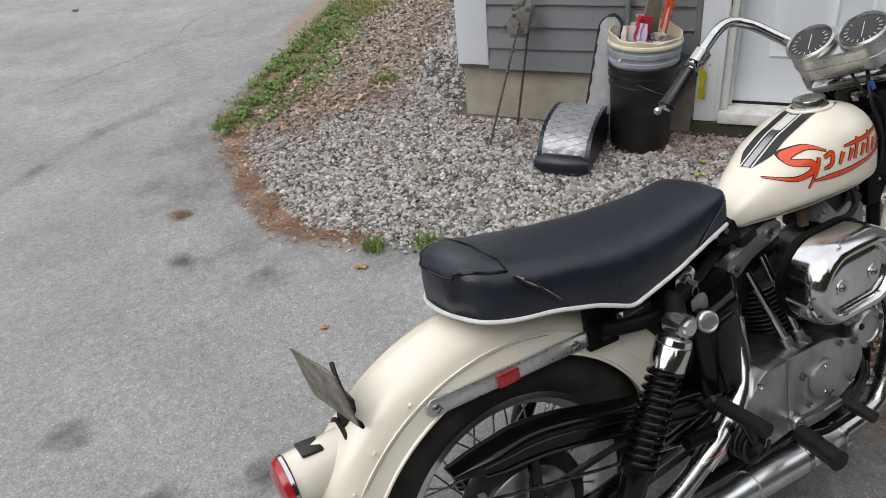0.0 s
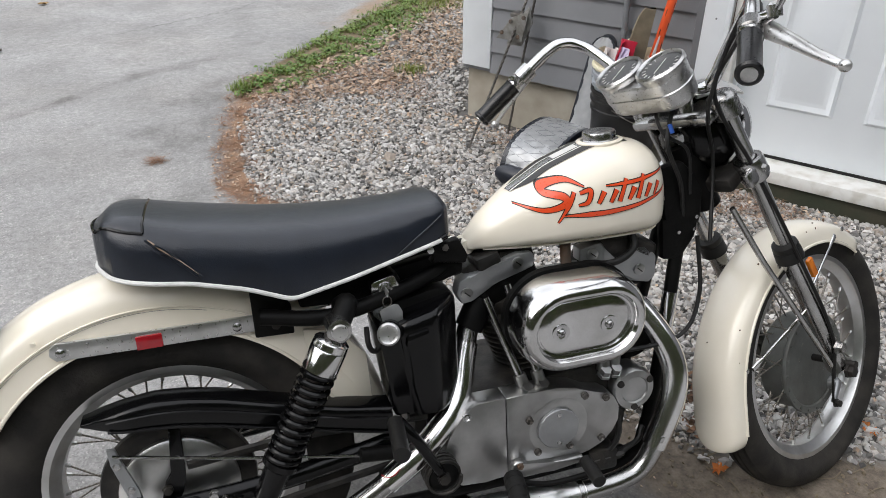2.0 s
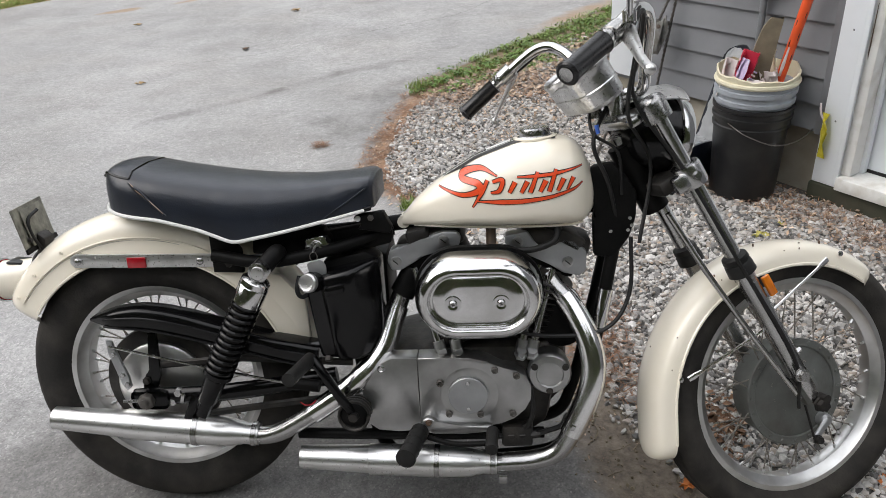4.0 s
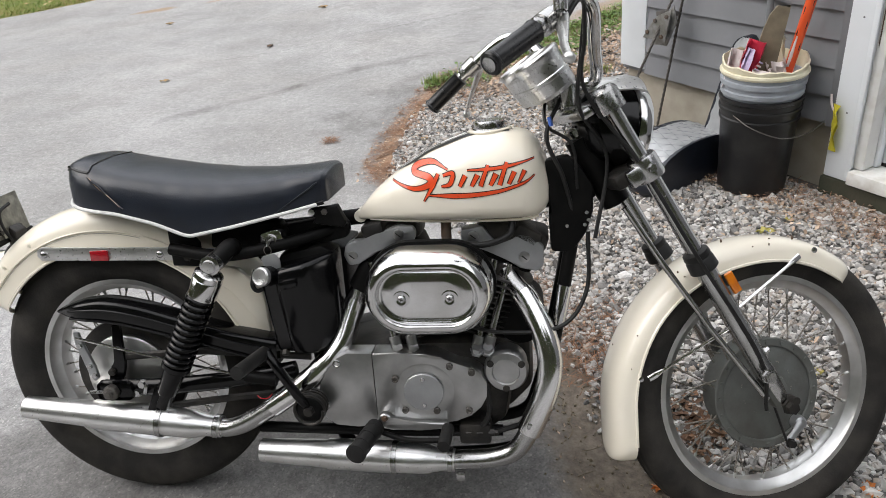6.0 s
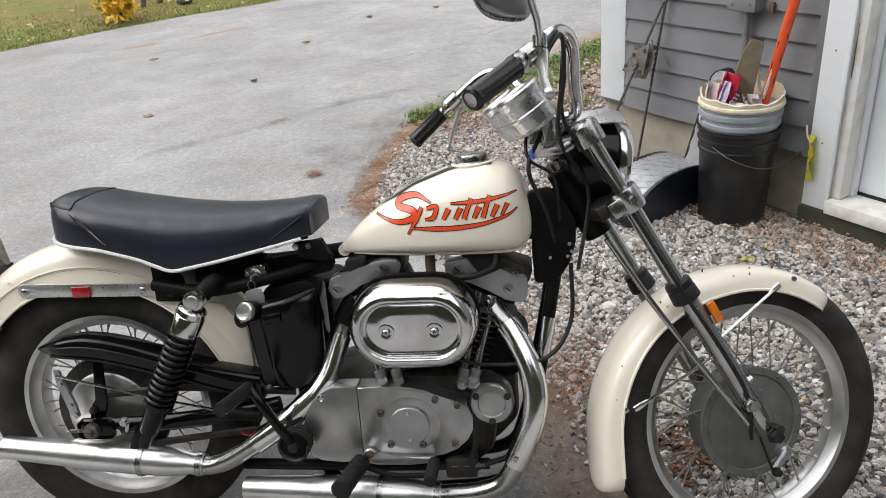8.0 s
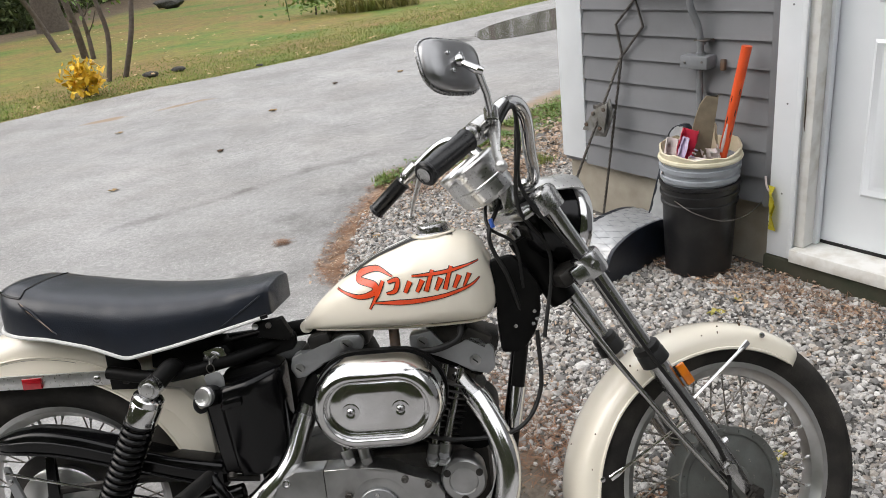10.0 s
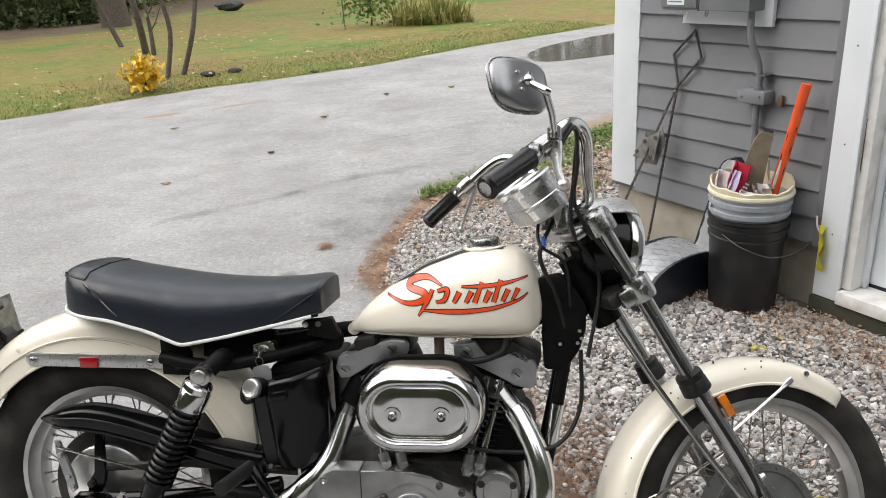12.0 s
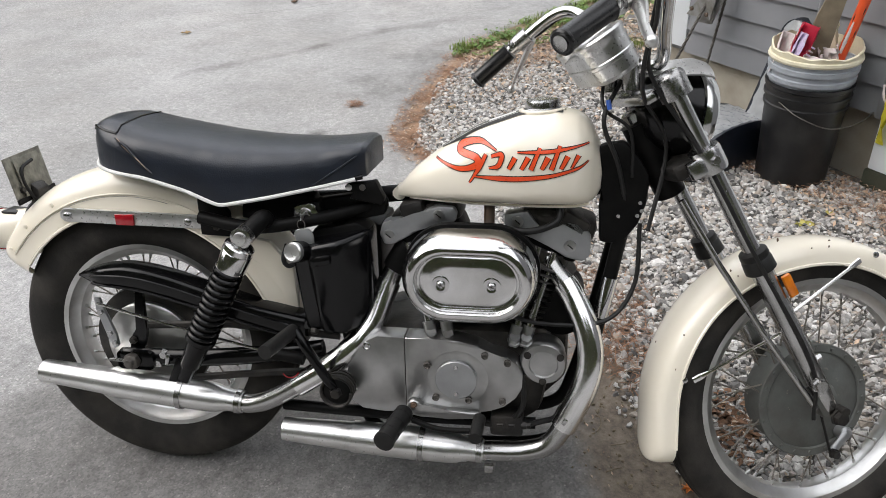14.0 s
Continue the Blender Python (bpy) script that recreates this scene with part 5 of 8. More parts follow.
# swingarm, chain guard and shocks
for sd in (-1, 1):
    part("swingarm", tube(B(), spline([(0.46, sd * 0.095, 0.366), (0.33, sd * 0.104, 0.348), (0.16, sd * 0.108, 0.331), (0.0, sd * 0.108, 0.326)], 5), 0.021, 10, flat=0.75), M["black_paint"], bike, "black swingarm")
    part("axle_plate", box(B(), (0.085, 0.008, 0.044), pose(0.032, sd * 0.124, 0.327), 0.010), M["black_paint"], bike)
    part("axle_nut", lathe(B(), [(0, 0.018), (0.012, 0.018), (0.014, 0.015), (0.014, 0.009), (0.024, 0.008), (0.025, 0)], (0.026, sd * 0.128, 0.327), (0, sd, 0), 6), M["steel"], bike, "hexagonal axle nut")
    part("chain_adjuster", rod(B(), (-0.03, sd * 0.128, 0.325), (0.02, sd * 0.130, 0.327), 0.004, 8), M["aged"], bike)
    top, low = Vector((0.341, sd * 0.168, 0.646)), Vector((0.186, sd * 0.168, 0.352))
    ax = (low - top).normalized()
    L = (low - top).length
    shock = part("shock_absorber", lathe(B(), [(0.0, 0.016), (0.30, 0.016), (0.30, 0.008), (L, 0.008)], top, ax, 20), M["dark_metal"], bike, "coil shock absorber with a chrome cap")
    part("cover", lathe(B(), [(0.020, 0.014), (0.022, 0.026), (0.026, 0.0305), (0.036, 0.0315), (0.038, 0.0300), (0.040, 0.0315), (0.080, 0.0315), (0.082, 0.028), (0.082, 0.018)], top, ax, 32), M["air_chrome"], shock, "chrome cap")
    side = ax.cross(Vector((0, 1, 0))).normalized()
    up = ax.cross(side)
    turns, s0, s1 = 12, 0.082, 0.262
    part("spring", tube(B(), [top + ax * (s0 + (s1 - s0) * k / (turns * 16)) + 0.0275 * (math.cos(2 * math.pi * k / 16) * side + math.sin(2 * math.pi * k / 16) * up) for k in range(turns * 16 + 1)], 0.0052, 8), M["black_paint"], shock, "black coil spring")
    part("lower_cup", lathe(B(), [(0.258, 0.014), (0.258, 0.032), (0.268, 0.032), (0.275, 0.024), (0.335, 0.022), (0.345, 0.016), (0.345, 0)], top, ax, 24), M["black_paint"], shock)
    part("eye", lathe(B(), [(-0.022, 0.0), (-0.022, 0.016), (-0.02, 0.021), (0.02, 0.021), (0.022, 0.016), (0.022, 0.0)], top, (0, 1, 0), 24), M["dull_chrome"], shock)
    part("eye_bolt", lathe(B(), [(0, 0.014), (0.006, 0.013), (0.007, 0.006), (0.007, 0)], top + Vector((0, sd * 0.022, 0)), (0, sd, 0), 20), M["rim"], shock)
    part("mount", tube(B(), spline([(0.36, sd * 0.10, 0.655), (0.365, sd * 0.13, 0.668), (0.345, sd * 0.16, 0.648)], 5), 0.019, 12), M["black_matt"], bike)
    part("clevis", box(B(), (0.026, 0.04, 0.06), pose(0.182, sd * 0.165, 0.338, 0, 28, 0), 0.006), M["black_paint"], shock)
G_TOP = [(-0.095, 0.512), (-0.06, 0.528), (-0.02, 0.541), (0.03, 0.5465), (0.08, 0.541), (0.14, 0.527), (0.20, 0.507), (0.33, 0.467), (0.43, 0.446)]
G_LOW = [(-0.095, 0.508), (-0.07, 0.501), (0.0, 0.496), (0.066, 0.4875), (0.13, 0.472), (0.194, 0.454), (0.321, 0.4166), (0.43, 0.386)]
rings = []
for x in np.linspace(-0.095, 0.43, 44):
    zt, zb = smooth_tab(G_TOP, x), smooth_tab(G_LOW, x)
    hh, zc = max((zt - zb) / 2, 0.003), (zt + zb) / 2
    rings.append([Vector((x, -0.092 + 0.024 * float(ease((-0.01 - x) / 0.1)) - 0.030 * (1 - 0.4 * float(ease((-0.03 - x) / 0.08))) * math.copysign(abs(math.cos(t)) ** 0.45, math.cos(t)), zc + hh * math.copysign(abs(math.sin(t)) ** 0.45, math.sin(t)))) for t in np.linspace(0, 2 * math.pi, 25)[:-1]])
part("chain_guard", loft(B(), rings), M["black_paint"], bike, "glossy black chain guard")
for share in (0.12, 0.62):
    part("guard_bead", tube(B(), [(x, -0.1235 + 0.02 * float(ease((0.0 - x) / 0.1)), smooth_tab(G_LOW, x) * (1 - share) + smooth_tab(G_TOP, x) * share) for x in np.linspace(-0.05, 0.42, 26)], 0.0028, 6), M["black_paint"], bike)
part("chain", tube(B(), [(0.06, -0.10, 0.402), (0.25, -0.10, 0.415), (0.50, -0.10, 0.40)], 0.009, 6, flat=0.5), M["dark_metal"], bike, "oily drive chain")
part("chain", tube(B(), [(0.06, -0.10, 0.262), (0.25, -0.10, 0.29), (0.50, -0.10, 0.32)], 0.009, 6, flat=0.5), M["dark_metal"], bike, "oily drive chain")
part("sprocket", lathe(B(), [(-0.006, 0.0), (-0.008, 0.120), (-0.006, 0.136), (0.004, 0.138), (0.02, 0.132), (0.02, 0)], (REAR.x, -0.050, REAR.z), (0, 1, 0), 48), M["dark_metal"], rear_wheel)
brake = part("brake_plate", lathe(B(), [(0, 0.106), (0.010, 0.106), (0.014, 0.101), (0.015, 0.06), (0.020, 0.03), (0.020, 0)], (REAR.x, -0.057, REAR.z - 0.004), (0, -1, 0), 44), M["wheel_rim"], bike, "dull silver rear brake plate")
part("torque_arm", prism(B(), [(0.040, 0.482), (0.060, 0.482), (0.056, 0.392), (0.052, 0.372), (0.046, 0.352), (0.018, 0.312), (0.006, 0.318), (0.010, 0.352), (0.020, 0.380), (0.034, 0.392)], -0.106, -0.094, 0.003), M["black_paint"], brake)
part("arm_bolt", bolt(B(), (0.022, -0.106, 0.366), r=0.008, h=0.008), M["dark_metal"], brake)
part("brake_lever", prism(B(), [(-0.064, 0.462), (-0.050, 0.460), (-0.044, 0.432), (-0.026, 0.372), (-0.022, 0.345), (-0.034, 0.336), (-0.044, 0.352), (-0.062, 0.432)], -0.098, -0.090, 0.002), M["grey_cover"], brake, "grey brake lever arm")
for x, q in ((-0.052, 0.428), (-0.038, 0.376), (-0.030, 0.352)):
    part("lever_bolt", bolt(B(), (x, -0.098, q), r=0.006), M["dull_chrome"], brake)
part("brake_rod", tube(B(), [(-0.055, -0.102, 0.450), (0.165, -0.114, 0.3995), (0.42, -0.125, 0.348)], 0.0032, 8), M["dull_chrome"], bike)
part("rear_axle", lathe(B(), [(0, 0.012), (0.06, 0.012), (0.06, 0.019), (0.078, 0.019), (0.078, 0.010), (0.09, 0.010), (0.09, 0)], (0.026, -0.06, 0.327), (0, -1, 0), 8), M["steel"], bike, "axle nut")
part("wing_nut", box(B(), (0.010, 0.010, 0.026), pose(0.112, -0.132, 0.335, 0, 15, 0), 0.004), M["dull_chrome"], bike)
part("adjuster", box(B(), (0.09, 0.012, 0.032), pose(0.03, -0.105, 0.328, 0, 0, 0), 0.004), M["black_matt"], bike)
for x, q in ((0.096, 0.340), (0.080, 0.318)):
    part("bolt", bolt(B(), (x, -0.112, q), r=0.009, h=0.012), M["dull_chrome"], bike)

# oil tank, battery and electrical bits
def oil_section(q, inset=0.0):
    """One level of the oil tank: stepped beside the filler, turned back towards the engine, wider at the top."""
    xl = 0.434 - 0.020 * (q - 0.425) / 0.18 + inset
    g = inset
    row = [(xl, -0.03), (xl, -0.112), (xl + 0.003, -0.120 + g), (xl + 0.010, -0.124 + g), (xl + 0.034, -0.126 + g), (xl + 0.038, -0.129 + g), (xl + 0.043, -0.135 + g), (xl + 0.050, -0.137 + g),
           (0.512, -0.138 + g), (0.521, -0.136 + g), (0.528, -0.131 + g), (0.566 - g, -0.094), (0.572 - g, -0.086), (0.574 - g, -0.076), (0.574 - g, -0.03)]
    return [Vector((x, y, q + (0.20 * (x - 0.43) * max(q - 0.45, 0) / 0.15))) for x, y in row]


oil = part("oil_tank", loft(B(), [oil_section(q, g) for q, g in ((0.420, 0.016), (0.421, 0.008), (0.425, 0.002), (0.432, 0.0), (0.47, 0.0), (0.50, 0.0), (0.54, 0.0), (0.58, 0.0), (0.597, 0.0), (0.604, 0.003), (0.608, 0.009), (0.609, 0.016))]), M["black_paint"], bike, "glossy black oil tank")
part("battery_box", prism(B(), [(0.44, 0.59), (0.45, 0.632), (0.545, 0.650), (0.572, 0.635), (0.566, 0.45), (0.45, 0.44)], -0.078, -0.02, 0.008, 2), M["black_matt"], bike)
part("drain_plug", lathe(B(), [(0, 0.009), (0.010, 0.009), (0.012, 0.006), (0.012, 0)], (0.452, -0.118, 0.424), (0, -0.6, -0.8), 6), M["dark_metal"], oil)
part("filler", lathe(B(), [(0, 0.022), (0.03, 0.022), (0.03, 0.0)], (0.440, -0.112, 0.596), (-0.25, -1, 0.3), 24), M["black_paint"], oil)
part("oil_cap", lathe(B(), [(0.0, 0.0205), (0.010, 0.0205), (0.013, 0.017), (0.011, 0.013), (0.012, 0)], (0.432, -0.140, 0.604), (-0.25, -1, 0.3), 28), M["rim"], oil, "bright oil filler cap")
part("spout", prism(B(), [(0.460, 0.570), (0.505, 0.580), (0.505, 0.601), (0.464, 0.593)], -0.146, -0.130, 0.006), M["black_paint"], oil)
part("battery_box", box(B(), (0.12, 0.14, 0.13), pose(0.52, 0.06, 0.56), 0.01), M["black_matt"], bike)
part("battery_box", prism(B(), [(0.290, 0.646), (0.400, 0.640), (0.456, 0.646), (0.459, 0.690), (0.455, 0.702), (0.36, 0.702), (0.296, 0.692)], -0.062, -0.028, 0.006), M["black_matt"], bike, "black tray under the seat")
part("frame_gusset", prism(B(), [(0.452, 0.646), (0.478, 0.649), (0.560, 0.652), (0.600, 0.660), (0.604, 0.690), (0.588, 0.699), (0.535, 0.702), (0.456, 0.689)], -0.056, -0.022, 0.006), M["black_matt"], bike, "black frame plate under the seat nose")
seat_bracket = part("seat_bracket", prism(B(), [(0.532, 0.700), (0.548, 0.716), (0.529, 0.717), (0.524, 0.724), (0.530, 0.731), (0.572, 0.734), (0.589, 0.738), (0.606, 0.702), (0.600, 0.688)], -0.078, -0.057, 0.003), M["black_matt"], bike, "black seat mounting bracket")
part("bolt", lathe(B(), [(0, 0.0065), (0.003, 0.0065), (0.004, 0.004), (0.004, 0)], (0.534, -0.078, 0.7235), (0, -1, 0), 12), M["rim"], seat_bracket)
part("bolt", lathe(B(), [(0, 0.0070), (0.004, 0.0065), (0.004, 0)], (0.562, -0.078, 0.7245), (0, -1, 0), 6), M["steel"], seat_bracket)
part("brake_cable", tube(B(), spline([(0.276, -0.088, 0.651), (0.315, -0.088, 0.653), (0.352, -0.086, 0.655)], 4), 0.0018, 6), M["rim"], bike, "thin bright cable")
switch = part("ignition_switch", prism(B(), [(0.418, 0.656), (0.470, 0.659), (0.476, 0.676), (0.466, 0.694), (0.418, 0.684)], -0.082, -0.030, 0.008, 2), M["black_matt"], bike, "key switch in a rounded chrome plate")
part("switch_plate", prism(B(), [(0.416, 0.661), (0.420, 0.655), (0.427, 0.653), (0.463, 0.658), (0.469, 0.661), (0.470, 0.667), (0.463, 0.686), (0.458, 0.691), (0.451, 0.691), (0.422, 0.684), (0.417, 0.680)], -0.090, -0.083, 0.003, 2), M["satin"], switch, "chrome switch plate")
part("lock", lathe(B(), [(0, 0.0135), (0.006, 0.0125), (0.007, 0.009), (0.004, 0.008), (0.004, 0)], (0.442, -0.090, 0.669), (0, -1, 0.1), 22), M["dull_chrome"], switch)
part("key", box(B(), (0.0025, 0.022, 0.012), pose(0.441, -0.106, 0.668, 0, 12, 0), 0.001), M["rim"], switch)
part("key_ring", tube(B(), [Vector((0.4395 + 0.008 * math.sin(a), -0.113, 0.653 + 0.010 * math.cos(a))) for a in np.linspace(0, 2 * math.pi, 20)], 0.0011, 6), M["steel"], switch)
part("key_tag", prism(B(), [(0.424, 0.636), (0.428, 0.641), (0.452, 0.647), (0.459, 0.644), (0.465, 0.632), (0.465, 0.613), (0.460, 0.607), (0.436, 0.606), (0.429, 0.610)], -0.117, -0.1135, 0.001), M["grey_cover"], switch, "scuffed grey key tag")
part("inner_guard", prism(B(), [(0.29, 0.61), (0.35, 0.60), (0.40, 0.54), (0.405, 0.41), (0.385, 0.41), (0.372, 0.49), (0.33, 0.55), (0.29, 0.57)], -0.075, -0.060, 0.003), M["cream"], rear_fender, "cream inner mudguard")
part("hose", tube(B(), spline([(0.40, -0.10, 0.605), (0.398, -0.12, 0.58), (0.408, -0.12, 0.565), (0.43, -0.11, 0.575)], 6), 0.005, 8), M["rubber"], bike)

# engine
CRANK = Vector((0.815, 0, 0.315))
part("primary_case", prism(B(), [(0.50, 0.22), (0.52, 0.40), (0.64, 0.43), (0.93, 0.42), (0.985, 0.36), (0.985, 0.24), (0.93, 0.18), (0.58, 0.17)], 0.06, 0.13, 0.02), M["dark_metal"], bike, "dark primary drive case")
part("crankcase", prism(B(), [(0.53, 0.23), (0.55, 0.40), (0.66, 0.43), (0.90, 0.43), (0.95, 0.36), (0.93, 0.24), (0.86, 0.19), (0.60, 0.19)], -0.095, 0.095, 0.02), M["dark_metal"], bike, "oily cast crankcase")
for lean, nm in ((-0.38, "rear_cylinder"), (0.39, "front_cylinder")):
    d = Vector((math.sin(lean), 0, math.cos(lean)))
    cyl = part(nm, lathe(B(), [(0.10, 0.058), (0.30, 0.058)], CRANK, d, 28), M["dark_metal"], bike, "finned black cylinder")
    for k in range(11):
        h = 0.135 + k * 0.0135
        part("fin", lathe(B(), [(h, 0.0), (h, 0.080), (h + 0.002, 0.082), (h + 0.004, 0.080), (h + 0.004, 0)], CRANK, d, 32), M["dark_metal"], cyl)
    m = Matrix.Translation(CRANK + d * 0.318) @ Matrix.Rotation(lean, 4, "Y")
    part("head", box(B(), (0.14, 0.09, 0.055), m, 0.016), M["black_matt"], cyl, "black cylinder head")
    part("rocker_box", box(B(), (0.155, 0.09, 0.050), Matrix.Translation(CRANK + d * 0.362) @ Matrix.Rotation(lean * (0.9 if lean < 0 else 0.8), 4, "Y"), 0.014), M["dark_metal"], cyl)
rock = [(0.593, 0.643), (0.612, 0.651), (0.661, 0.660), (0.689, 0.675), (0.712, 0.682), (0.742, 0.681), (0.750, 0.669), (0.746, 0.649), (0.721, 0.644), (0.671, 0.635), (0.657, 0.620), (0.617, 0.597), (0.596, 0.595), (0.586, 0.617)]
rocker = part("rocker_cover", prism(B(), rock, -0.055, -0.02, 0.005), M["grey_cover"], bike, "grey cast rocker cover")
rockf = [(0.845, 0.669), (0.893, 0.677), (0.904, 0.658), (0.924, 0.630), (0.957, 0.642), (0.969, 0.660), (0.993, 0.656), (1.019, 0.628), (1.018, 0.584), (1.003, 0.572), (0.967, 0.581), (0.938, 0.602), (0.902, 0.620), (0.873, 0.631), (0.845, 0.642)]
rocker2 = part("rocker_cover", prism(B(), rockf, -0.055, -0.02, 0.005), M["grey_cover"], bike, "grey cast rocker cover")
for (x, q), own in (((0.606, 0.617), rocker), ((0.712, 0.663), rocker), ((0.978, 0.606), rocker2), ((0.872, 0.655), rocker2)):
    part("plug", lathe(B(), [(0, 0.012), (0.004, 0.012), (0.005, 0.009), (0.005, 0)], (x, -0.055, q), (0, -1, 0), 20), M["alloy"], own, "slotted plug")
    part("slot", box(B(), (0.014, 0.002, 0.0022), pose(x, -0.0605, q, 0, 40, 0)), M["black_line"], own)
part("cover_boss", box(B(), (0.05, 0.07, 0.03), pose(0.655, -0.02, 0.672, 0, -14, 0), 0.008), M["dark_metal"], bike)
part("cover_boss", box(B(), (0.06, 0.07, 0.035), pose(0.985, -0.02, 0.650, 0, 30, 0), 0.008), M["dark_metal"], bike)
for x0, q0, x1, q1 in ((0.700, 0.420, 0.645, 0.60), (0.735, 0.420, 0.69, 0.62), (0.895, 0.42, 0.945, 0.59), (0.872, 0.42, 0.915, 0.60)):
    rod_cover = part("pushrod_tube", rod(B(), (x0, -0.105, q0), (x1, -0.05, q1), 0.0085, 14), M["dull_chrome"], bike, "chrome pushrod tube")
    part("collar", rod(B(), (x0, -0.105, q0), (x0 + (x1 - x0) * 0.14, -0.0973, q0 + (q1 - q0) * 0.14), 0.013, 14), M["alloy"], rod_cover)
    part("tappet", bolt(B(), (x0, -0.108, q0 - 0.008), (0.1, -0.6, 1), 0.012, 0.02), M["alloy"], rod_cover)

gear = [(0.6485, 0.4235), (0.700, 0.4235), (0.760, 0.422), (0.800, 0.413), (0.828, 0.397), (0.860, 0.390), (0.880, 0.377), (0.892, 0.352), (0.892, 0.322), (0.878, 0.296), (0.855, 0.275), (0.825, 0.262), (0.780, 0.254), (0.6485, 0.250)]
gearcase = part("gearcase_cover", prism(B(), gear, -0.138, -0.09, 0.0022, 2), M["alloy"], bike, "dull cast alloy gearcase cover")
sprk = [(0.519, 0.330), (0.520, 0.300), (0.530, 0.268), (0.552, 0.250), (0.600, 0.246), (0.6475, 0.248), (0.6475, 0.4235), (0.590, 0.4235), (0.568, 0.412), (0.545, 0.385), (0.528, 0.355)]
sprocket_cover = part("sprocket_cover", prism(B(), sprk, -0.1375, -0.09, 0.0022, 2), M["alloy"], bike, "dull cast alloy sprocket cover")
part("cover_step", lathe(B(), [(0, 0.0645), (0.0006, 0.061), (0.0009, 0.052), (0.0009, 0.0)], (0.758, -0.1378, 0.336), (0, -1, 0), 44), M["alloy"], gearcase)
part("points_disc", lathe(B(), [(0, 0.0435), (0.006, 0.0435), (0.0075, 0.042), (0.0075, 0.0)], (0.7555, -0.1390, 0.335), (0, -1, 0), 44), M["grey_cover"], gearcase, "round timing cover")
for q in (0.366, 0.304):
    part("screw", lathe(B(), [(0, 0.005), (0.003, 0.004), (0.003, 0)], (0.7555, -0.1462, q), (0, -1, 0), 12), M["dull_chrome"], gearcase)
for x, q in ((0.695, 0.364), (0.7115, 0.289), (0.781, 0.288), (0.8515, 0.289), (0.861, 0.3795), (0.8145, 0.3935)):
    part("cap_screw", lathe(B(), [(0, 0.0076), (0.005, 0.0076), (0.006, 0.0058), (0.0025, 0.004), (0.0025, 0)], (x, -0.138, q), (0, -1, 0), 16), M["steel"], gearcase)
for x, q in ((0.534, 0.298), (0.568, 0.400)):
    part("cap_screw", lathe(B(), [(0, 0.0085), (0.005, 0.0085), (0.006, 0.006), (0.0035, 0.004), (0.0035, 0)], (x, -0.135, q), (0, -1, 0), 16), M["dull_chrome"], sprocket_cover)
part("oil_gallery", prism(B(), [(0.650, 0.276), (0.657, 0.284), (0.668, 0.287), (0.678, 0.282), (0.686, 0.272), (0.74, 0.267), (0.806, 0.266), (0.806, 0.250), (0.74, 0.247), (0.68, 0.246), (0.656, 0.252), (0.650, 0.262)], -0.154, -0.135, 0.006, 3), M["alloy"], gearcase)
part("gallery_bolt", bolt(B(), (0.667, -0.154, 0.277), r=0.006), M["rust"], gearcase)
points = part("points_cover", lathe(B(), [(0, 0.044), (0.028, 0.044), (0.034, 0.048), (0.050, 0.047), (0.056, 0.043), (0.058, 0.030), (0.054, 0.028), (0.055, 0.0)], (0.933, -0.072, 0.374), (0, -1, 0), 40), M["alloy"], bike, "round alloy ignition cover")
for a in (0.5, 2.6, 4.7):
    part("points_screw", lathe(B(), [(0, 0.008), (0.004, 0.007), (0.004, 0)], (0.933 + 0.038 * math.cos(a), -0.128, 0.374 + 0.038 * math.sin(a)), (0, -1, 0), 12), M["dark_metal"], points)
part("generator", lathe(B(), [(-0.06, 0.0), (-0.06, 0.05), (0.09, 0.05), (0.09, 0)], (0.965, 0.03, 0.46), (0, -1, 0), 28), M["black_matt"], bike, "black generator")
part("oil_pump", box(B(), (0.07, 0.05, 0.05), pose(0.86, -0.11, 0.225, 0, 0, 0), 0.008), M["dark_metal"], bike)
for pts in ([(0.89, -0.13, 0.35), (0.895, -0.135, 0.29), (0.88, -0.13, 0.25), (0.86, -0.12, 0.24)], [(0.80, -0.125, 0.225), (0.88, -0.125, 0.222), (0.95, -0.11, 0.235)], [(0.55, -0.11, 0.225), (0.70, -0.115, 0.218), (0.93, -0.11, 0.228), (0.975, -0.095, 0.26)]):
    part("oil_line", tube(B(), spline(pts, 6), 0.006, 8), M["rubber"], bike)
for x in (0.84, 0.865, 0.89):
    part("fitting", lathe(B(), [(0, 0.009), (0.012, 0.009), (0.012, 0.006), (0.02, 0.006)], (x, -0.128, 0.228), (1, 0, 0.05), 6), M["dark_metal"], bike)
part("carburettor", lathe(B(), [(-0.05, 0.0), (-0.05, 0.03), (0.05, 0.035), (0.05, 0)], (0.80, -0.07, 0.60), (0, -1, 0), 24), M["alloy"], bike, "alloy carburettor")
part("intake", rod(B(), (0.72, 0, 0.60), (0.90, 0, 0.60), 0.024), M["alloy"], bike)
part("fuel_valve", rod(B(), (0.815, -0.05, 0.69), (0.815, -0.055, 0.645), 0.011), M["rust"], bike)
part("fuel_hose", tube(B(), spline([(0.955, -0.06, 0.70), (0.95, -0.08, 0.665), (0.90, -0.10, 0.650), (0.83, -0.105, 0.655), (0.78, -0.10, 0.65)], 8), 0.007, 10), M["rubber"], bike, "black fuel hose")


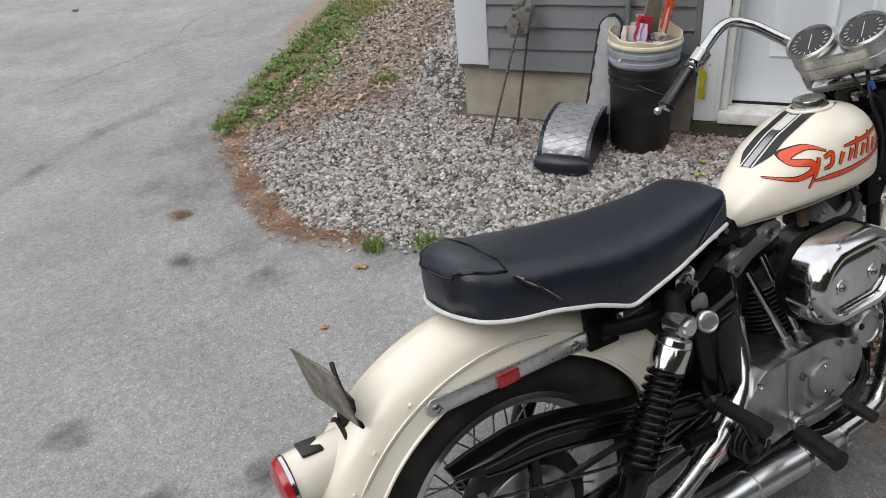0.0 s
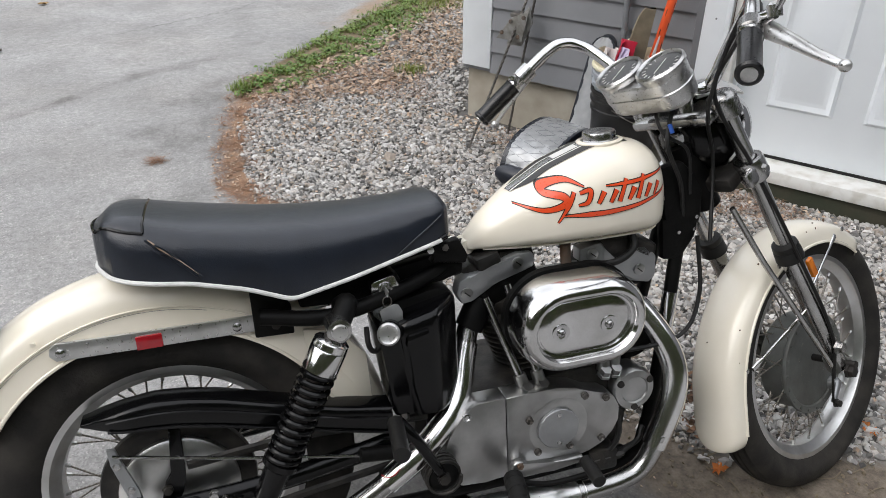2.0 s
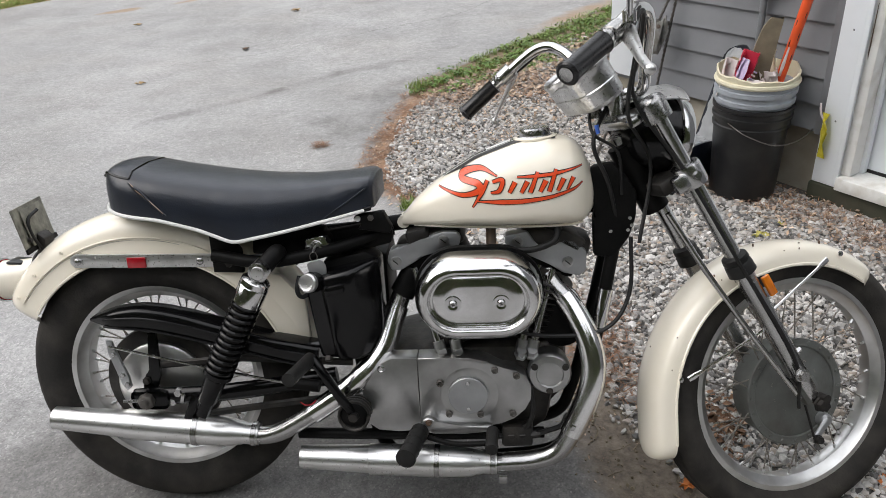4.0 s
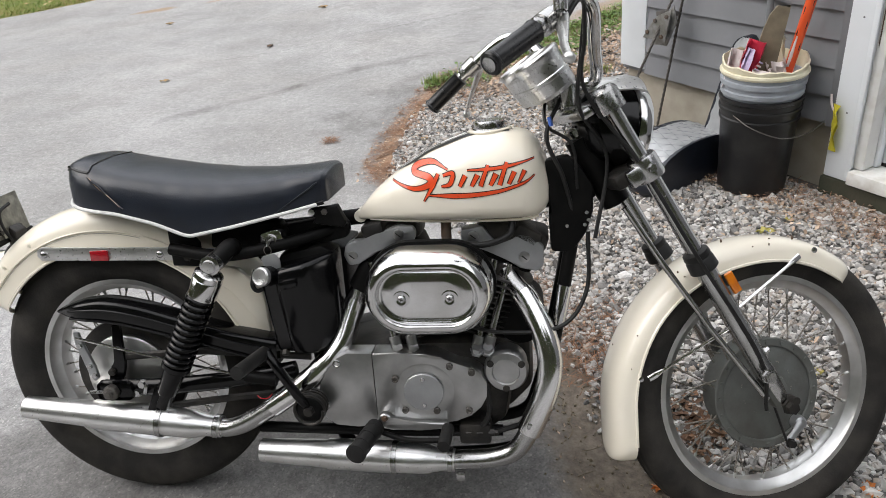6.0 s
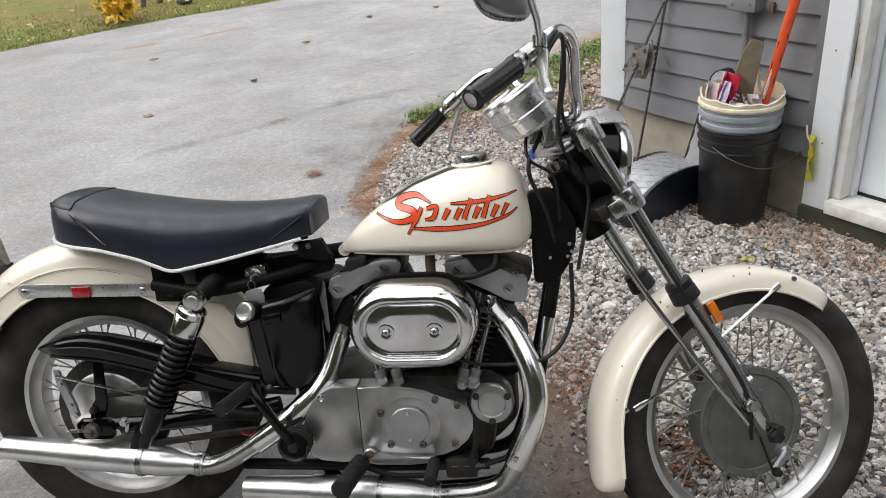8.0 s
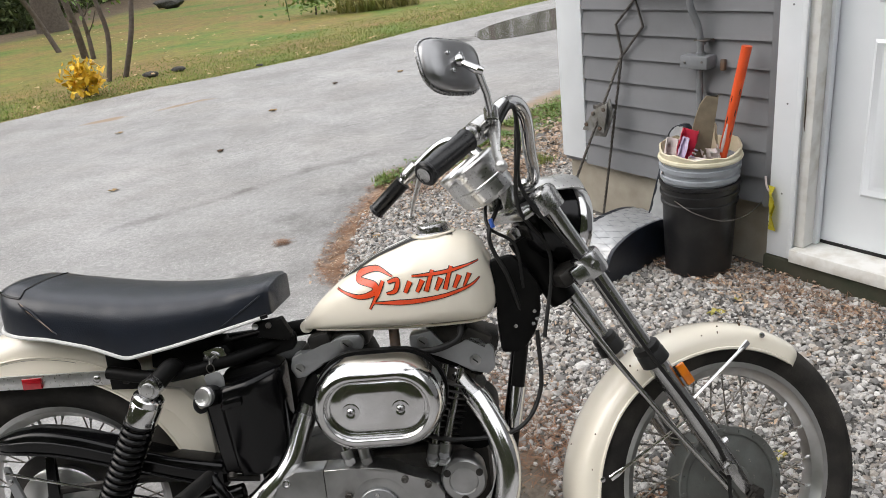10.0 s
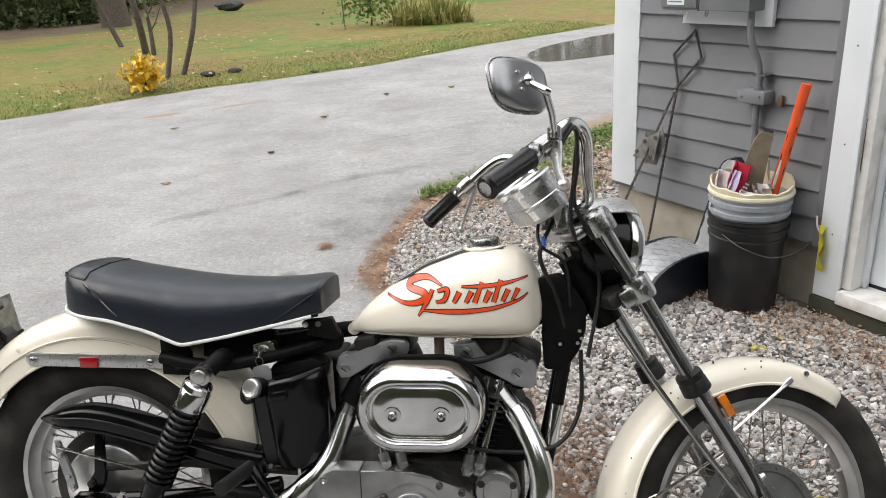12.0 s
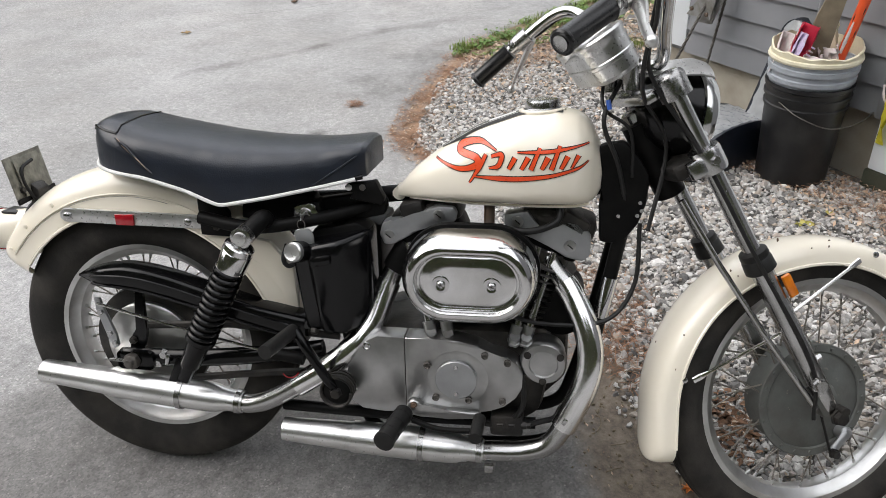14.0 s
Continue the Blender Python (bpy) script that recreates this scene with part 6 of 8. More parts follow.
def stadium(cx, cz, hw, hh, y, n=12):
    """An oval outline with round ends."""
    out, r = [], hh
    for k in range(n + 1):
        a = -math.pi / 2 + math.pi * k / n
        out.append(Vector((cx + hw - r + r * math.cos(a), y, cz + r * math.sin(a))))
    for k in range(n + 1):
        a = math.pi / 2 + math.pi * k / n
        out.append(Vector((cx - hw + r + r * math.cos(a), y, cz + r * math.sin(a))))
    return out


AX, AZ, AHW, AHH = 0.787, 0.575, 0.131, 0.0895
rows = [(-0.010, -0.126), (0.0, -0.130), (0.0, -0.168), (-0.002, -0.182), (-0.007, -0.195), (-0.014, -0.204), (-0.022, -0.208), (-0.028, -0.207), (-0.032, -0.202), (-0.034, -0.196), (-0.038, -0.194)]
air = part("air_cleaner", loft(B(), [stadium(AX, AZ, AHW + o, AHH + o, y, 16) for o, y in rows]), M["air_chrome"], bike, "oval chrome air cleaner cover")
part("face", loft(B(), [stadium(AX, AZ, AHW - 0.0365, AHH - 0.0365, -0.1935, 16), stadium(AX, AZ, AHW - 0.040, AHH - 0.040, -0.196, 16), stadium(AX, AZ, AHW - 0.07, AHH - 0.06, -0.197, 16)]), M["air_chrome"], air, "flat chrome face")
part("backing_plate", loft(B(), [stadium(AX, AZ, AHW + 0.004, AHH + 0.004, -0.112, 16), stadium(AX, AZ, AHW + 0.004, AHH + 0.004, -0.128, 16)]), M["black_matt"], air)
for x in (0.736, 0.833):
    part("dish", lathe(B(), [(0, 0.017), (0.0025, 0.017), (0.003, 0.0145), (0.0012, 0.009), (0.001, 0.0)], (x, -0.1965, 0.571), (0, -1, 0), 24), M["chrome"], air)
    part("screw", lathe(B(), [(0, 0.0075), (0.003, 0.0075), (0.005, 0.005), (0.005, 0)], (x, -0.1975, 0.571), (0, -1, 0), 18), M["dull_chrome"], air)
    for rz in (0, 90):
        part("slot", box(B(), (0.009, 0.0012, 0.0016), pose(x, -0.2027, 0.571, 0, rz + 20, 0)), M["black_line"], air)

# exhausts
rear_pipe = spline([(0.635, -0.03, 0.575), (0.620, -0.032, 0.552), (0.607, -0.040, 0.525), (0.589, -0.060, 0.479), (0.570, -0.085, 0.429), (0.534, -0.110, 0.386), (0.467, -0.125, 0.331), (0.349, -0.122, 0.253), (0.290, -0.114, 0.227), (0.250, -0.111, 0.228)], 6)
part("exhaust_flange", rod(B(), (0.612, -0.037, 0.536), (0.645, -0.026, 0.590), 0.028, 18), M["black_matt"], bike, "black exhaust flange")
exh1 = part("exhaust_pipe", tube(B(), rear_pipe, 0.0215, 18), M["dull_chrome"], bike, "chrome rear exhaust pipe")
part("heat_shield", tube(B(), rear_pipe[14:40], 0.0255, 18), M["satin"], exh1, "chrome heat shield")
front_pipe = spline([(0.930, -0.035, 0.580), (0.948, -0.050, 0.552), (0.978, -0.070, 0.520), (1.013, -0.105, 0.457), (1.026, -0.125, 0.401), (1.019, -0.135, 0.341), (0.991, -0.138, 0.268), (0.953, -0.138, 0.197), (0.902, -0.136, 0.171), (0.827, -0.136, 0.164), (0.775, -0.136, 0.163)], 8)
exh2 = part("exhaust_pipe", tube(B(), front_pipe, 0.0215, 18), M["dull_chrome"], bike, "chrome front exhaust pipe")
part("heat_shield", tube(B(), front_pipe[14:52], 0.0265, 18), M["satin"], exh2, "chrome heat shield")


def muffler(a, b, prof, label):
    a, b = Vector(a), Vector(b)
    L = (b - a).length
    mf = part("muffler", lathe(B(), [(h * L, r) for h, r in prof] + [(L, prof[-1][1] - 0.003), (L * 0.9, prof[-1][1] - 0.004), (L * 0.9, 0)], a, b - a, 36), M["muffler"], bike, label)
    for h in (0.02, 0.30):
        r = float(np.interp(h, [p[0] for p in prof], [p[1] for p in prof]))
        part("clamp", lathe(B(), [(h * L - 0.006, r), (h * L - 0.006, r + 0.003), (h * L + 0.006, r + 0.003), (h * L + 0.006, r)], a, b - a, 30, True), M["dull_chrome"], mf, "dull clamp band")
    return mf


PROF = [(0, 0.0250), (0.07, 0.0250), (0.085, 0.0275), (0.10, 0.0275), (0.125, 0.0315), (0.17, 0.0335), (0.30, 0.0345), (0.302, 0.0358), (0.62, 0.0345), (0.645, 0.0345), (0.648, 0.0318), (1.0, 0.0260)]
muffler((0.268, -0.111, 0.227), (-0.208, -0.118, 0.280), PROF, "tapered chrome muffler")
muf2 = muffler((0.812, -0.137, 0.163), (0.368, -0.134, 0.181), PROF, "tapered chrome muffler below the engine")
part("muffler_bracket", box(B(), (0.020, 0.010, 0.022), pose(0.825, -0.152, 0.131, 0, 0, 0), 0.003), M["dull_chrome"], muf2)
part("hanger", box(B(), (0.02, 0.03, 0.09), pose(0.12, -0.112, 0.295, 0, 25, 0), 0.004), M["black_paint"], bike)
for x, y, q in ((0.583, -0.058, 0.500), (0.985, -0.158, 0.262)):
    part("pipe_clamp", box(B(), (0.020, 0.012, 0.016), pose(x, y, q, 0, 20, 0), 0.002), M["dull_chrome"], bike)

# controls low down
peg_mount = part("footpeg", rod(B(), (0.648, -0.165, 0.262), (0.628, -0.262, 0.260), 0.0198, 20), M["rubber"], bike, "black rubber footpeg")
part("peg_end", lathe(B(), [(0, 0.0215), (0.006, 0.0215), (0.008, 0.017), (0.008, 0)], (0.628, -0.262, 0.260), (-0.17, -1, -0.03), 20), M["rubber"], peg_mount)
for k in range(3):
    t = 0.15 + k * 0.3
    p = Vector((0.648, -0.165, 0.262)).lerp(Vector((0.628, -0.262, 0.260)), t)
    part("rib", lathe(B(), [(-0.0025, 0.0185), (-0.0025, 0.0205), (0.0025, 0.0205), (0.0025, 0.0185)], p, (-0.17, -1, -0.03), 20, True), M["rubber"], peg_mount)
part("brake_pedal", tube(B(), spline([(0.665, -0.165, 0.246), (0.72, -0.175, 0.236), (0.79, -0.178, 0.238), (0.805, -0.185, 0.246)], 5), 0.006, 10), M["black_matt"], bike)
part("pedal_pad", rod(B(), (0.806, -0.160, 0.258), (0.803, -0.225, 0.252), 0.0135, 16), M["rubber"], bike)
kicker = part("kick_starter", tube(B(), spline([(0.506, -0.165, 0.306), (0.488, -0.18, 0.345), (0.455, -0.185, 0.410), (0.430, -0.175, 0.446)], 5), 0.0105, 12), M["black_paint"], bike, "black kick-starter arm")
part("kick_pedal", rod(B(), (0.424, -0.170, 0.443), (0.408, -0.285, 0.452), 0.0145, 18), M["rubber"], kicker, "rubber kick pedal")
part("kick_hub", lathe(B(), [(0, 0.030), (0.02, 0.030), (0.024, 0.024), (0.024, 0)], (0.506, -0.150, 0.306), (0, -1, 0), 26), M["black_matt"], kicker)
part("kick_spring", tube(B(), [(0.506 + 0.033 * math.cos(k * 0.4), -0.135 - 0.0007 * k, 0.306 + 0.033 * math.sin(k * 0.4)) for k in range(64)], 0.0035, 6), M["dark_metal"], kicker)
part("kick_nut", bolt(B(), (0.506, -0.172, 0.306), r=0.011, h=0.012), M["dark_metal"], kicker)
part("lower_rail", tube(B(), spline([(0.36, -0.100, 0.222), (0.50, -0.112, 0.226), (0.72, -0.112, 0.222), (0.92, -0.108, 0.222)], 5), 0.0125, 12), M["black_matt"], bike, "black lower frame rail")
part("master_cylinder", rod(B(), (0.36, -0.14, 0.372), (0.43, -0.14, 0.362), 0.014), M["black_matt"], bike)
part("red_wire", tube(B(), spline([(0.39, -0.165, 0.338), (0.40, -0.168, 0.332), (0.415, -0.168, 0.333), (0.425, -0.165, 0.342)], 6), 0.0012, 6), M["red_lens"], bike)
stand = part("side_stand", tube(B(), spline([(0.62, 0.10, 0.17), (0.59, 0.20, 0.10), (0.55, 0.265, 0.0583)], 5), 0.011, 10), M["black_matt"], bike, "black side stand")
part("stand_foot", box(B(), (0.07, 0.05, 0.008), pose(0.55, 0.268, 0.0618, 12, 0, 0), 0.002), M["black_matt"], stand)

# front end
for sd in (-0.095, 0.095):
    leg = fpart("fork_tube", rod(B(), on_leg(-0.172, sd), on_leg(0.27, sd), 0.0168, 24), M["dull_chrome"], bike, "chrome fork tube")
    fpart("slider", lathe(B(), [(0, 0.0), (0, 0.0215), (0.32, 0.0215), (0.345, 0.020), (0.36, 0.017), (0.36, 0)], on_leg(0.232, sd), -RAKE, 28), M["dull_chrome"], leg, "dull grey fork slider")
    fpart("dust_boot", lathe(B(), [(0, 0.019), (0.004, 0.027), (0.014, 0.0285), (0.018, 0.0265), (0.022, 0.029), (0.045, 0.0305), (0.048, 0.026)], on_leg(0.200, sd), -RAKE, 28), M["rubber"], leg, "black rubber dust boot")
    if sd < 0:
        fpart("brake_stay", tube(B(), [on_leg(0.05, -0.070, -0.070), on_leg(0.20, -0.080, -0.064), on_leg(0.36, -0.098, -0.054), on_leg(0.56, -0.108, -0.03)], 0.0065, 10), M["dull_chrome"], leg, "grey brake stay rod")
    fpart("drain_bolt", bolt(B(), on_leg(0.475, sd, 0.02), AHEAD, 0.007, 0.012), M["dull_chrome"], leg)
    clamp = fpart("fork_clamp", lathe(B(), [(-0.024, 0.019), (-0.024, 0.029), (-0.018, 0.031), (0.018, 0.031), (0.024, 0.029), (0.024, 0.019)], on_leg(0, sd), -RAKE, 28, True), M["dull_chrome"], bike, "chrome lower clamp")
    fpart("clamp_bolt", bolt(B(), on_leg(0, sd * 1.31, -0.002), (0, sd, 0), 0.008, 0.008), M["dull_chrome"], clamp)
    fpart("clamp_lug", box(B(), (0.045, 0.02, 0.036), Matrix.Translation(on_leg(0, sd * 1.15, -0.028)) @ Matrix.Rotation(radians(29), 4, "Y").inverted(), 0.006), M["dull_chrome"], clamp)
    fpart("top_clamp", lathe(B(), [(-0.022, 0.019), (-0.022, 0.030), (0.016, 0.030), (0.022, 0.027), (0.026, 0.022), (0.030, 0.0)], on_leg(-0.155, sd), RAKE, 28), M["aged"], bike, "alloy upper clamp")
    fpart("axle_clamp", box(B(), (0.05, 0.032, 0.06), Matrix.Translation(on_leg(0.565, sd, 0.0)) @ Matrix.Rotation(radians(29), 4, "Y").inverted(), 0.010), M["drum"], leg)
fpart("lower_yoke", box(B(), (0.07, 0.17, 0.034), Matrix.Translation(on_leg(0, 0, -0.03)) @ Matrix.Rotation(radians(29), 4, "Y").inverted(), 0.010), M["dark_metal"], bike)
fpart("upper_yoke", box(B(), (0.075, 0.19, 0.022), Matrix.Translation(on_leg(-0.155, 0, -0.022)) @ Matrix.Rotation(radians(29), 4, "Y").inverted(), 0.008), M["dull_chrome"], bike, "alloy upper yoke")
fpart("stem_nut", lathe(B(), [(0, 0.022), (0.016, 0.022), (0.02, 0.016), (0.02, 0)], AXIS + RAKE * 0.115, RAKE, 8), M["chrome"], bike)
fpart("front_axle", rod(B(), FRONT + Vector((0, -0.135, 0)), FRONT + Vector((0, 0.135, 0)), 0.009), M["dark_metal"], bike)
fpart("axle_nut", bolt(B(), FRONT + Vector((-0.004, -0.116, -0.016)), (0, -1, 0), 0.014, 0.018), M["dark_metal"], bike)
fpart("pinch_bolt", bolt(B(), on_leg(0.505, -0.125, -0.012), (0, -1, 0), 0.013, 0.016), M["dull_chrome"], bike)
HUB = FRONT + Vector((0, 0, -0.014))
drum = fpart("brake_drum", lathe(B(), [(0.0, 0.0), (0.0, 0.110), (0.008, 0.117), (0.060, 0.117), (0.064, 0.121), (0.068, 0.121), (0.070, 0.118), (0.070, 0.108), (0.0725, 0.104), (0.0735, 0.05), (0.0735, 0.0)], HUB + Vector((0, 0.042, 0)), (0, -1, 0), 56), M["drum"], bike, "large flat grey front brake drum")
for k in range(20):
    a = 2 * math.pi * k / 20
    fpart("drum_rivet", lathe(B(), [(0, 0.0045), (0.003, 0.0035), (0.003, 0)], HUB + Vector((0.116 * math.cos(a), -0.0335, 0.116 * math.sin(a))), (0, -1, 0), 8), M["drum"], drum)
fpart("brake_arm", tube(B(), [HUB + Vector((0.072, -0.050, -0.074)), HUB + Vector((0.052, -0.056, -0.088)), HUB + Vector((0.034, -0.058, -0.108))], [0.012, 0.009, 0.010], 10, flat=0.6), M["grey_cover"], drum)
fpart("drum_rim", lathe(B(), [(0.0, 0.125), (0.0, 0.106), (0.004, 0.106), (0.006, 0.1085), (0.006, 0.1235), (0.004, 0.125)], HUB + Vector((0, -0.028, 0)), (0, -1, 0), 56, True), M["drum"], drum)
fpart("arm_pivot", lathe(B(), [(0, 0.017), (0.018, 0.015), (0.020, 0.012), (0.024, 0.010), (0.024, 0)], HUB + Vector((0.072, -0.030, -0.074)), (0, -1, 0), 20), M["grey_cover"], drum)
fpart("brake_cable", tube(B(), spline([on_leg(0.50, -0.118, -0.030), on_leg(0.56, -0.100, -0.018), HUB + Vector((0.026, -0.062, -0.102))], 6), 0.003, 8), M["rubber"], drum)
fpart("arm_bolt", bolt(B(), HUB + Vector((0.034, -0.062, -0.108)), (0, -1, 0), 0.009, 0.014), M["dark_metal"], drum)
FENDER_C = FRONT + Vector((-0.014, 0, -0.006))
front_fender = fender(fpart, "front_fender", FENDER_C, 0.298, 0.347, 0.060, radians(48), radians(200), "glossy cream front mudguard with chips", False, flare=0.014, drop=0.33)
for a in (72, 122, 168):
    fpart("fender_bolt", lathe(B(), [(0, 0.006), (0.003, 0.006), (0.004, 0.003), (0.004, 0)], FRONT + Vector((math.cos(radians(a)), 0, math.sin(radians(a)))) * 0.316 + Vector((0, -0.061, 0)), (0, -1, 0), 12), M["dull_chrome"], front_fender)
for a0, s in ((80, 0.36), (166, 0.385)):
    d = Vector((math.cos(radians(a0)), 0, math.sin(radians(a0))))
    e = FRONT + d * 0.290 + Vector((0, -0.066, 0))
    t = on_leg(s, -0.095, 0.02 if a0 < 90 else -0.02)
    b_ = fpart("fender_brace", tube(B(), [e, e.lerp(t, 0.3), t], 0.0034, 8), M["satin"], bike, "thin chrome mudguard brace")
    fpart("brace_end", tube(B(), [e - (t - e).normalized() * 0.012, e + (t - e).normalized() * 0.004, e + (t - e).normalized() * 0.022], [0.007, 0.007, 0.004], 8, flat=0.5), M["satin"], b_)
fpart("fork_reflector", box(B(), (0.018, 0.010, 0.048), Matrix.Translation(on_leg(0.298, -0.112, 0.030)) @ Matrix.Rotation(radians(29), 4, "Y").inverted(), 0.003), M["amber"], bike, "amber fork reflector")
chips = B()
crng = random.Random(4)
for k in range(13):
    a, t_ = radians(crng.uniform(70, 176)), radians(crng.uniform(14, 120))
    d = Vector((math.cos(a), 0, math.sin(a)))
    y, r_ = -0.060 * math.copysign(abs(math.cos(t_)) ** 0.8, math.cos(t_)), 0.299 + 0.050 * math.sin(t_) ** 0.62
    sz = crng.uniform(0.0012, 0.0028)
    bmesh.ops.create_icosphere(chips, subdivisions=1, radius=sz, matrix=Matrix.Translation(FENDER_C + d * (r_ - sz * 0.45) + Vector((0, y, 0))) @ Matrix.Diagonal((1, 1, crng.uniform(0.7, 2.2), 1)))
tagged(fpart("paint_chip", chips, M["rust"], front_fender), kind="stuff")

# headlamp with its cowl
H0 = on_leg(-0.095, 0, 0.012)
HD = Vector((0.985, 0, -0.17))
head = fpart("headlamp", lathe(B(), [(-0.075, 0.0), (-0.072, 0.03), (-0.05, 0.062), (-0.02, 0.078), (0.03, 0.084), (0.045, 0.084), (0.045, 0)], H0, HD, 44), M["black_paint"], bike, "black headlamp bowl with chrome ring")
fpart("headlamp_ring", lathe(B(), [(0.030, 0.085), (0.032, 0.090), (0.044, 0.0915), (0.056, 0.089), (0.062, 0.083), (0.056, 0.079), (0.045, 0.080)], H0, HD, 48, True), M["chrome"], head, "chrome headlamp ring")
fpart("headlamp_glass", lathe(B(), [(0.050, 0.080), (0.062, 0.060), (0.068, 0.03), (0.070, 0.0)], H0, HD, 40), M["chrome"], head, "clear headlamp lens")
rings = []
for h, r in ((-0.085, 0.085), (-0.06, 0.098), (-0.015, 0.106), (0.02, 0.107), (0.042, 0.105)):
    up = Vector((0.17, 0, 0.985))
    out = [H0 + HD * h + (math.sin(a) * up * r * (0.92 if h < 0 else 1) + math.cos(a) * Vector((0, 1, 0)) * r) for a in np.linspace(radians(42), radians(138), 17)]
    inn = [H0 + HD * h + (math.sin(a) * up * (r - 0.004) * (0.92 if h < 0 else 1) + math.cos(a) * Vector((0, 1, 0)) * (r - 0.004)) for a in np.linspace(radians(42), radians(138), 17)][::-1]
    rings.append(out + inn)
fpart("headlamp_cowl", loft(B(), rings), M["rim"], head, "pale alloy cowl over the headlamp")

# bars, grips, levers, mirror and gauges: high bars swept back
def bar_pts(sd):
    return [(1.075, sd * 0.05, 0.945), (1.106, sd * 0.078, 0.955), (1.084, sd * 0.135, 1.010), (1.056, sd * 0.200, 1.070), (1.010, sd * 0.240, 1.080), (0.928, sd * 0.286, 1.022 if sd < 0 else 1.014), (0.838, -0.340, 0.968) if sd < 0 else (0.860, 0.328, 0.952)]


for sd in (-1, 1):
    P = spline(bar_pts(sd), 10)
    bar = fpart("handlebar", tube(B(), P, 0.0125, 16), M["chrome"], bike, "chrome swept-back handlebar")
    grip = fpart("grip", tube(B(), [Vector(bar_pts(sd)[5]).lerp(Vector(bar_pts(sd)[6]), t) for t in (0.12, 0.15, 1.05, 1.07)], [0.0205, 0.0185, 0.0185, 0.0205], 20), M["grip"], bar, "black rubber grip")
    e = Vector(bar_pts(sd)[6]) + (Vector(bar_pts(sd)[6]) - Vector(bar_pts(sd)[5])) * 0.07
    dv = (Vector(bar_pts(sd)[6]) - Vector(bar_pts(sd)[5])).normalized()
    fpart("grip_end", lathe(B(), [(0, 0.0205), (0.004, 0.0205), (0.007, 0.017), (0.006, 0.012), (0.007, 0)], e, dv, 22), M["grip"], grip)
    fpart("grip_plug", lathe(B(), [(0, 0.0125), (0.0085, 0.0125), (0.0095, 0.010), (0.0095, 0)], e, dv, 22), M["dull_chrome"], grip)
    lv = Vector(bar_pts(sd)[5]) - dv * 0.025
    perch = fpart("lever_perch", lathe(B(), [(-0.016, 0.0135), (-0.016, 0.020), (0.016, 0.020), (0.016, 0.0135)], lv, dv, 20, True), M["dull_chrome"], bar)
    fpart("switch_block", box(B(), (0.022, 0.026, 0.024), Matrix.Translation(lv + dv * 0.028 + Vector((0.0, 0, 0.006))), 0.005), M["dull_chrome"], perch)
    tip = Vector((0.922, -0.435, 0.955)) if sd < 0 else Vector((0.955, 0.415, 0.927))
    fpart("lever", tube(B(), spline([lv + Vector((0.010, 0, 0.006)), lv + Vector((0.022, sd * 0.006, 0.0)), lv.lerp(tip, 0.35) + Vector((0.014, sd * 0.004, 0)), lv.lerp(tip, 0.7) + Vector((0.004, 0, 0)), tip], 6), [0.015, 0.017, 0.012, 0.0085, 0.0068], 12, flat=0.5), M["rim"], perch, "alloy hand lever")
    bm = B()
    bmesh.ops.create_uvsphere(bm, u_segments=14, v_segments=10, radius=0.0095, matrix=Matrix.Translation(tip))
    fpart("lever_ball", bm, M["rim"], perch)
    riser = fpart("riser", rod(B(), (1.062, sd * 0.05, 0.905), (1.06, sd * 0.05, 0.962), 0.016), M["dull_chrome"], bar)
fpart("handlebar_clamp", rod(B(), (1.06, -0.06, 0.950), (1.06, 0.06, 0.950), 0.018), M["dull_chrome"], bike)
for sd, pts in ((-1, [(0.97, -0.275, 1.035), (1.01, -0.25, 1.080), (1.040, -0.205, 1.070), (1.052, -0.15, 1.00), (1.062, -0.10, 0.90), (1.135, -0.05, 0.80), (1.10, -0.055, 0.64)]),
                (-1, [(0.975, -0.27, 1.03), (1.02, -0.245, 1.075), (1.048, -0.18, 1.02), (1.072, -0.11, 0.93), (1.18, -0.11, 0.78), (1.28, -0.125, 0.60), (1.42, -0.12, 0.37), (1.44, -0.11, 0.25)]),
                (1, [(0.97, 0.275, 1.035), (1.05, 0.235, 1.085), (1.10, 0.15, 1.02), (1.10, 0.09, 0.90), (1.14, 0.05, 0.80), (1.08, 0.05, 0.62)])):
    fpart("control_cable", tube(B(), spline(pts, 8), 0.0042, 8), M["rubber"], bike, "black control cable")
part("control_cable", tube(B(), spline([(1.11, -0.06, 0.66), (1.105, -0.085, 0.54), (1.05, -0.11, 0.47), (0.93, -0.115, 0.46), (0.85, -0.10, 0.47)], 8), 0.0045, 8), M["rubber"], bike, "black control cable")
part("wire", tube(B(), spline([(1.06, -0.03, 0.93), (1.03, -0.06, 0.86), (1.06, -0.065, 0.78), (1.08, -0.05, 0.70)], 8), 0.0045, 8), M["rubber"], bike)
part("wire", tube(B(), spline([(1.03, 0.0, 0.94), (1.03, -0.04, 0.88), (1.08, -0.055, 0.84), (1.09, -0.055, 0.75)], 8), 0.0035, 8), M["rubber"], bike)
part("blue_connector", rod(B(), (1.036, -0.055, 0.897), (1.04, -0.06, 0.880), 0.0045, 8), M["blue"], bike, "blue wire connector")

# two gauges in one chrome housing
GD = (Vector((-0.56, 0, 0.83))).normalized()
gc = Vector((1.022, 0, 0.960))
gu = GD.cross(Vector((0, 1, 0)))


def oval(h, r, half=0.052):
    """A round-ended outline across the bars, h along the dials' axis."""
    out = []
    for k in range(44):
        t = 2 * math.pi * (k + 0.5) / 44
        out.append(gc + GD * h + Vector((0, math.copysign(half, math.cos(t)) + r * math.cos(t), 0)) + gu * (r * math.sin(t)))
    return out


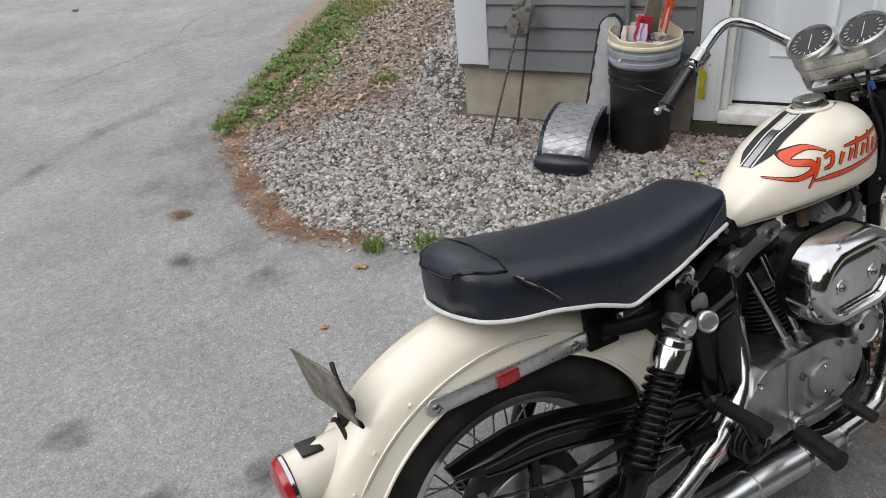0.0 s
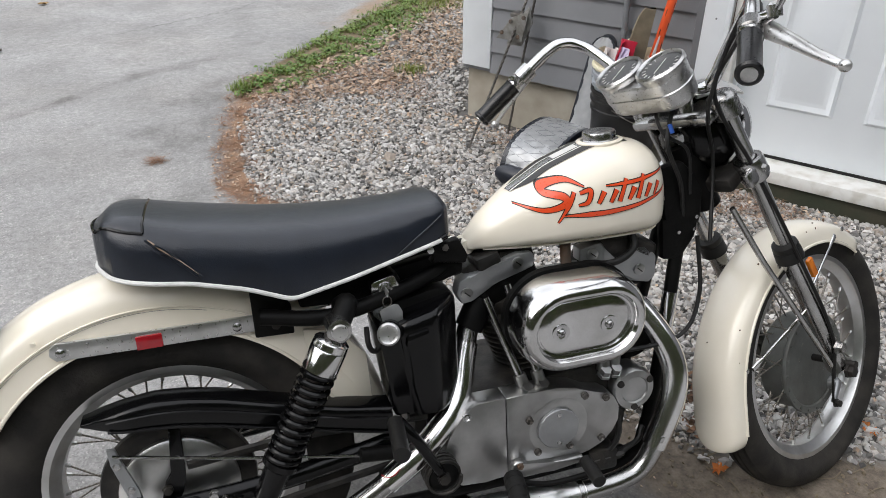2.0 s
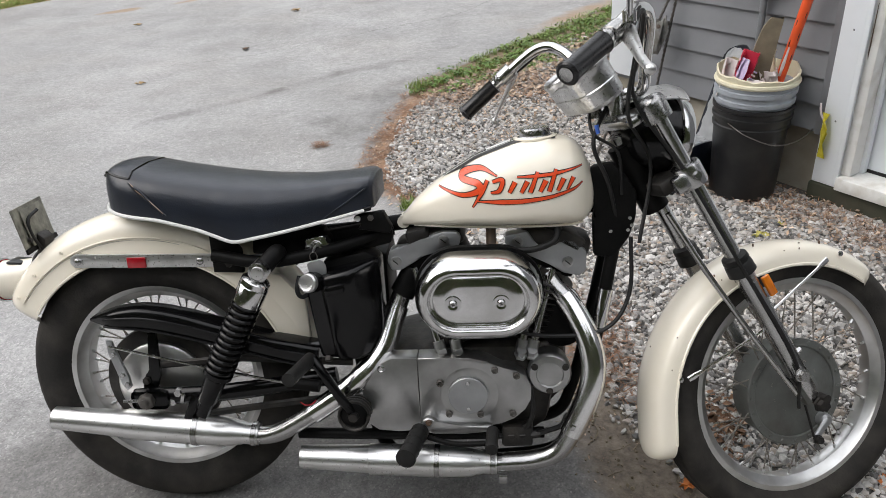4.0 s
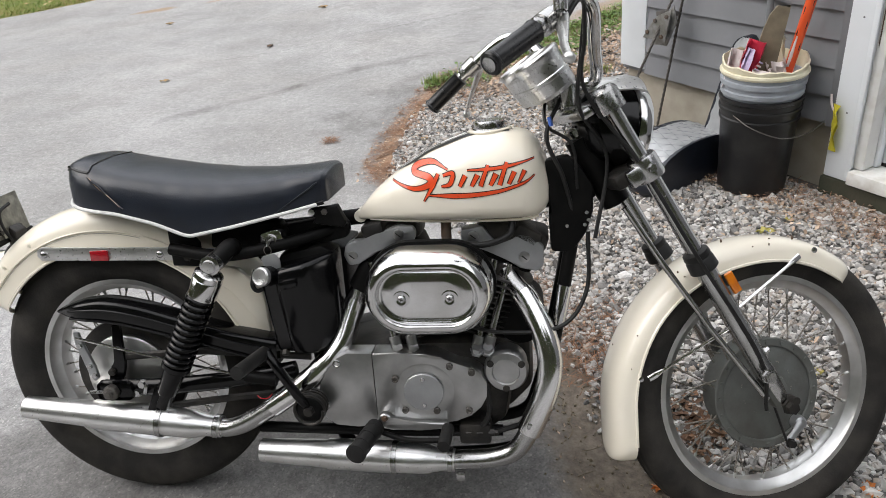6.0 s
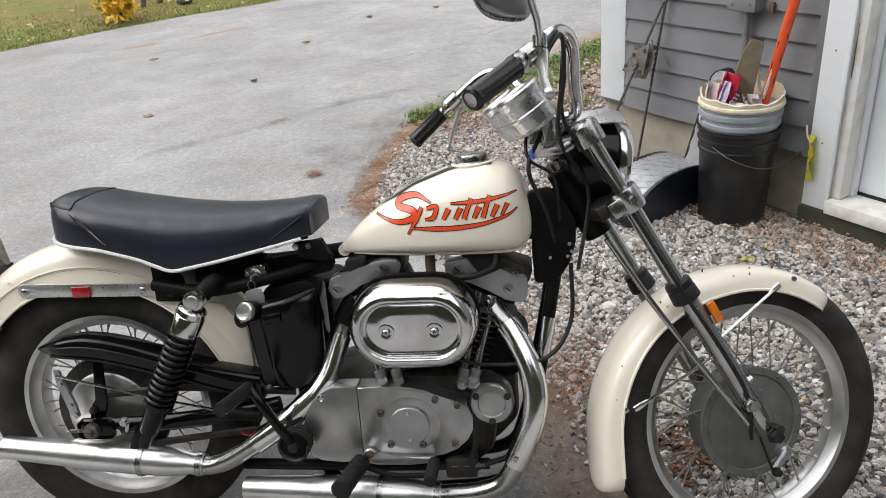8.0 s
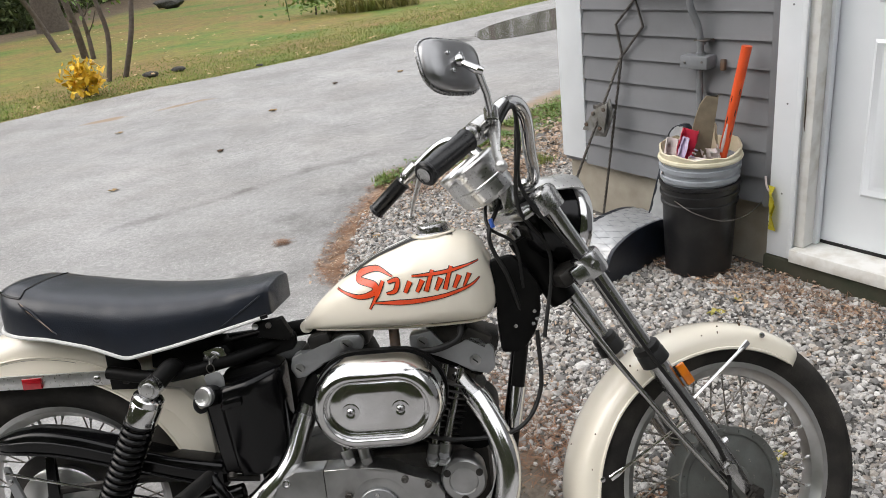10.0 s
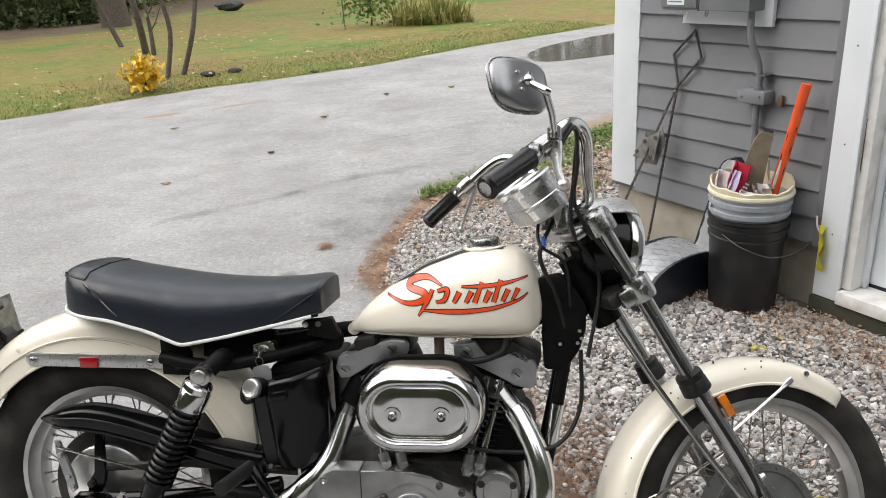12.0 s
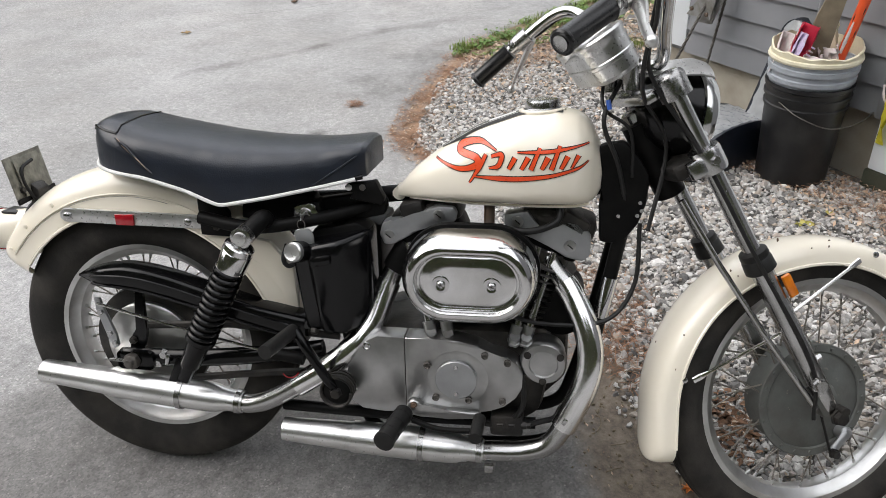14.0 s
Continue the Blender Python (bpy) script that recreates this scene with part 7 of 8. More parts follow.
gauge = fpart("gauge_housing", loft(B(), [oval(h, r) for h, r in ((-0.030, 0.034), (-0.029, 0.040), (-0.024, 0.0425), (0.000, 0.0445), (0.002, 0.0475), (0.008, 0.0478), (0.010, 0.046), (0.032, 0.047), (0.036, 0.044))]), M["brushed"], bike, "round-ended chrome gauge housing")
for y in (-0.052, 0.052):
    g0 = Vector((1.022, y, 0.960))
    fpart("gauge", lathe(B(), [(-0.03, 0.0), (-0.03, 0.036), (-0.022, 0.044), (0.030, 0.047), (0.040, 0.047), (0.044, 0.050), (0.050, 0.050), (0.054, 0.046), (0.050, 0.0425), (0.046, 0.042), (0.046, 0.0)], g0, GD, 44), M["brushed"], gauge, "round chrome gauge")
    face = fpart("dial", lathe(B(), [(0.0465, 0.0), (0.0465, 0.0415), (0.0475, 0.0415), (0.0475, 0)], g0, GD, 36), M["dial"], gauge, "black dial with pale marks")
    bm = B()
    side = Vector((0, 1, 0))
    upv = GD.cross(side)
    for k in range(14):
        a = radians(-40 + k * 20)
        d = math.cos(a) * side + math.sin(a) * upv
        tan = -math.sin(a) * side + math.cos(a) * upv
        m = Matrix((( *tan, 0), (*d, 0), (*GD, 0), (0, 0, 0, 1))).transposed()
        m.translation = g0 + GD * 0.0482 + d * 0.033
        box(bm, (0.0014, 0.007, 0.0008), m)
    for sgn in (1,):
        m = Matrix((( *side, 0), (*upv, 0), (*GD, 0), (0, 0, 0, 1))).transposed()
        m.translation = g0 + GD * 0.0484
        box(bm, (0.0014, 0.045, 0.0008), m)
    fpart("dial_marks", bm, M["white_deco"], gauge)

# mirror on a bent stem
ms = Vector((0.958, -0.311, 1.050))
mirror_c = Vector((0.893, -0.330, 1.128))
back = Vector((0.42, -0.86, 0.16)).normalized()
knee = Vector((0.922, -0.377, 1.110))
stem = fpart("mirror_stem", tube(B(), [ms, ms.lerp(knee, 0.5) + Vector((0.003, 0, 0)), knee], 0.0058, 12), M["chrome"], bike, "chrome mirror stem with a clamp")
fpart("stem_clamp", tube(B(), [knee + Vector((0.008, 0, -0.003)), knee + Vector((0.003, 0, -0.001)), mirror_c + back * 0.022], [0.0062, 0.0075, 0.005], 12), M["chrome"], stem)
fpart("stem_foot", tube(B(), [ms, Vector((0.966, -0.285, 1.046)), Vector((0.970, -0.262, 1.040))], [0.010, 0.012, 0.013], 10), M["chrome"], stem)
fpart("stem_base", lathe(B(), [(-0.006, 0.012), (0.012, 0.012), (0.016, 0.008), (0.016, 0)], ms, (0, 0, 1), 18), M["dull_chrome"], stem)
across = Vector((0, 0, 1)).cross(back).normalized()
upm = back.cross(across)
rings = []
for dep, k in ((-0.006, 0.93), (-0.004, 1.0), (0.004, 1.0), (0.010, 0.95), (0.015, 0.78), (0.018, 0.45), (0.019, 0.1)):
    ring = []
    for a in np.linspace(0, 2 * math.pi, 41)[:-1]:
        c_, s_ = math.cos(a), math.sin(a)
        w_ = 0.060 * (1 + 0.10 * s_)
        ring.append(mirror_c + back * dep + across * (k * w_ * math.copysign(abs(c_) ** 0.62, c_)) + upm * (k * 0.044 * math.copysign(abs(s_) ** 0.62, s_)))
    rings.append(ring)
mirror = fpart("mirror", loft(B(), rings), M["mirror"], bike, "rounded chrome-backed mirror")
fpart("mirror_rim", tube(B(), [mirror_c + back * 0.0 + across * (1.02 * 0.060 * (1 + 0.10 * math.sin(a)) * math.copysign(abs(math.cos(a)) ** 0.62, math.cos(a))) + upm * (1.02 * 0.044 * math.copysign(abs(math.sin(a)) ** 0.62, math.sin(a))) for a in np.linspace(0, 2 * math.pi, 61)], 0.0035, 8), M["aged"], mirror, "dull rim")
for du, dv_ in ((-0.016, 0.014), (0.010, 0.014), (-0.012, -0.014)):
    fpart("mirror_bolt", lathe(B(), [(0, 0.0042), (0.004, 0.0036), (0.005, 0)], mirror_c + back * 0.0175 + across * du + upm * dv_, back, 10), M["chrome"], mirror)
bm = B()
bmesh.ops.create_uvsphere(bm, u_segments=16, v_segments=10, radius=0.010, matrix=Matrix.Translation(mirror_c + back * 0.024))
fpart("mirror_ball", bm, M["chrome"], mirror)


# ---- things by the house wall ----
def gz(x, y):
    return float(ground_z(x, y))


BX, BY = 1.868, 1.575
BZ = gz(BX, BY) + 0.004
black_bucket = thing("bucket", "dusty black plastic bucket on the gravel", "bucket", pose(BX, BY, BZ))
part("body", lathe(B(), [(0.008, 0.0), (0.0, 0.125), (0.004, 0.131), (0.20, 0.139), (0.300, 0.143), (0.302, 0.150), (0.312, 0.150), (0.316, 0.1445), (0.340, 0.146), (0.342, 0.154), (0.352, 0.154), (0.355, 0.148), (0.375, 0.149), (0.380, 0.156), (0.392, 0.156), (0.394, 0.148), (0.36, 0.143), (0.02, 0.125), (0.02, 0.0)], (0, 0, 0), (0, 0, 1), 56), M["bucket_black"], black_bucket)
part("handle", tube(B(), spline([(-0.12, -0.09, 0.335), (-0.06, -0.150, 0.30), (0.05, -0.165, 0.262), (0.17, -0.10, 0.26), (0.26, -0.02, 0.30), (0.275, 0.02, 0.345), (0.22, 0.05, 0.43), (0.145, 0.04, 0.45)], 8), 0.0022, 8), M["steel"], black_bucket, "thin wire handle")
grey_bucket = thing("bucket", "grey plastic bucket with torn whitish rim nested in another", "bucket", pose(BX, BY, BZ))
part("body", lathe(B(), [(0.022, 0.0), (0.022, 0.118), (0.36, 0.139), (0.402, 0.144), (0.404, 0.152), (0.420, 0.153), (0.424, 0.147), (0.440, 0.148), (0.443, 0.156), (0.460, 0.157), (0.463, 0.150), (0.478, 0.151), (0.474, 0.142), (0.05, 0.118), (0.05, 0)], (0, 0, 0), (0, 0, 1), 56), M["bucket_grey"], grey_bucket)
rings = []
for k in range(49):
    a = 2 * math.pi * k / 48
    d = Vector((math.cos(a), math.sin(a), 0))
    hgt = 0.526 + 0.008 * math.sin(a * 3 + 0.6) + 0.004 * math.sin(a * 7) + 0.002 * math.sin(a * 17) - 0.024 * math.exp(-((((a - 4.6 + math.pi) % (2 * math.pi)) - math.pi) / 0.7) ** 2)
    rings.append([d * 0.146 + Vector((0, 0, 0.476)), d * 0.158 + Vector((0, 0, 0.478)), d * 0.162 + Vector((0, 0, 0.486)), d * 0.160 + Vector((0, 0, 0.494)), d * 0.153 + Vector((0, 0, 0.497)), d * 0.156 + Vector((0, 0, hgt)), d * 0.150 + Vector((0, 0, hgt + 0.003)), d * 0.146 + Vector((0, 0, 0.50))])
part("torn_rim", loft(B(), rings, cap=False), M["bucket_white"], grey_bucket, "torn yellowed white plastic rim")
for a in (0.1, 2.3):
    part("lug", box(B(), (0.014, 0.03, 0.05), pose(0.157 * math.cos(a), 0.157 * math.sin(a), 0.438, 0, 0, math.degrees(a)), 0.003), M["bucket_grey"], grey_bucket)
part("fill", lathe(B(), [(0.0, 0.0), (0.0, 0.138), (0.02, 0.0)], (0, 0, 0.43), (0, 0, 1), 24), M["bag_pale"], grey_bucket, "crumpled pale contents")
tool = thing("long_handled_tool", "long bright orange handle, scuffed, standing in the bucket", "tool", pose(BX, BY, BZ))
part("handle", rod(B(), (0.055, 0.00, 0.30), (0.150, -0.045, 0.90), 0.017, 20, 0.019), M["orange_tool"], tool)
part("scuff", tube(B(), [(0.055 + 0.095 * t - 0.012, -0.045 * t - 0.012, 0.30 + 0.60 * t) for t in (0.33, 0.4, 0.52)], [0.005, 0.007, 0.003], 8), M["bag_pale"], tool, "scuffed pale patch")
for k in range(9):
    t, a_ = 0.38 + 0.045 * k, 3.6 + 1.7 * math.sin(k * 2.1)
    part("scrape", tube(B(), [(0.055 + 0.095 * u + 0.0172 * math.cos(a_), -0.045 * u + 0.0172 * math.sin(a_), 0.30 + 0.60 * u) for u in (t, t + 0.03, t + 0.05)], [0.0012, 0.0028, 0.0010], 6), M["dark_metal"], tool, "dark scrape")
slat = solo("wooden_slat", loft(B(), [[Vector((x0, 0.0, q)), Vector((x1, -0.012, q + s)), Vector((x1, -0.004, q + s)), Vector((x0, 0.008, q))] for x0, x1, q, s in ((-0.03, 0.062, 0.40, 0.0), (-0.012, 0.073, 0.55, 0.0), (0.012, 0.086, 0.66, 0.0), (0.030, 0.094, 0.715, 0.008), (0.046, 0.096, 0.738, 0.010), (0.056, 0.090, 0.748, -0.004))]), M["brown_wood"], "weathered grey-brown wooden slat standing in the bucket", "slat", at=pose(BX - 0.042, BY - 0.03, BZ - 0.022))
bag = thing("plastic_bag", "crumpled red and pale plastic bag in the bucket", "bag", pose(BX, BY, BZ))


def crumple(w, h, at, tilt, seed, amp=0.008):
    r_ = random.Random(seed)
    bm = B()
    rows_ = []
    for i in range(9):
        rows_.append([bm.verts.new((w * (k / 8 - 0.5), r_.uniform(-amp, amp) + 0.02 * math.sin(k), h * (i / 8 - 0.5))) for k in range(9)])
    for p, q in zip(rows_, rows_[1:]):
        for k in range(8):
            bm.faces.new((p[k], p[k + 1], q[k + 1], q[k]))
    ext = bmesh.ops.extrude_face_region(bm, geom=bm.faces[:])
    for v in ext["geom"]:
        if isinstance(v, bmesh.types.BMVert):
            v.co.y += 0.006
    bm.transform(pose(*at, 0, tilt, 10))
    return bm


part("film", crumple(0.085, 0.17, (-0.058, -0.045, 0.520), 14, 1, 0.010), M["bag_red"], bag, "red printed film")
part("film", crumple(0.026, 0.15, (-0.088, -0.064, 0.508), 18, 4, 0.006), M["bag_lilac"], bag, "pale lilac printed film")
part("film", crumple(0.075, 0.15, (-0.108, -0.02, 0.495), 8, 2, 0.010), M["bag_pale"], bag, "pale film")
for k in range(6):
    part("print_bar", box(B(), (0.020 - 0.002 * (k % 3), 0.003, 0.006), pose(-0.070 + 0.006 * k, -0.082 - 0.001 * k, 0.470 + 0.013 * k, 0, 30, 10), 0.001), M["bag_lilac" if k % 2 else "bag_pale"], bag, "printing as bars")
part("film", crumple(0.08, 0.12, (0.06, 0.06, 0.52), -10, 3), M["bucket_white"], bag)
part("film", crumple(0.08, 0.10, (0.035, -0.05, 0.475), -5, 5, 0.012), M["bag_pale"], bag)
part("film", crumple(0.09, 0.06, (-0.03, -0.09, 0.475), 4, 6, 0.012), M["bag_pale"], bag)
tape = thing("yellow_ribbon", "yellow plastic ribbon with black marks hanging by the door casing", "ribbon")


def ribbon(rows, w):
    return loft(B(), [[wall_at(a, d, q), wall_at(a + w * math.cos(t), d - w * abs(math.sin(t)) - 0.001, q), wall_at(a + w * math.cos(t), d - w * abs(math.sin(t)) - 0.002, q), wall_at(a, d - 0.002, q)] for a, d, q, t in rows])


part("strip", ribbon([(1.178, -0.026, 0.375, 0.2), (1.190, -0.030, 0.345, 1.0), (1.188, -0.034, 0.30, 0.3), (1.194, -0.034, 0.26, 0.8), (1.190, -0.032, 0.195, 0.1)], 0.034), M["yellow"], tape)
part("strip", ribbon([(1.192, -0.036, 0.36, 1.2), (1.198, -0.042, 0.32, 0.4), (1.202, -0.042, 0.27, 1.1), (1.200, -0.040, 0.215, 0.3)], 0.026), M["yellow"], tape)
part("mark", ribbon([(1.193, -0.0365, 0.232, 0.1), (1.196, -0.0365, 0.222, 0.2), (1.193, -0.0365, 0.212, 0.1)], 0.009), M["black_line"], tape, "black printed mark")
part("tie", tube(B(), spline([wall_at(1.165, -0.03, 0.41), wall_at(1.18, -0.04, 0.37), wall_at(1.20, -0.035, 0.34)], 4), 0.004, 6), M["bag_pale"], tape, "pale twisted tie")

# quilted two-level motorcycle seat stood on end
cush = thing("spare_seat", "silver diamond-quilted spare seat with black sides leaning on the wall", "seat")
SIDE_PROF = [(-0.36, 0.050), (-0.345, 0.095), (-0.315, 0.140), (-0.265, 0.168), (-0.20, 0.186), (-0.13, 0.193), (-0.06, 0.193), (0.0, 0.186), (0.05, 0.172)]
CO = Vector((1.69, 1.775, 0))
CD = Vector((0.80, 0.60, 0))
CW = Vector((0.60, -0.80, 0))
cz = gz(1.52, 1.72)
P = spline([(a, 0, q) for a, q in SIDE_PROF], 6)
bm = B()
tops = []
for i, p in enumerate(P):
    d = (P[min(i + 1, len(P) - 1)] - P[max(i - 1, 0)]).normalized()
    nrm = Vector((-d.z, 0, d.x))
    row = []
    for k in range(17):
        t = k / 16 * 2 - 1
        w_ = 0.115 if p.z < 0.26 else 0.085
        puff = 0.006 * abs(math.sin((i * 0.42 + k * 0.785))) * abs(math.sin((i * 0.42 - k * 0.785))) - 0.012 * abs(t) ** 6
        q = p + nrm * puff
        row.append(bm.verts.new(CO + CD * q.x + CW * (t * w_ + 0.075 * float(ease((p.z - 0.2) / 0.12))) + Vector((0, 0, cz + q.z))))
    tops.append(row)
for a, b in zip(tops, tops[1:]):
    for k in range(16):
        bm.faces.new((a[k], a[k + 1], b[k + 1], b[k]))
part("quilted_cover", bm, M["silver_vinyl"], cush, "silver diamond-quilted vinyl")
bm = B()
for i0 in range(0, len(P) - 8, 4):
    for sgn in (-1, 1):
        pts = []
        for j in range(9):
            p = P[min(i0 + j, len(P) - 1)]
            t = sgn * (j / 8 * 2 - 1) * 0.98
            w_ = 0.115 if p.z < 0.26 else 0.085
            pts.append(CO + CD * (p.x - 0.002) + CW * (t * w_ + 0.075 * float(ease((p.z - 0.2) / 0.12))) + Vector((0, 0, cz + p.z + 0.003)))
        tube(bm, pts, 0.0007, 5)
part("stitching", bm, M["grey_pvc"], cush)
for sd in (-1, 1):
    bm = B()
    poly = [(q.x, q.z) for q in P]
    inner = [(0.06, 0.160), (0.05, 0.05), (0.0, 0.0), (-0.16, 0.0), (-0.30, 0.0), (-0.36, 0.0)]
    ring = poly + inner
    a = [bm.verts.new(CO + CD * x + CW * (sd * (0.117 if q < 0.26 else 0.087) + 0.075 * float(ease((q - 0.2) / 0.12))) + Vector((0, 0, cz + q))) for x, q in ring]
    b = [bm.verts.new(CO + CD * x + CW * (sd * (0.095 if q < 0.26 else 0.065) + 0.075 * float(ease((q - 0.2) / 0.12))) + Vector((0, 0, cz + q - 0.004))) for x, q in ring]
    for k in range(len(ring)):
        j = (k + 1) % len(ring)
        bm.faces.new((a[k], a[j], b[j], b[k]))
    bmesh.ops.triangulate(bm, faces=[bm.faces.new(a), bm.faces.new(b[::-1])])
    part("side_panel", bm, M["leather"], cush, "black vinyl side")
part("nose", tube(B(), [CO + CD * -0.365 + CW * t + Vector((0, 0, cz + 0.045)) for t in (-0.12, -0.08, 0.08, 0.12)], [0.025, 0.045, 0.045, 0.025], 14), M["leather"], cush, "black rolled seat nose")

def back_row(t, grow=0.0):
    """The tall narrow back: its outline at a share of its height, tapering to a round top."""
    w_ = (0.062 - 0.016 * t) * (1 - max(0, (t - 0.86) / 0.14) ** 2.2) ** 0.5 + grow
    return CO + CD * (0.015 + 0.112 * t) + CW * (0.082 + 0.020 * t) + Vector((0, 0, cz + 0.15 + 0.415 * t)), max(w_, 0.004)


bm = B()
rows_ = []
for i in range(31):
    c_, w_ = back_row(min(i / 30, 0.995))
    rows_.append([bm.verts.new(c_ - CD * (0.024 + 0.005 * abs(math.sin(i * 0.63 + k * 0.9)) * abs(math.sin(i * 0.63 - k * 0.9)) - 0.012 * abs(k / 5 - 1) ** 4) + CW * (w_ * (k / 5 - 1))) for k in range(11)])
for a, b in zip(rows_, rows_[1:]):
    for k in range(10):
        bm.faces.new((a[k], a[k + 1], b[k + 1], b[k]))
part("back_cover", bm, M["silver_vinyl"], cush, "silver quilted vinyl on the tall back")
rings = []
for i in range(31):
    c_, w_ = back_row(min(i / 30, 0.998), 0.008)
    rings.append([c_ + CD * d_ + CW * (w_ * e_) for d_, e_ in ((-0.016, -1), (-0.010, -1.0), (0.020, -0.9), (0.028, -0.6), (0.028, 0.6), (0.020, 0.9), (-0.010, 1.0), (-0.016, 1))])
part("back_shell", loft(B(), rings), M["leather"], cush, "black vinyl back shell")

# twisted steel stakes leaning on the siding
stakes = thing("steel_stakes", "twisted steel tie-out stakes leaning on the siding", "stake")


def twisted(a, b, r, turns):
    a, b = Vector(a), Vector(b)
    ax = (b - a).normalized()
    s = ax.orthogonal().normalized()
    u = ax.cross(s)
    n_ = int(turns * 8)
    rows_ = []
    for i in range(n_ + 1):
        t = i / n_
        rows_.append([a.lerp(b, t) + r * (math.cos(th + k * math.pi / 2) * s + math.sin(th + k * math.pi / 2) * u) for k in range(4) for th in (2 * math.pi * turns * t / 2,)])
    return loft(B(), rows_)


part("stake", twisted(wall_at(0.438, -0.022, 0.84), wall_at(0.285, -0.345, 0.02), 0.0065, 18), M["steel"], stakes)
part("stake", twisted(wall_at(0.444, -0.03, 0.84), wall_at(0.345, -0.085, 0.02), 0.0065, 18), M["steel"], stakes)
part("loop", tube(B(), [wall_at(*p) for p in ((0.438, -0.022, 0.835), (0.403, -0.02, 0.962), (0.512, -0.018, 1.070), (0.556, -0.02, 0.958), (0.446, -0.025, 0.835))], 0.0062, 8), M["steel"], stakes, "bent diamond loop")
part("plate", wall_prism(B(), [(0.285, 0.50), (0.42, 0.50), (0.45, 0.645), (0.36, 0.60)], -0.135, -0.128, 0.002), M["wing_plate"], stakes, "grey weathered plate")
part("plate", wall_prism(B(), [(0.325, 0.47), (0.405, 0.475), (0.455, 0.585), (0.435, 0.655), (0.385, 0.60)], -0.108, -0.100, 0.002), M["wing_plate"], stakes, "grey weathered plate")
for s_, z_ in ((0.315, 0.53), (0.36, 0.585), (0.40, 0.52), (0.425, 0.61)):
    part("plate_bolt", lathe(B(), [(0, 0.010), (0.008, 0.010), (0.010, 0.006), (0.010, 0)], wall_at(s_, -0.132, z_), -INTO, 6), M["rust"], stakes)
part("clip", wall_prism(B(), rect(0.345, 0.425, 0.60, 0.62), -0.12, -0.06, 0.004), M["steel"], stakes)

# fallen leaves
def leaf(x, y, size, mt, label, turn=0.0, lift=0.0):
    bm = B()
    outline = [(1.0, 0.0), (0.55, 0.18), (0.62, 0.45), (0.2, 0.3), (0.0, 0.62), (-0.25, 0.3), (-0.6, 0.4), (-0.5, 0.1), (-0.85, 0.0), (-0.5, -0.1), (-0.6, -0.4), (-0.25, -0.3), (0.0, -0.62), (0.2, -0.3), (0.62, -0.45), (0.55, -0.18)]
    c_ = bm.verts.new((0, 0, 0.10 * size))
    vs = [bm.verts.new((a * size, b * size, size * (0.05 + 0.28 * abs(math.sin(3 * a + 2 * b))))) for a, b in outline]
    for k in range(len(vs)):
        bm.faces.new((c_, vs[k], vs[(k + 1) % len(vs)]))
    ob = solo("fallen_leaf", bm, M[mt], label, "leaf", group="fallen leaves", at=pose(x, y, gz(x, y) + 0.002 + lift, 0, 0, turn))
    return ob


for x, y, s, mt, lb, tn in ((1.285, -0.03, 0.034, "leaf_orange", "curled orange leaf on bare soil", 20), (0.41, 2.26, 0.035, "leaf_tan", "dry brown curled leaf on gravel", 70), (1.82, 1.16, 0.045, "leaf_yellow", "yellow-green leaf lying on gravel", 10),
                            (1.78, 0.98, 0.022, "leaf_yellow", "small yellow leaf on gravel", 60), (1.93, 1.25, 0.026, "leaf_yellow", "yellow leaf on gravel near the bucket", 130), (2.05, 1.2, 0.026, "leaf_tan", "tan leaf on gravel near the door", 200),
                            (1.759, -0.03, 0.036, "leaf_orange", "russet leaf on gravel by the front wheel", 80), (1.765, 0.39, 0.036, "leaf_yellow", "yellow leaf on gravel behind the front wheel", 40), (-1.66, 3.64, 0.045, "leaf_tan", "orange-tan leaf on the asphalt", 15),
                            (-1.02, 5.77, 0.06, "leaf_tan", "pale leaf on the asphalt", 50), (-1.13, 4.46, 0.05, "rust", "dark brown leaf on the asphalt", 90), (0.089, 1.158, 0.020, "leaf_orange", "small russet leaf on the asphalt", 10), (0.35, 1.42, 0.034, "leaf_tan", "dry tan leaf at the gravel edge", 150),
                            (-2.5, 5.6, 0.05, "leaf_tan", "pale leaf on the asphalt", 33), (0.1, 7.2, 0.06, "leaf_tan", "pale leaf on the asphalt", 75), (-0.6, 6.9, 0.06, "rust", "dark leaf on the asphalt", 120)):
    leaf(x, y, s, mt, lb, tn)
# twigs on the bare soil and under the front wheel
trng = random.Random(21)
bm = B()
for x, y in scatter([(1.0, 0.3), (1.05, -0.05), (1.3, -0.3), (1.65, -0.2), (1.6, 0.35), (1.3, 0.55)], 46, np.random.default_rng(8)):
    a_, ln = trng.uniform(0, 6.3), trng.uniform(0.03, 0.11)
    h = gz(x, y) + 0.004
    d = Vector((math.cos(a_), math.sin(a_), 0)) * ln
    n_ = Vector((-d.y, d.x, 0)) * trng.uniform(-0.2, 0.2)
    tube(bm, spline([Vector((x, y, h)), Vector((x, y, h + 0.004)) + d * 0.5 + n_, Vector((x, y, h + trng.uniform(0, 0.012))) + d], 3), [trng.uniform(0.0012, 0.0026), 0.0008], 5)
tagged(new("twigs", finish(bm, "twigs", M["brown_wood"])), "thin dry twigs lying on bare soil", "twigs", kind="stuff")
lrng = np.random.default_rng(11)
q = np.concatenate([along(LAWN[2:8], 38, 0.35, lrng), along(LAWN[2:8], 190, 12, lrng)])
bm = B()
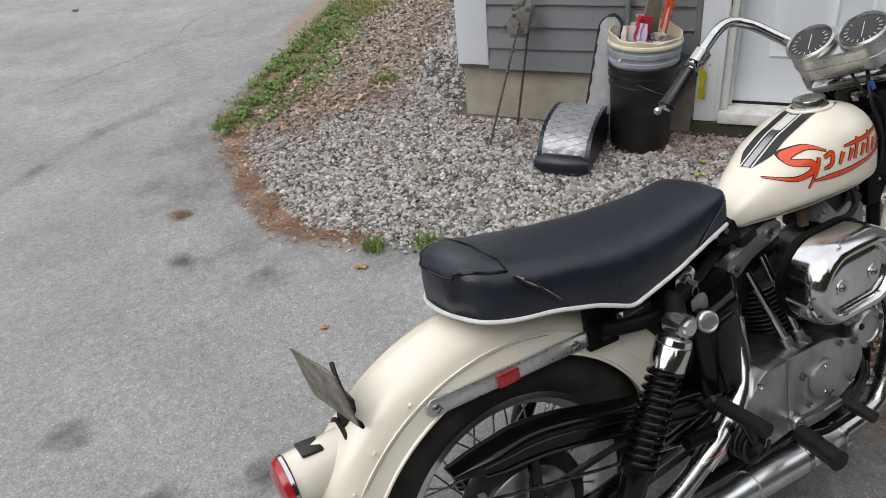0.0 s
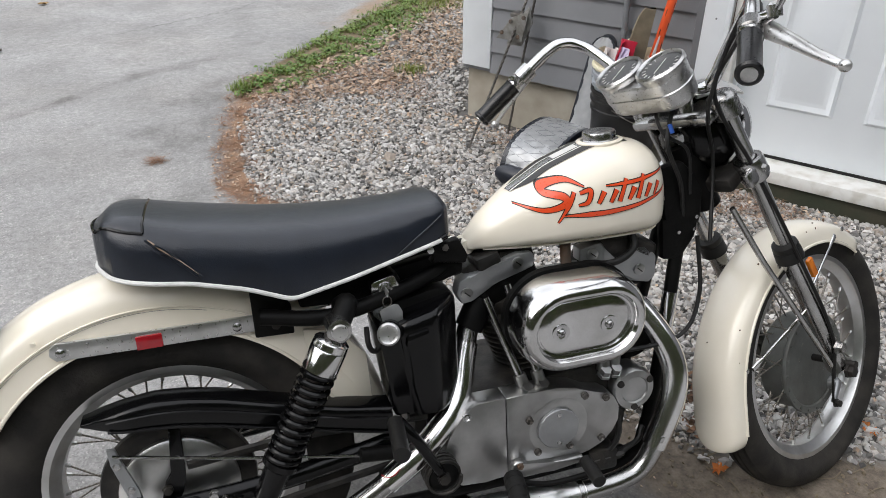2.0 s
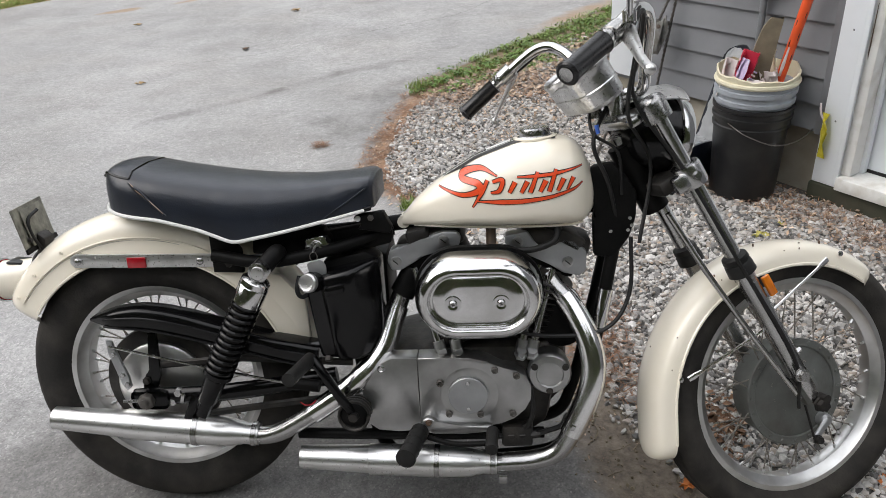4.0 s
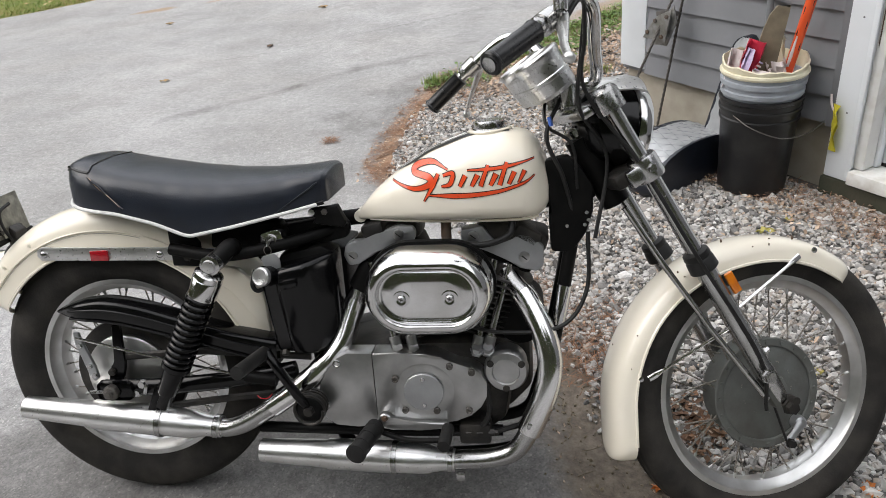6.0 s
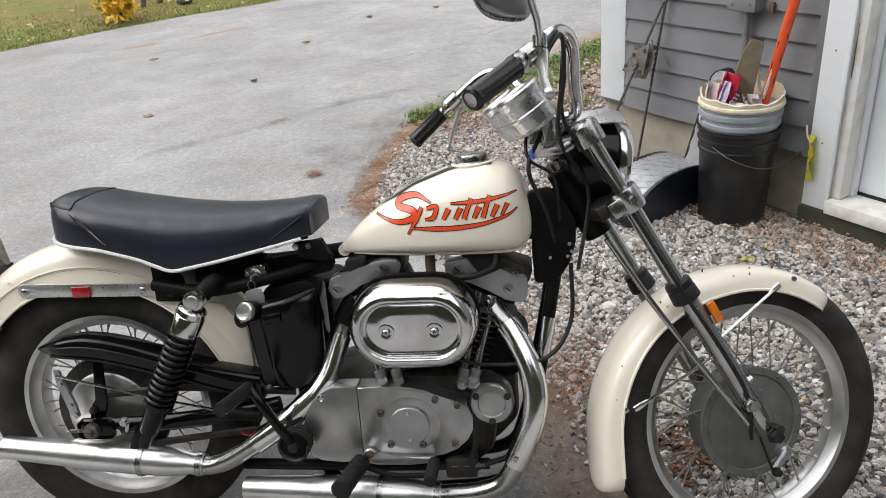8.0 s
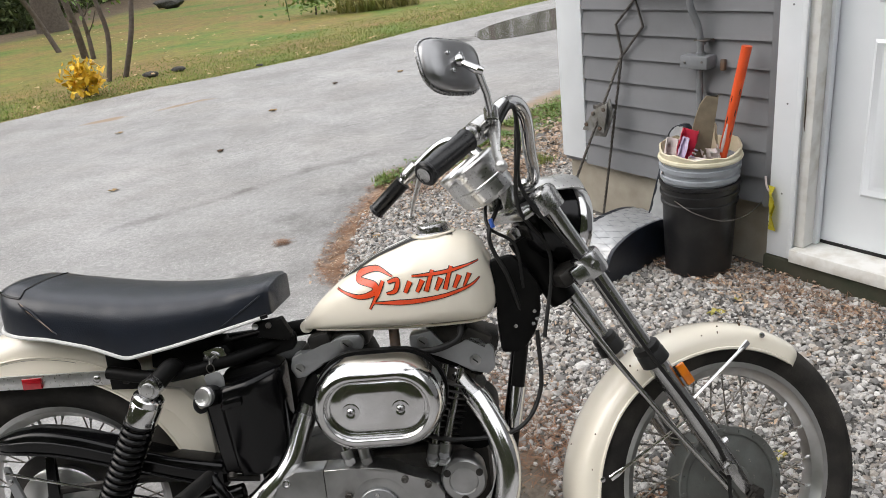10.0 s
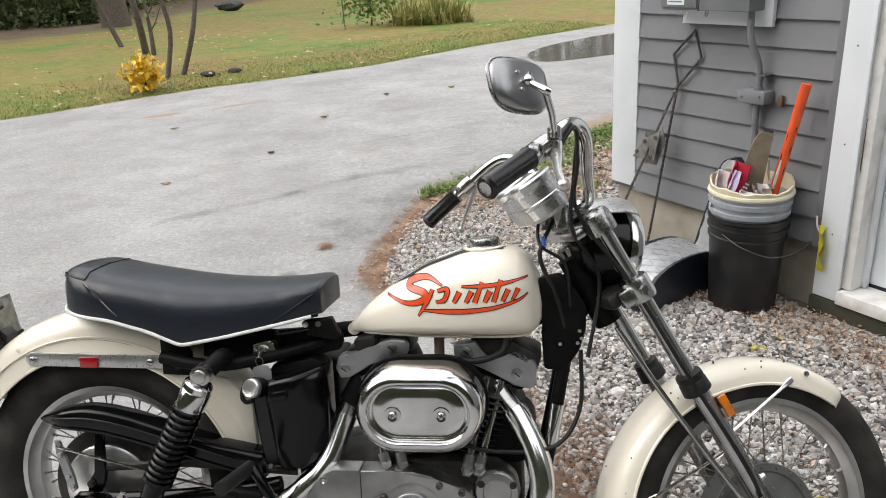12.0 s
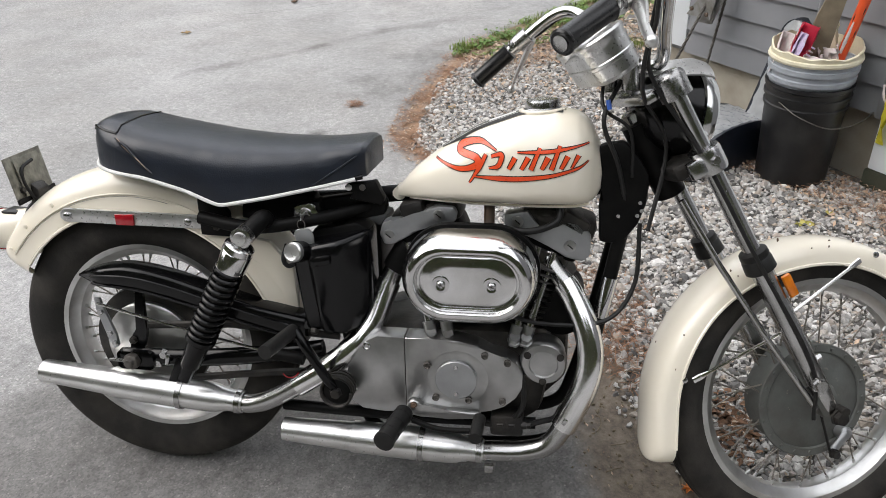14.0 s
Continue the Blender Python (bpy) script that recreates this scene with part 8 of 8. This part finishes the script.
for x, y in q:
    s_ = lrng.uniform(0.018, 0.05)
    h = gz(x, y) + 0.05
    t0 = lrng.uniform(0, 6.3)
    vs = [bm.verts.new((x + s_ * math.cos(t0 + a) * k, y + s_ * math.sin(t0 + a) * k, h + lrng.uniform(0, 0.03))) for a, k in ((0, 1), (1.1, 0.6), (2.2, 0.9), (3.3, 0.6), (4.4, 0.9), (5.3, 0.6))]
    bm.faces.new(vs)
tagged(new("leaf_litter", finish(bm, "leaf_litter", M["leaf_pale"])), "scattered pale fallen leaves over the lawn", "leaf litter", kind="stuff")

# hairline cracks in the asphalt
def crack(line, seed, width=0.012):
    rr = random.Random(seed)
    P = spline([(x, y, 0) for x, y in line], 10)
    bm = B()
    prev = None
    for i, p in enumerate(P):
        d = (P[min(i + 1, len(P) - 1)] - P[max(i - 1, 0)]).normalized()
        s_ = Vector((-d.y, d.x, 0))
        c_ = p + s_ * rr.uniform(-0.02, 0.02)
        w_ = width * rr.uniform(0.1, 1.0) * min(1, i / 4, (len(P) - 1 - i) / 4 + 0.05)
        z_ = gz(p.x, p.y) + 0.0015
        now = (bm.verts.new((*(c_ + s_ * w_).xy, z_)), bm.verts.new((*(c_ - s_ * w_).xy, z_)))
        if prev:
            bm.faces.new((prev[0], now[0], now[1], prev[1]))
        prev = now
    return bm


for k, line in enumerate(([(-0.57, 4.52), (-0.05, 4.86), (0.30, 5.10), (0.55, 5.28), (0.80, 5.72), (1.12, 6.05), (1.80, 6.53), (2.05, 6.75)], [(-1.75, 4.05), (-1.2, 4.22), (-0.57, 4.52)])):
    tagged(new("asphalt_crack", finish(crack(line, k, 0.0045), "asphalt_crack", M["crack"])), "dark hairline crack in the asphalt", "crack", kind="structure")

# puddle on the road
PUD = spline([(0.95, 9.5, 0), (1.0, 10.0, 0), (1.36, 10.8, 0), (2.36, 11.9, 0), (3.8, 12.6, 0), (3.6, 10.6, 0), (2.2, 9.35, 0), (1.36, 8.92, 0), (1.05, 9.0, 0)], 6)
bm = B()
bm.faces.new([bm.verts.new((p.x, p.y, 0.0235)) for p in PUD])
tagged(new("puddle", finish(bm, "puddle", M["water"])), "shallow still puddle on the asphalt road", "puddle", kind="structure")

# ---- plants and distance ----
def leaf_cloud(pts, size, rng, flat=0.5):
    n = len(pts)
    R = rotations(rng, n)
    base = np.array([(-0.55, 0, 0), (-0.20, -0.30, 0.09), (0.18, -0.22, 0.10), (0.55, 0, 0.02), (0.18, 0.22, 0.10), (-0.20, 0.30, 0.09)])
    s = size * rng.uniform(0.6, 1.4, n)
    v = np.einsum("nij,kj->nki", R, base) * s[:, None, None] + np.asarray(pts)[:, None]
    k = np.arange(n)[:, None] * 6
    return v.reshape(-1, 3), np.concatenate([k + [0, 1, 2, 3], k + [0, 3, 4, 5]])


def limbs(bm, base, height, r, rng, lean=(0, 0), forks=4):
    top = Vector(base) + Vector((lean[0], lean[1], height))
    w_ = 0.03 * height if r < 0.1 else 0.01 * height
    way = [Vector(base).lerp(top, k / 5) + Vector((rng.uniform(-w_, w_), rng.uniform(-w_, w_), 0)) * (0 < k) for k in range(6)]
    tr = spline(way, 4)
    tube(bm, tr, [r * (1.5 if r > 0.1 else 1.1), r, r * 0.9, r * 0.75, r * 0.5, r * 0.3], 14)
    ends, arms = [], []
    for k in range(forks):
        s = tr[int(len(tr) * rng.uniform(0.35, 0.95))]
        a = rng.uniform(0, 6.28)
        ln = height * rng.uniform(0.15, 0.35)
        e = s + Vector((math.cos(a) * ln * 0.6, math.sin(a) * ln * 0.6, ln))
        arms.append(tube(B(), spline([s, s.lerp(e, 0.5) + Vector((0, 0, -0.04)), e], 4), [r * 0.35, r * 0.15], 7))
        ends.append(e)
    return ends + [top], arms


def tree(name, x, y, height, r, label, seed, leaf_mt="foliage", leaves=500, size=0.12, spread=0.5, lean=(0, 0), forks=5, group=""):
    rg = np.random.default_rng(seed)
    rr = random.Random(seed)
    t = thing(name, label, "shrub" if height < 1 else "tree", pose(x, y, gz(x, y) - 0.02), group)
    bm = B()
    ends, arms = limbs(bm, (0, 0, 0), height, r, rr, lean, forks)
    part("trunk", bm, M["bark"], t)
    for arm in arms:
        part("branch", arm, M["bark"], t)
    pts = np.concatenate([np.array(e)[None] + rg.normal(0, spread, (leaves // len(ends), 3)) * [1, 1, 0.7] for e in ends])
    pts = pts[pts[:, 2] > 0.05]
    v, f = leaf_cloud(pts, size, rg)
    ob = new("crown", raw("crown", v, f, M[leaf_mt]))
    ob.parent = t
    return t


for k, (x, y, h, r, ln) in enumerate(((-4.10, 8.85, 3.2, 0.032, (0.32, 0.15)), (-3.96, 9.07, 3.0, 0.034, (0.95, 0.45)), (-7.5, 13.9, 3.4, 0.048, (-0.8, -0.39)), (-6.1, 12.2, 3.2, 0.060, (-0.25, -0.1)))):
    tree("sapling", x, y, h, r, "thin bare-stemmed sapling at the lawn edge", 20 + k, leaves=160, size=0.085, spread=0.3, lean=ln, group="saplings")
tree("yellow_shrub", -3.98, 8.0, 0.27, 0.014, "low shrub with bright yellow autumn leaves", 30, "autumn", 230, 0.095, 0.115, forks=9)
tree("sapling", -5.8, 11.9, 1.1, 0.04, "leafy green sapling behind the yellow shrub", 33, "leafy", 120, 0.07, 0.2, forks=6)
tree("large_tree", -11.2, 20.5, 9, 0.29, "thick-trunked tree at the wood's edge", 41, leaves=2600, size=0.35, spread=1.7, forks=9)
lily = thing("daylily_clump", "clump of strappy green and yellowing leaves on the lawn", "plant", pose(-1.1, 15.3, gz(-1.1, 15.3)))
a = rng.uniform(0, 6.28, 700)
qq = np.stack([0.95 * np.cos(a) * rng.uniform(0, 1, 700), 0.45 * np.sin(a) * rng.uniform(0, 1, 700)], 1)
build_blades("strappy_leaves", qq, 0.72, 0.026, M["straps"], "", "", rng, 1.15, z0=np.zeros(700))
bpy.data.objects["strappy_leaves"].parent = lily
tree("garden_shrub", -2.5, 15.6, 0.7, 0.02, "low leafy green shrub beside the daylilies", 52, "leafy", 900, 0.09, 0.36, forks=8)
flower = solo("pink_flower", lathe(B(), [(0, 0.0), (0.0, 0.02), (0.02, 0.06), (0.035, 0.055), (0.03, 0.0)], (-2.95, 14.9, 0.75), (0, -0.3, 1), 12), M["mauve"], "mauve garden flower head over the shrub", "flower")
part("stem", rod(B(), (-2.95, 14.95, 0.02), (-2.95, 14.9, 0.76), 0.012), M["foliage"], flower)
for x, y, s in ((-3.45, 8.75, 0.11), (-3.15, 9.0, 0.10), (-2.0, 8.95, 0.05), (-9.57, 25.4, 0.5)):
    bm = B()
    bmesh.ops.create_icosphere(bm, subdivisions=3, radius=1.0)
    for v in bm.verts:
        v.co *= 1 + 0.3 * noise.noise(v.co * 1.7 + Vector((x, y, 0)))
    bm.transform(Matrix.Diagonal((s, s * 0.6, s * 0.38, 1)))
    solo("rock", bm, M["rock"], "small dark rock at the lawn edge", "rock", group="lawn rocks", at=pose(x, y, gz(x, y) + s * 0.35))

# woods as broken walls of leaf clumps over trunks; the unseen rest of the ring is added
wrng = np.random.default_rng(77)
ang = wrng.uniform(0, 2 * math.pi, 75000)
rad = wrng.uniform(31, 45, 75000)
hgt = wrng.uniform(0, 1, 75000) ** 0.85 * (14 + 3 * np.sin(ang * 5) + 2.0 * np.sin(ang * 13 + 1) + 1.2 * np.sin(ang * 41))
# unseen woods behind the camera pulled closer to block sky and darken reflections
near = np.clip(-np.sin(ang), 0, 1)
rad = rad * (1 - 0.5 * near) * (1 + 0.5 * ease((radians(124) - ang) / radians(9)) * ease((ang - radians(30)) / radians(20)))
pts = np.stack([rad * np.cos(ang), rad * np.sin(ang) + 2, hgt], 1)
v, f = leaf_cloud(pts, 1.0, wrng)
tagged(new("far_woods", raw("far_woods", v, f, M["foliage"])), "dense dark green woods, with an unseen stretch behind the camera added to block sky", "woods", kind="stuff")
# undergrowth along the lawn's far edge
ang = wrng.uniform(radians(88), radians(150), 60000)
rad = 24 + 24 * ease((radians(122) - ang) / radians(9)) + 8 * wrng.uniform(0, 1, 60000) + 1.5 * np.sin(ang * 9) + 0.8 * np.sin(ang * 31)
hgt = wrng.uniform(0, 1, 60000) ** 1.3 * (3.2 + 1.2 * np.sin(ang * 17) + 0.8 * np.sin(ang * 43))
v, f = leaf_cloud(np.stack([rad * np.cos(ang), rad * np.sin(ang) + 2, hgt + 0.05], 1), 0.19, wrng)
tagged(new("undergrowth", raw("undergrowth", v, f, M["foliage"])), "dark leafy undergrowth at the wood's edge", "bushes", kind="stuff")
bm = B()
for k in range(70):
    a = 2 * math.pi * k / 70 + wrng.uniform(-0.04, 0.04)
    r = wrng.uniform(29, 34) * (1 - 0.5 * max(-math.sin(a), 0)) * (1.5 if radians(40) < a < radians(119) else 1)
    tube(bm, [(r * math.cos(a), r * math.sin(a) + 2, -0.2), (r * math.cos(a) + 0.2, r * math.sin(a) + 2, 5), (r * math.cos(a), r * math.sin(a) + 2.2, 11)], [0.22, 0.17, 0.08], 8)
tagged(new("far_trunks", finish(bm, "far_trunks", M["bark"])), "dark tree trunks along the wood's edge, added ones unseen behind the camera", "woods", kind="stuff")
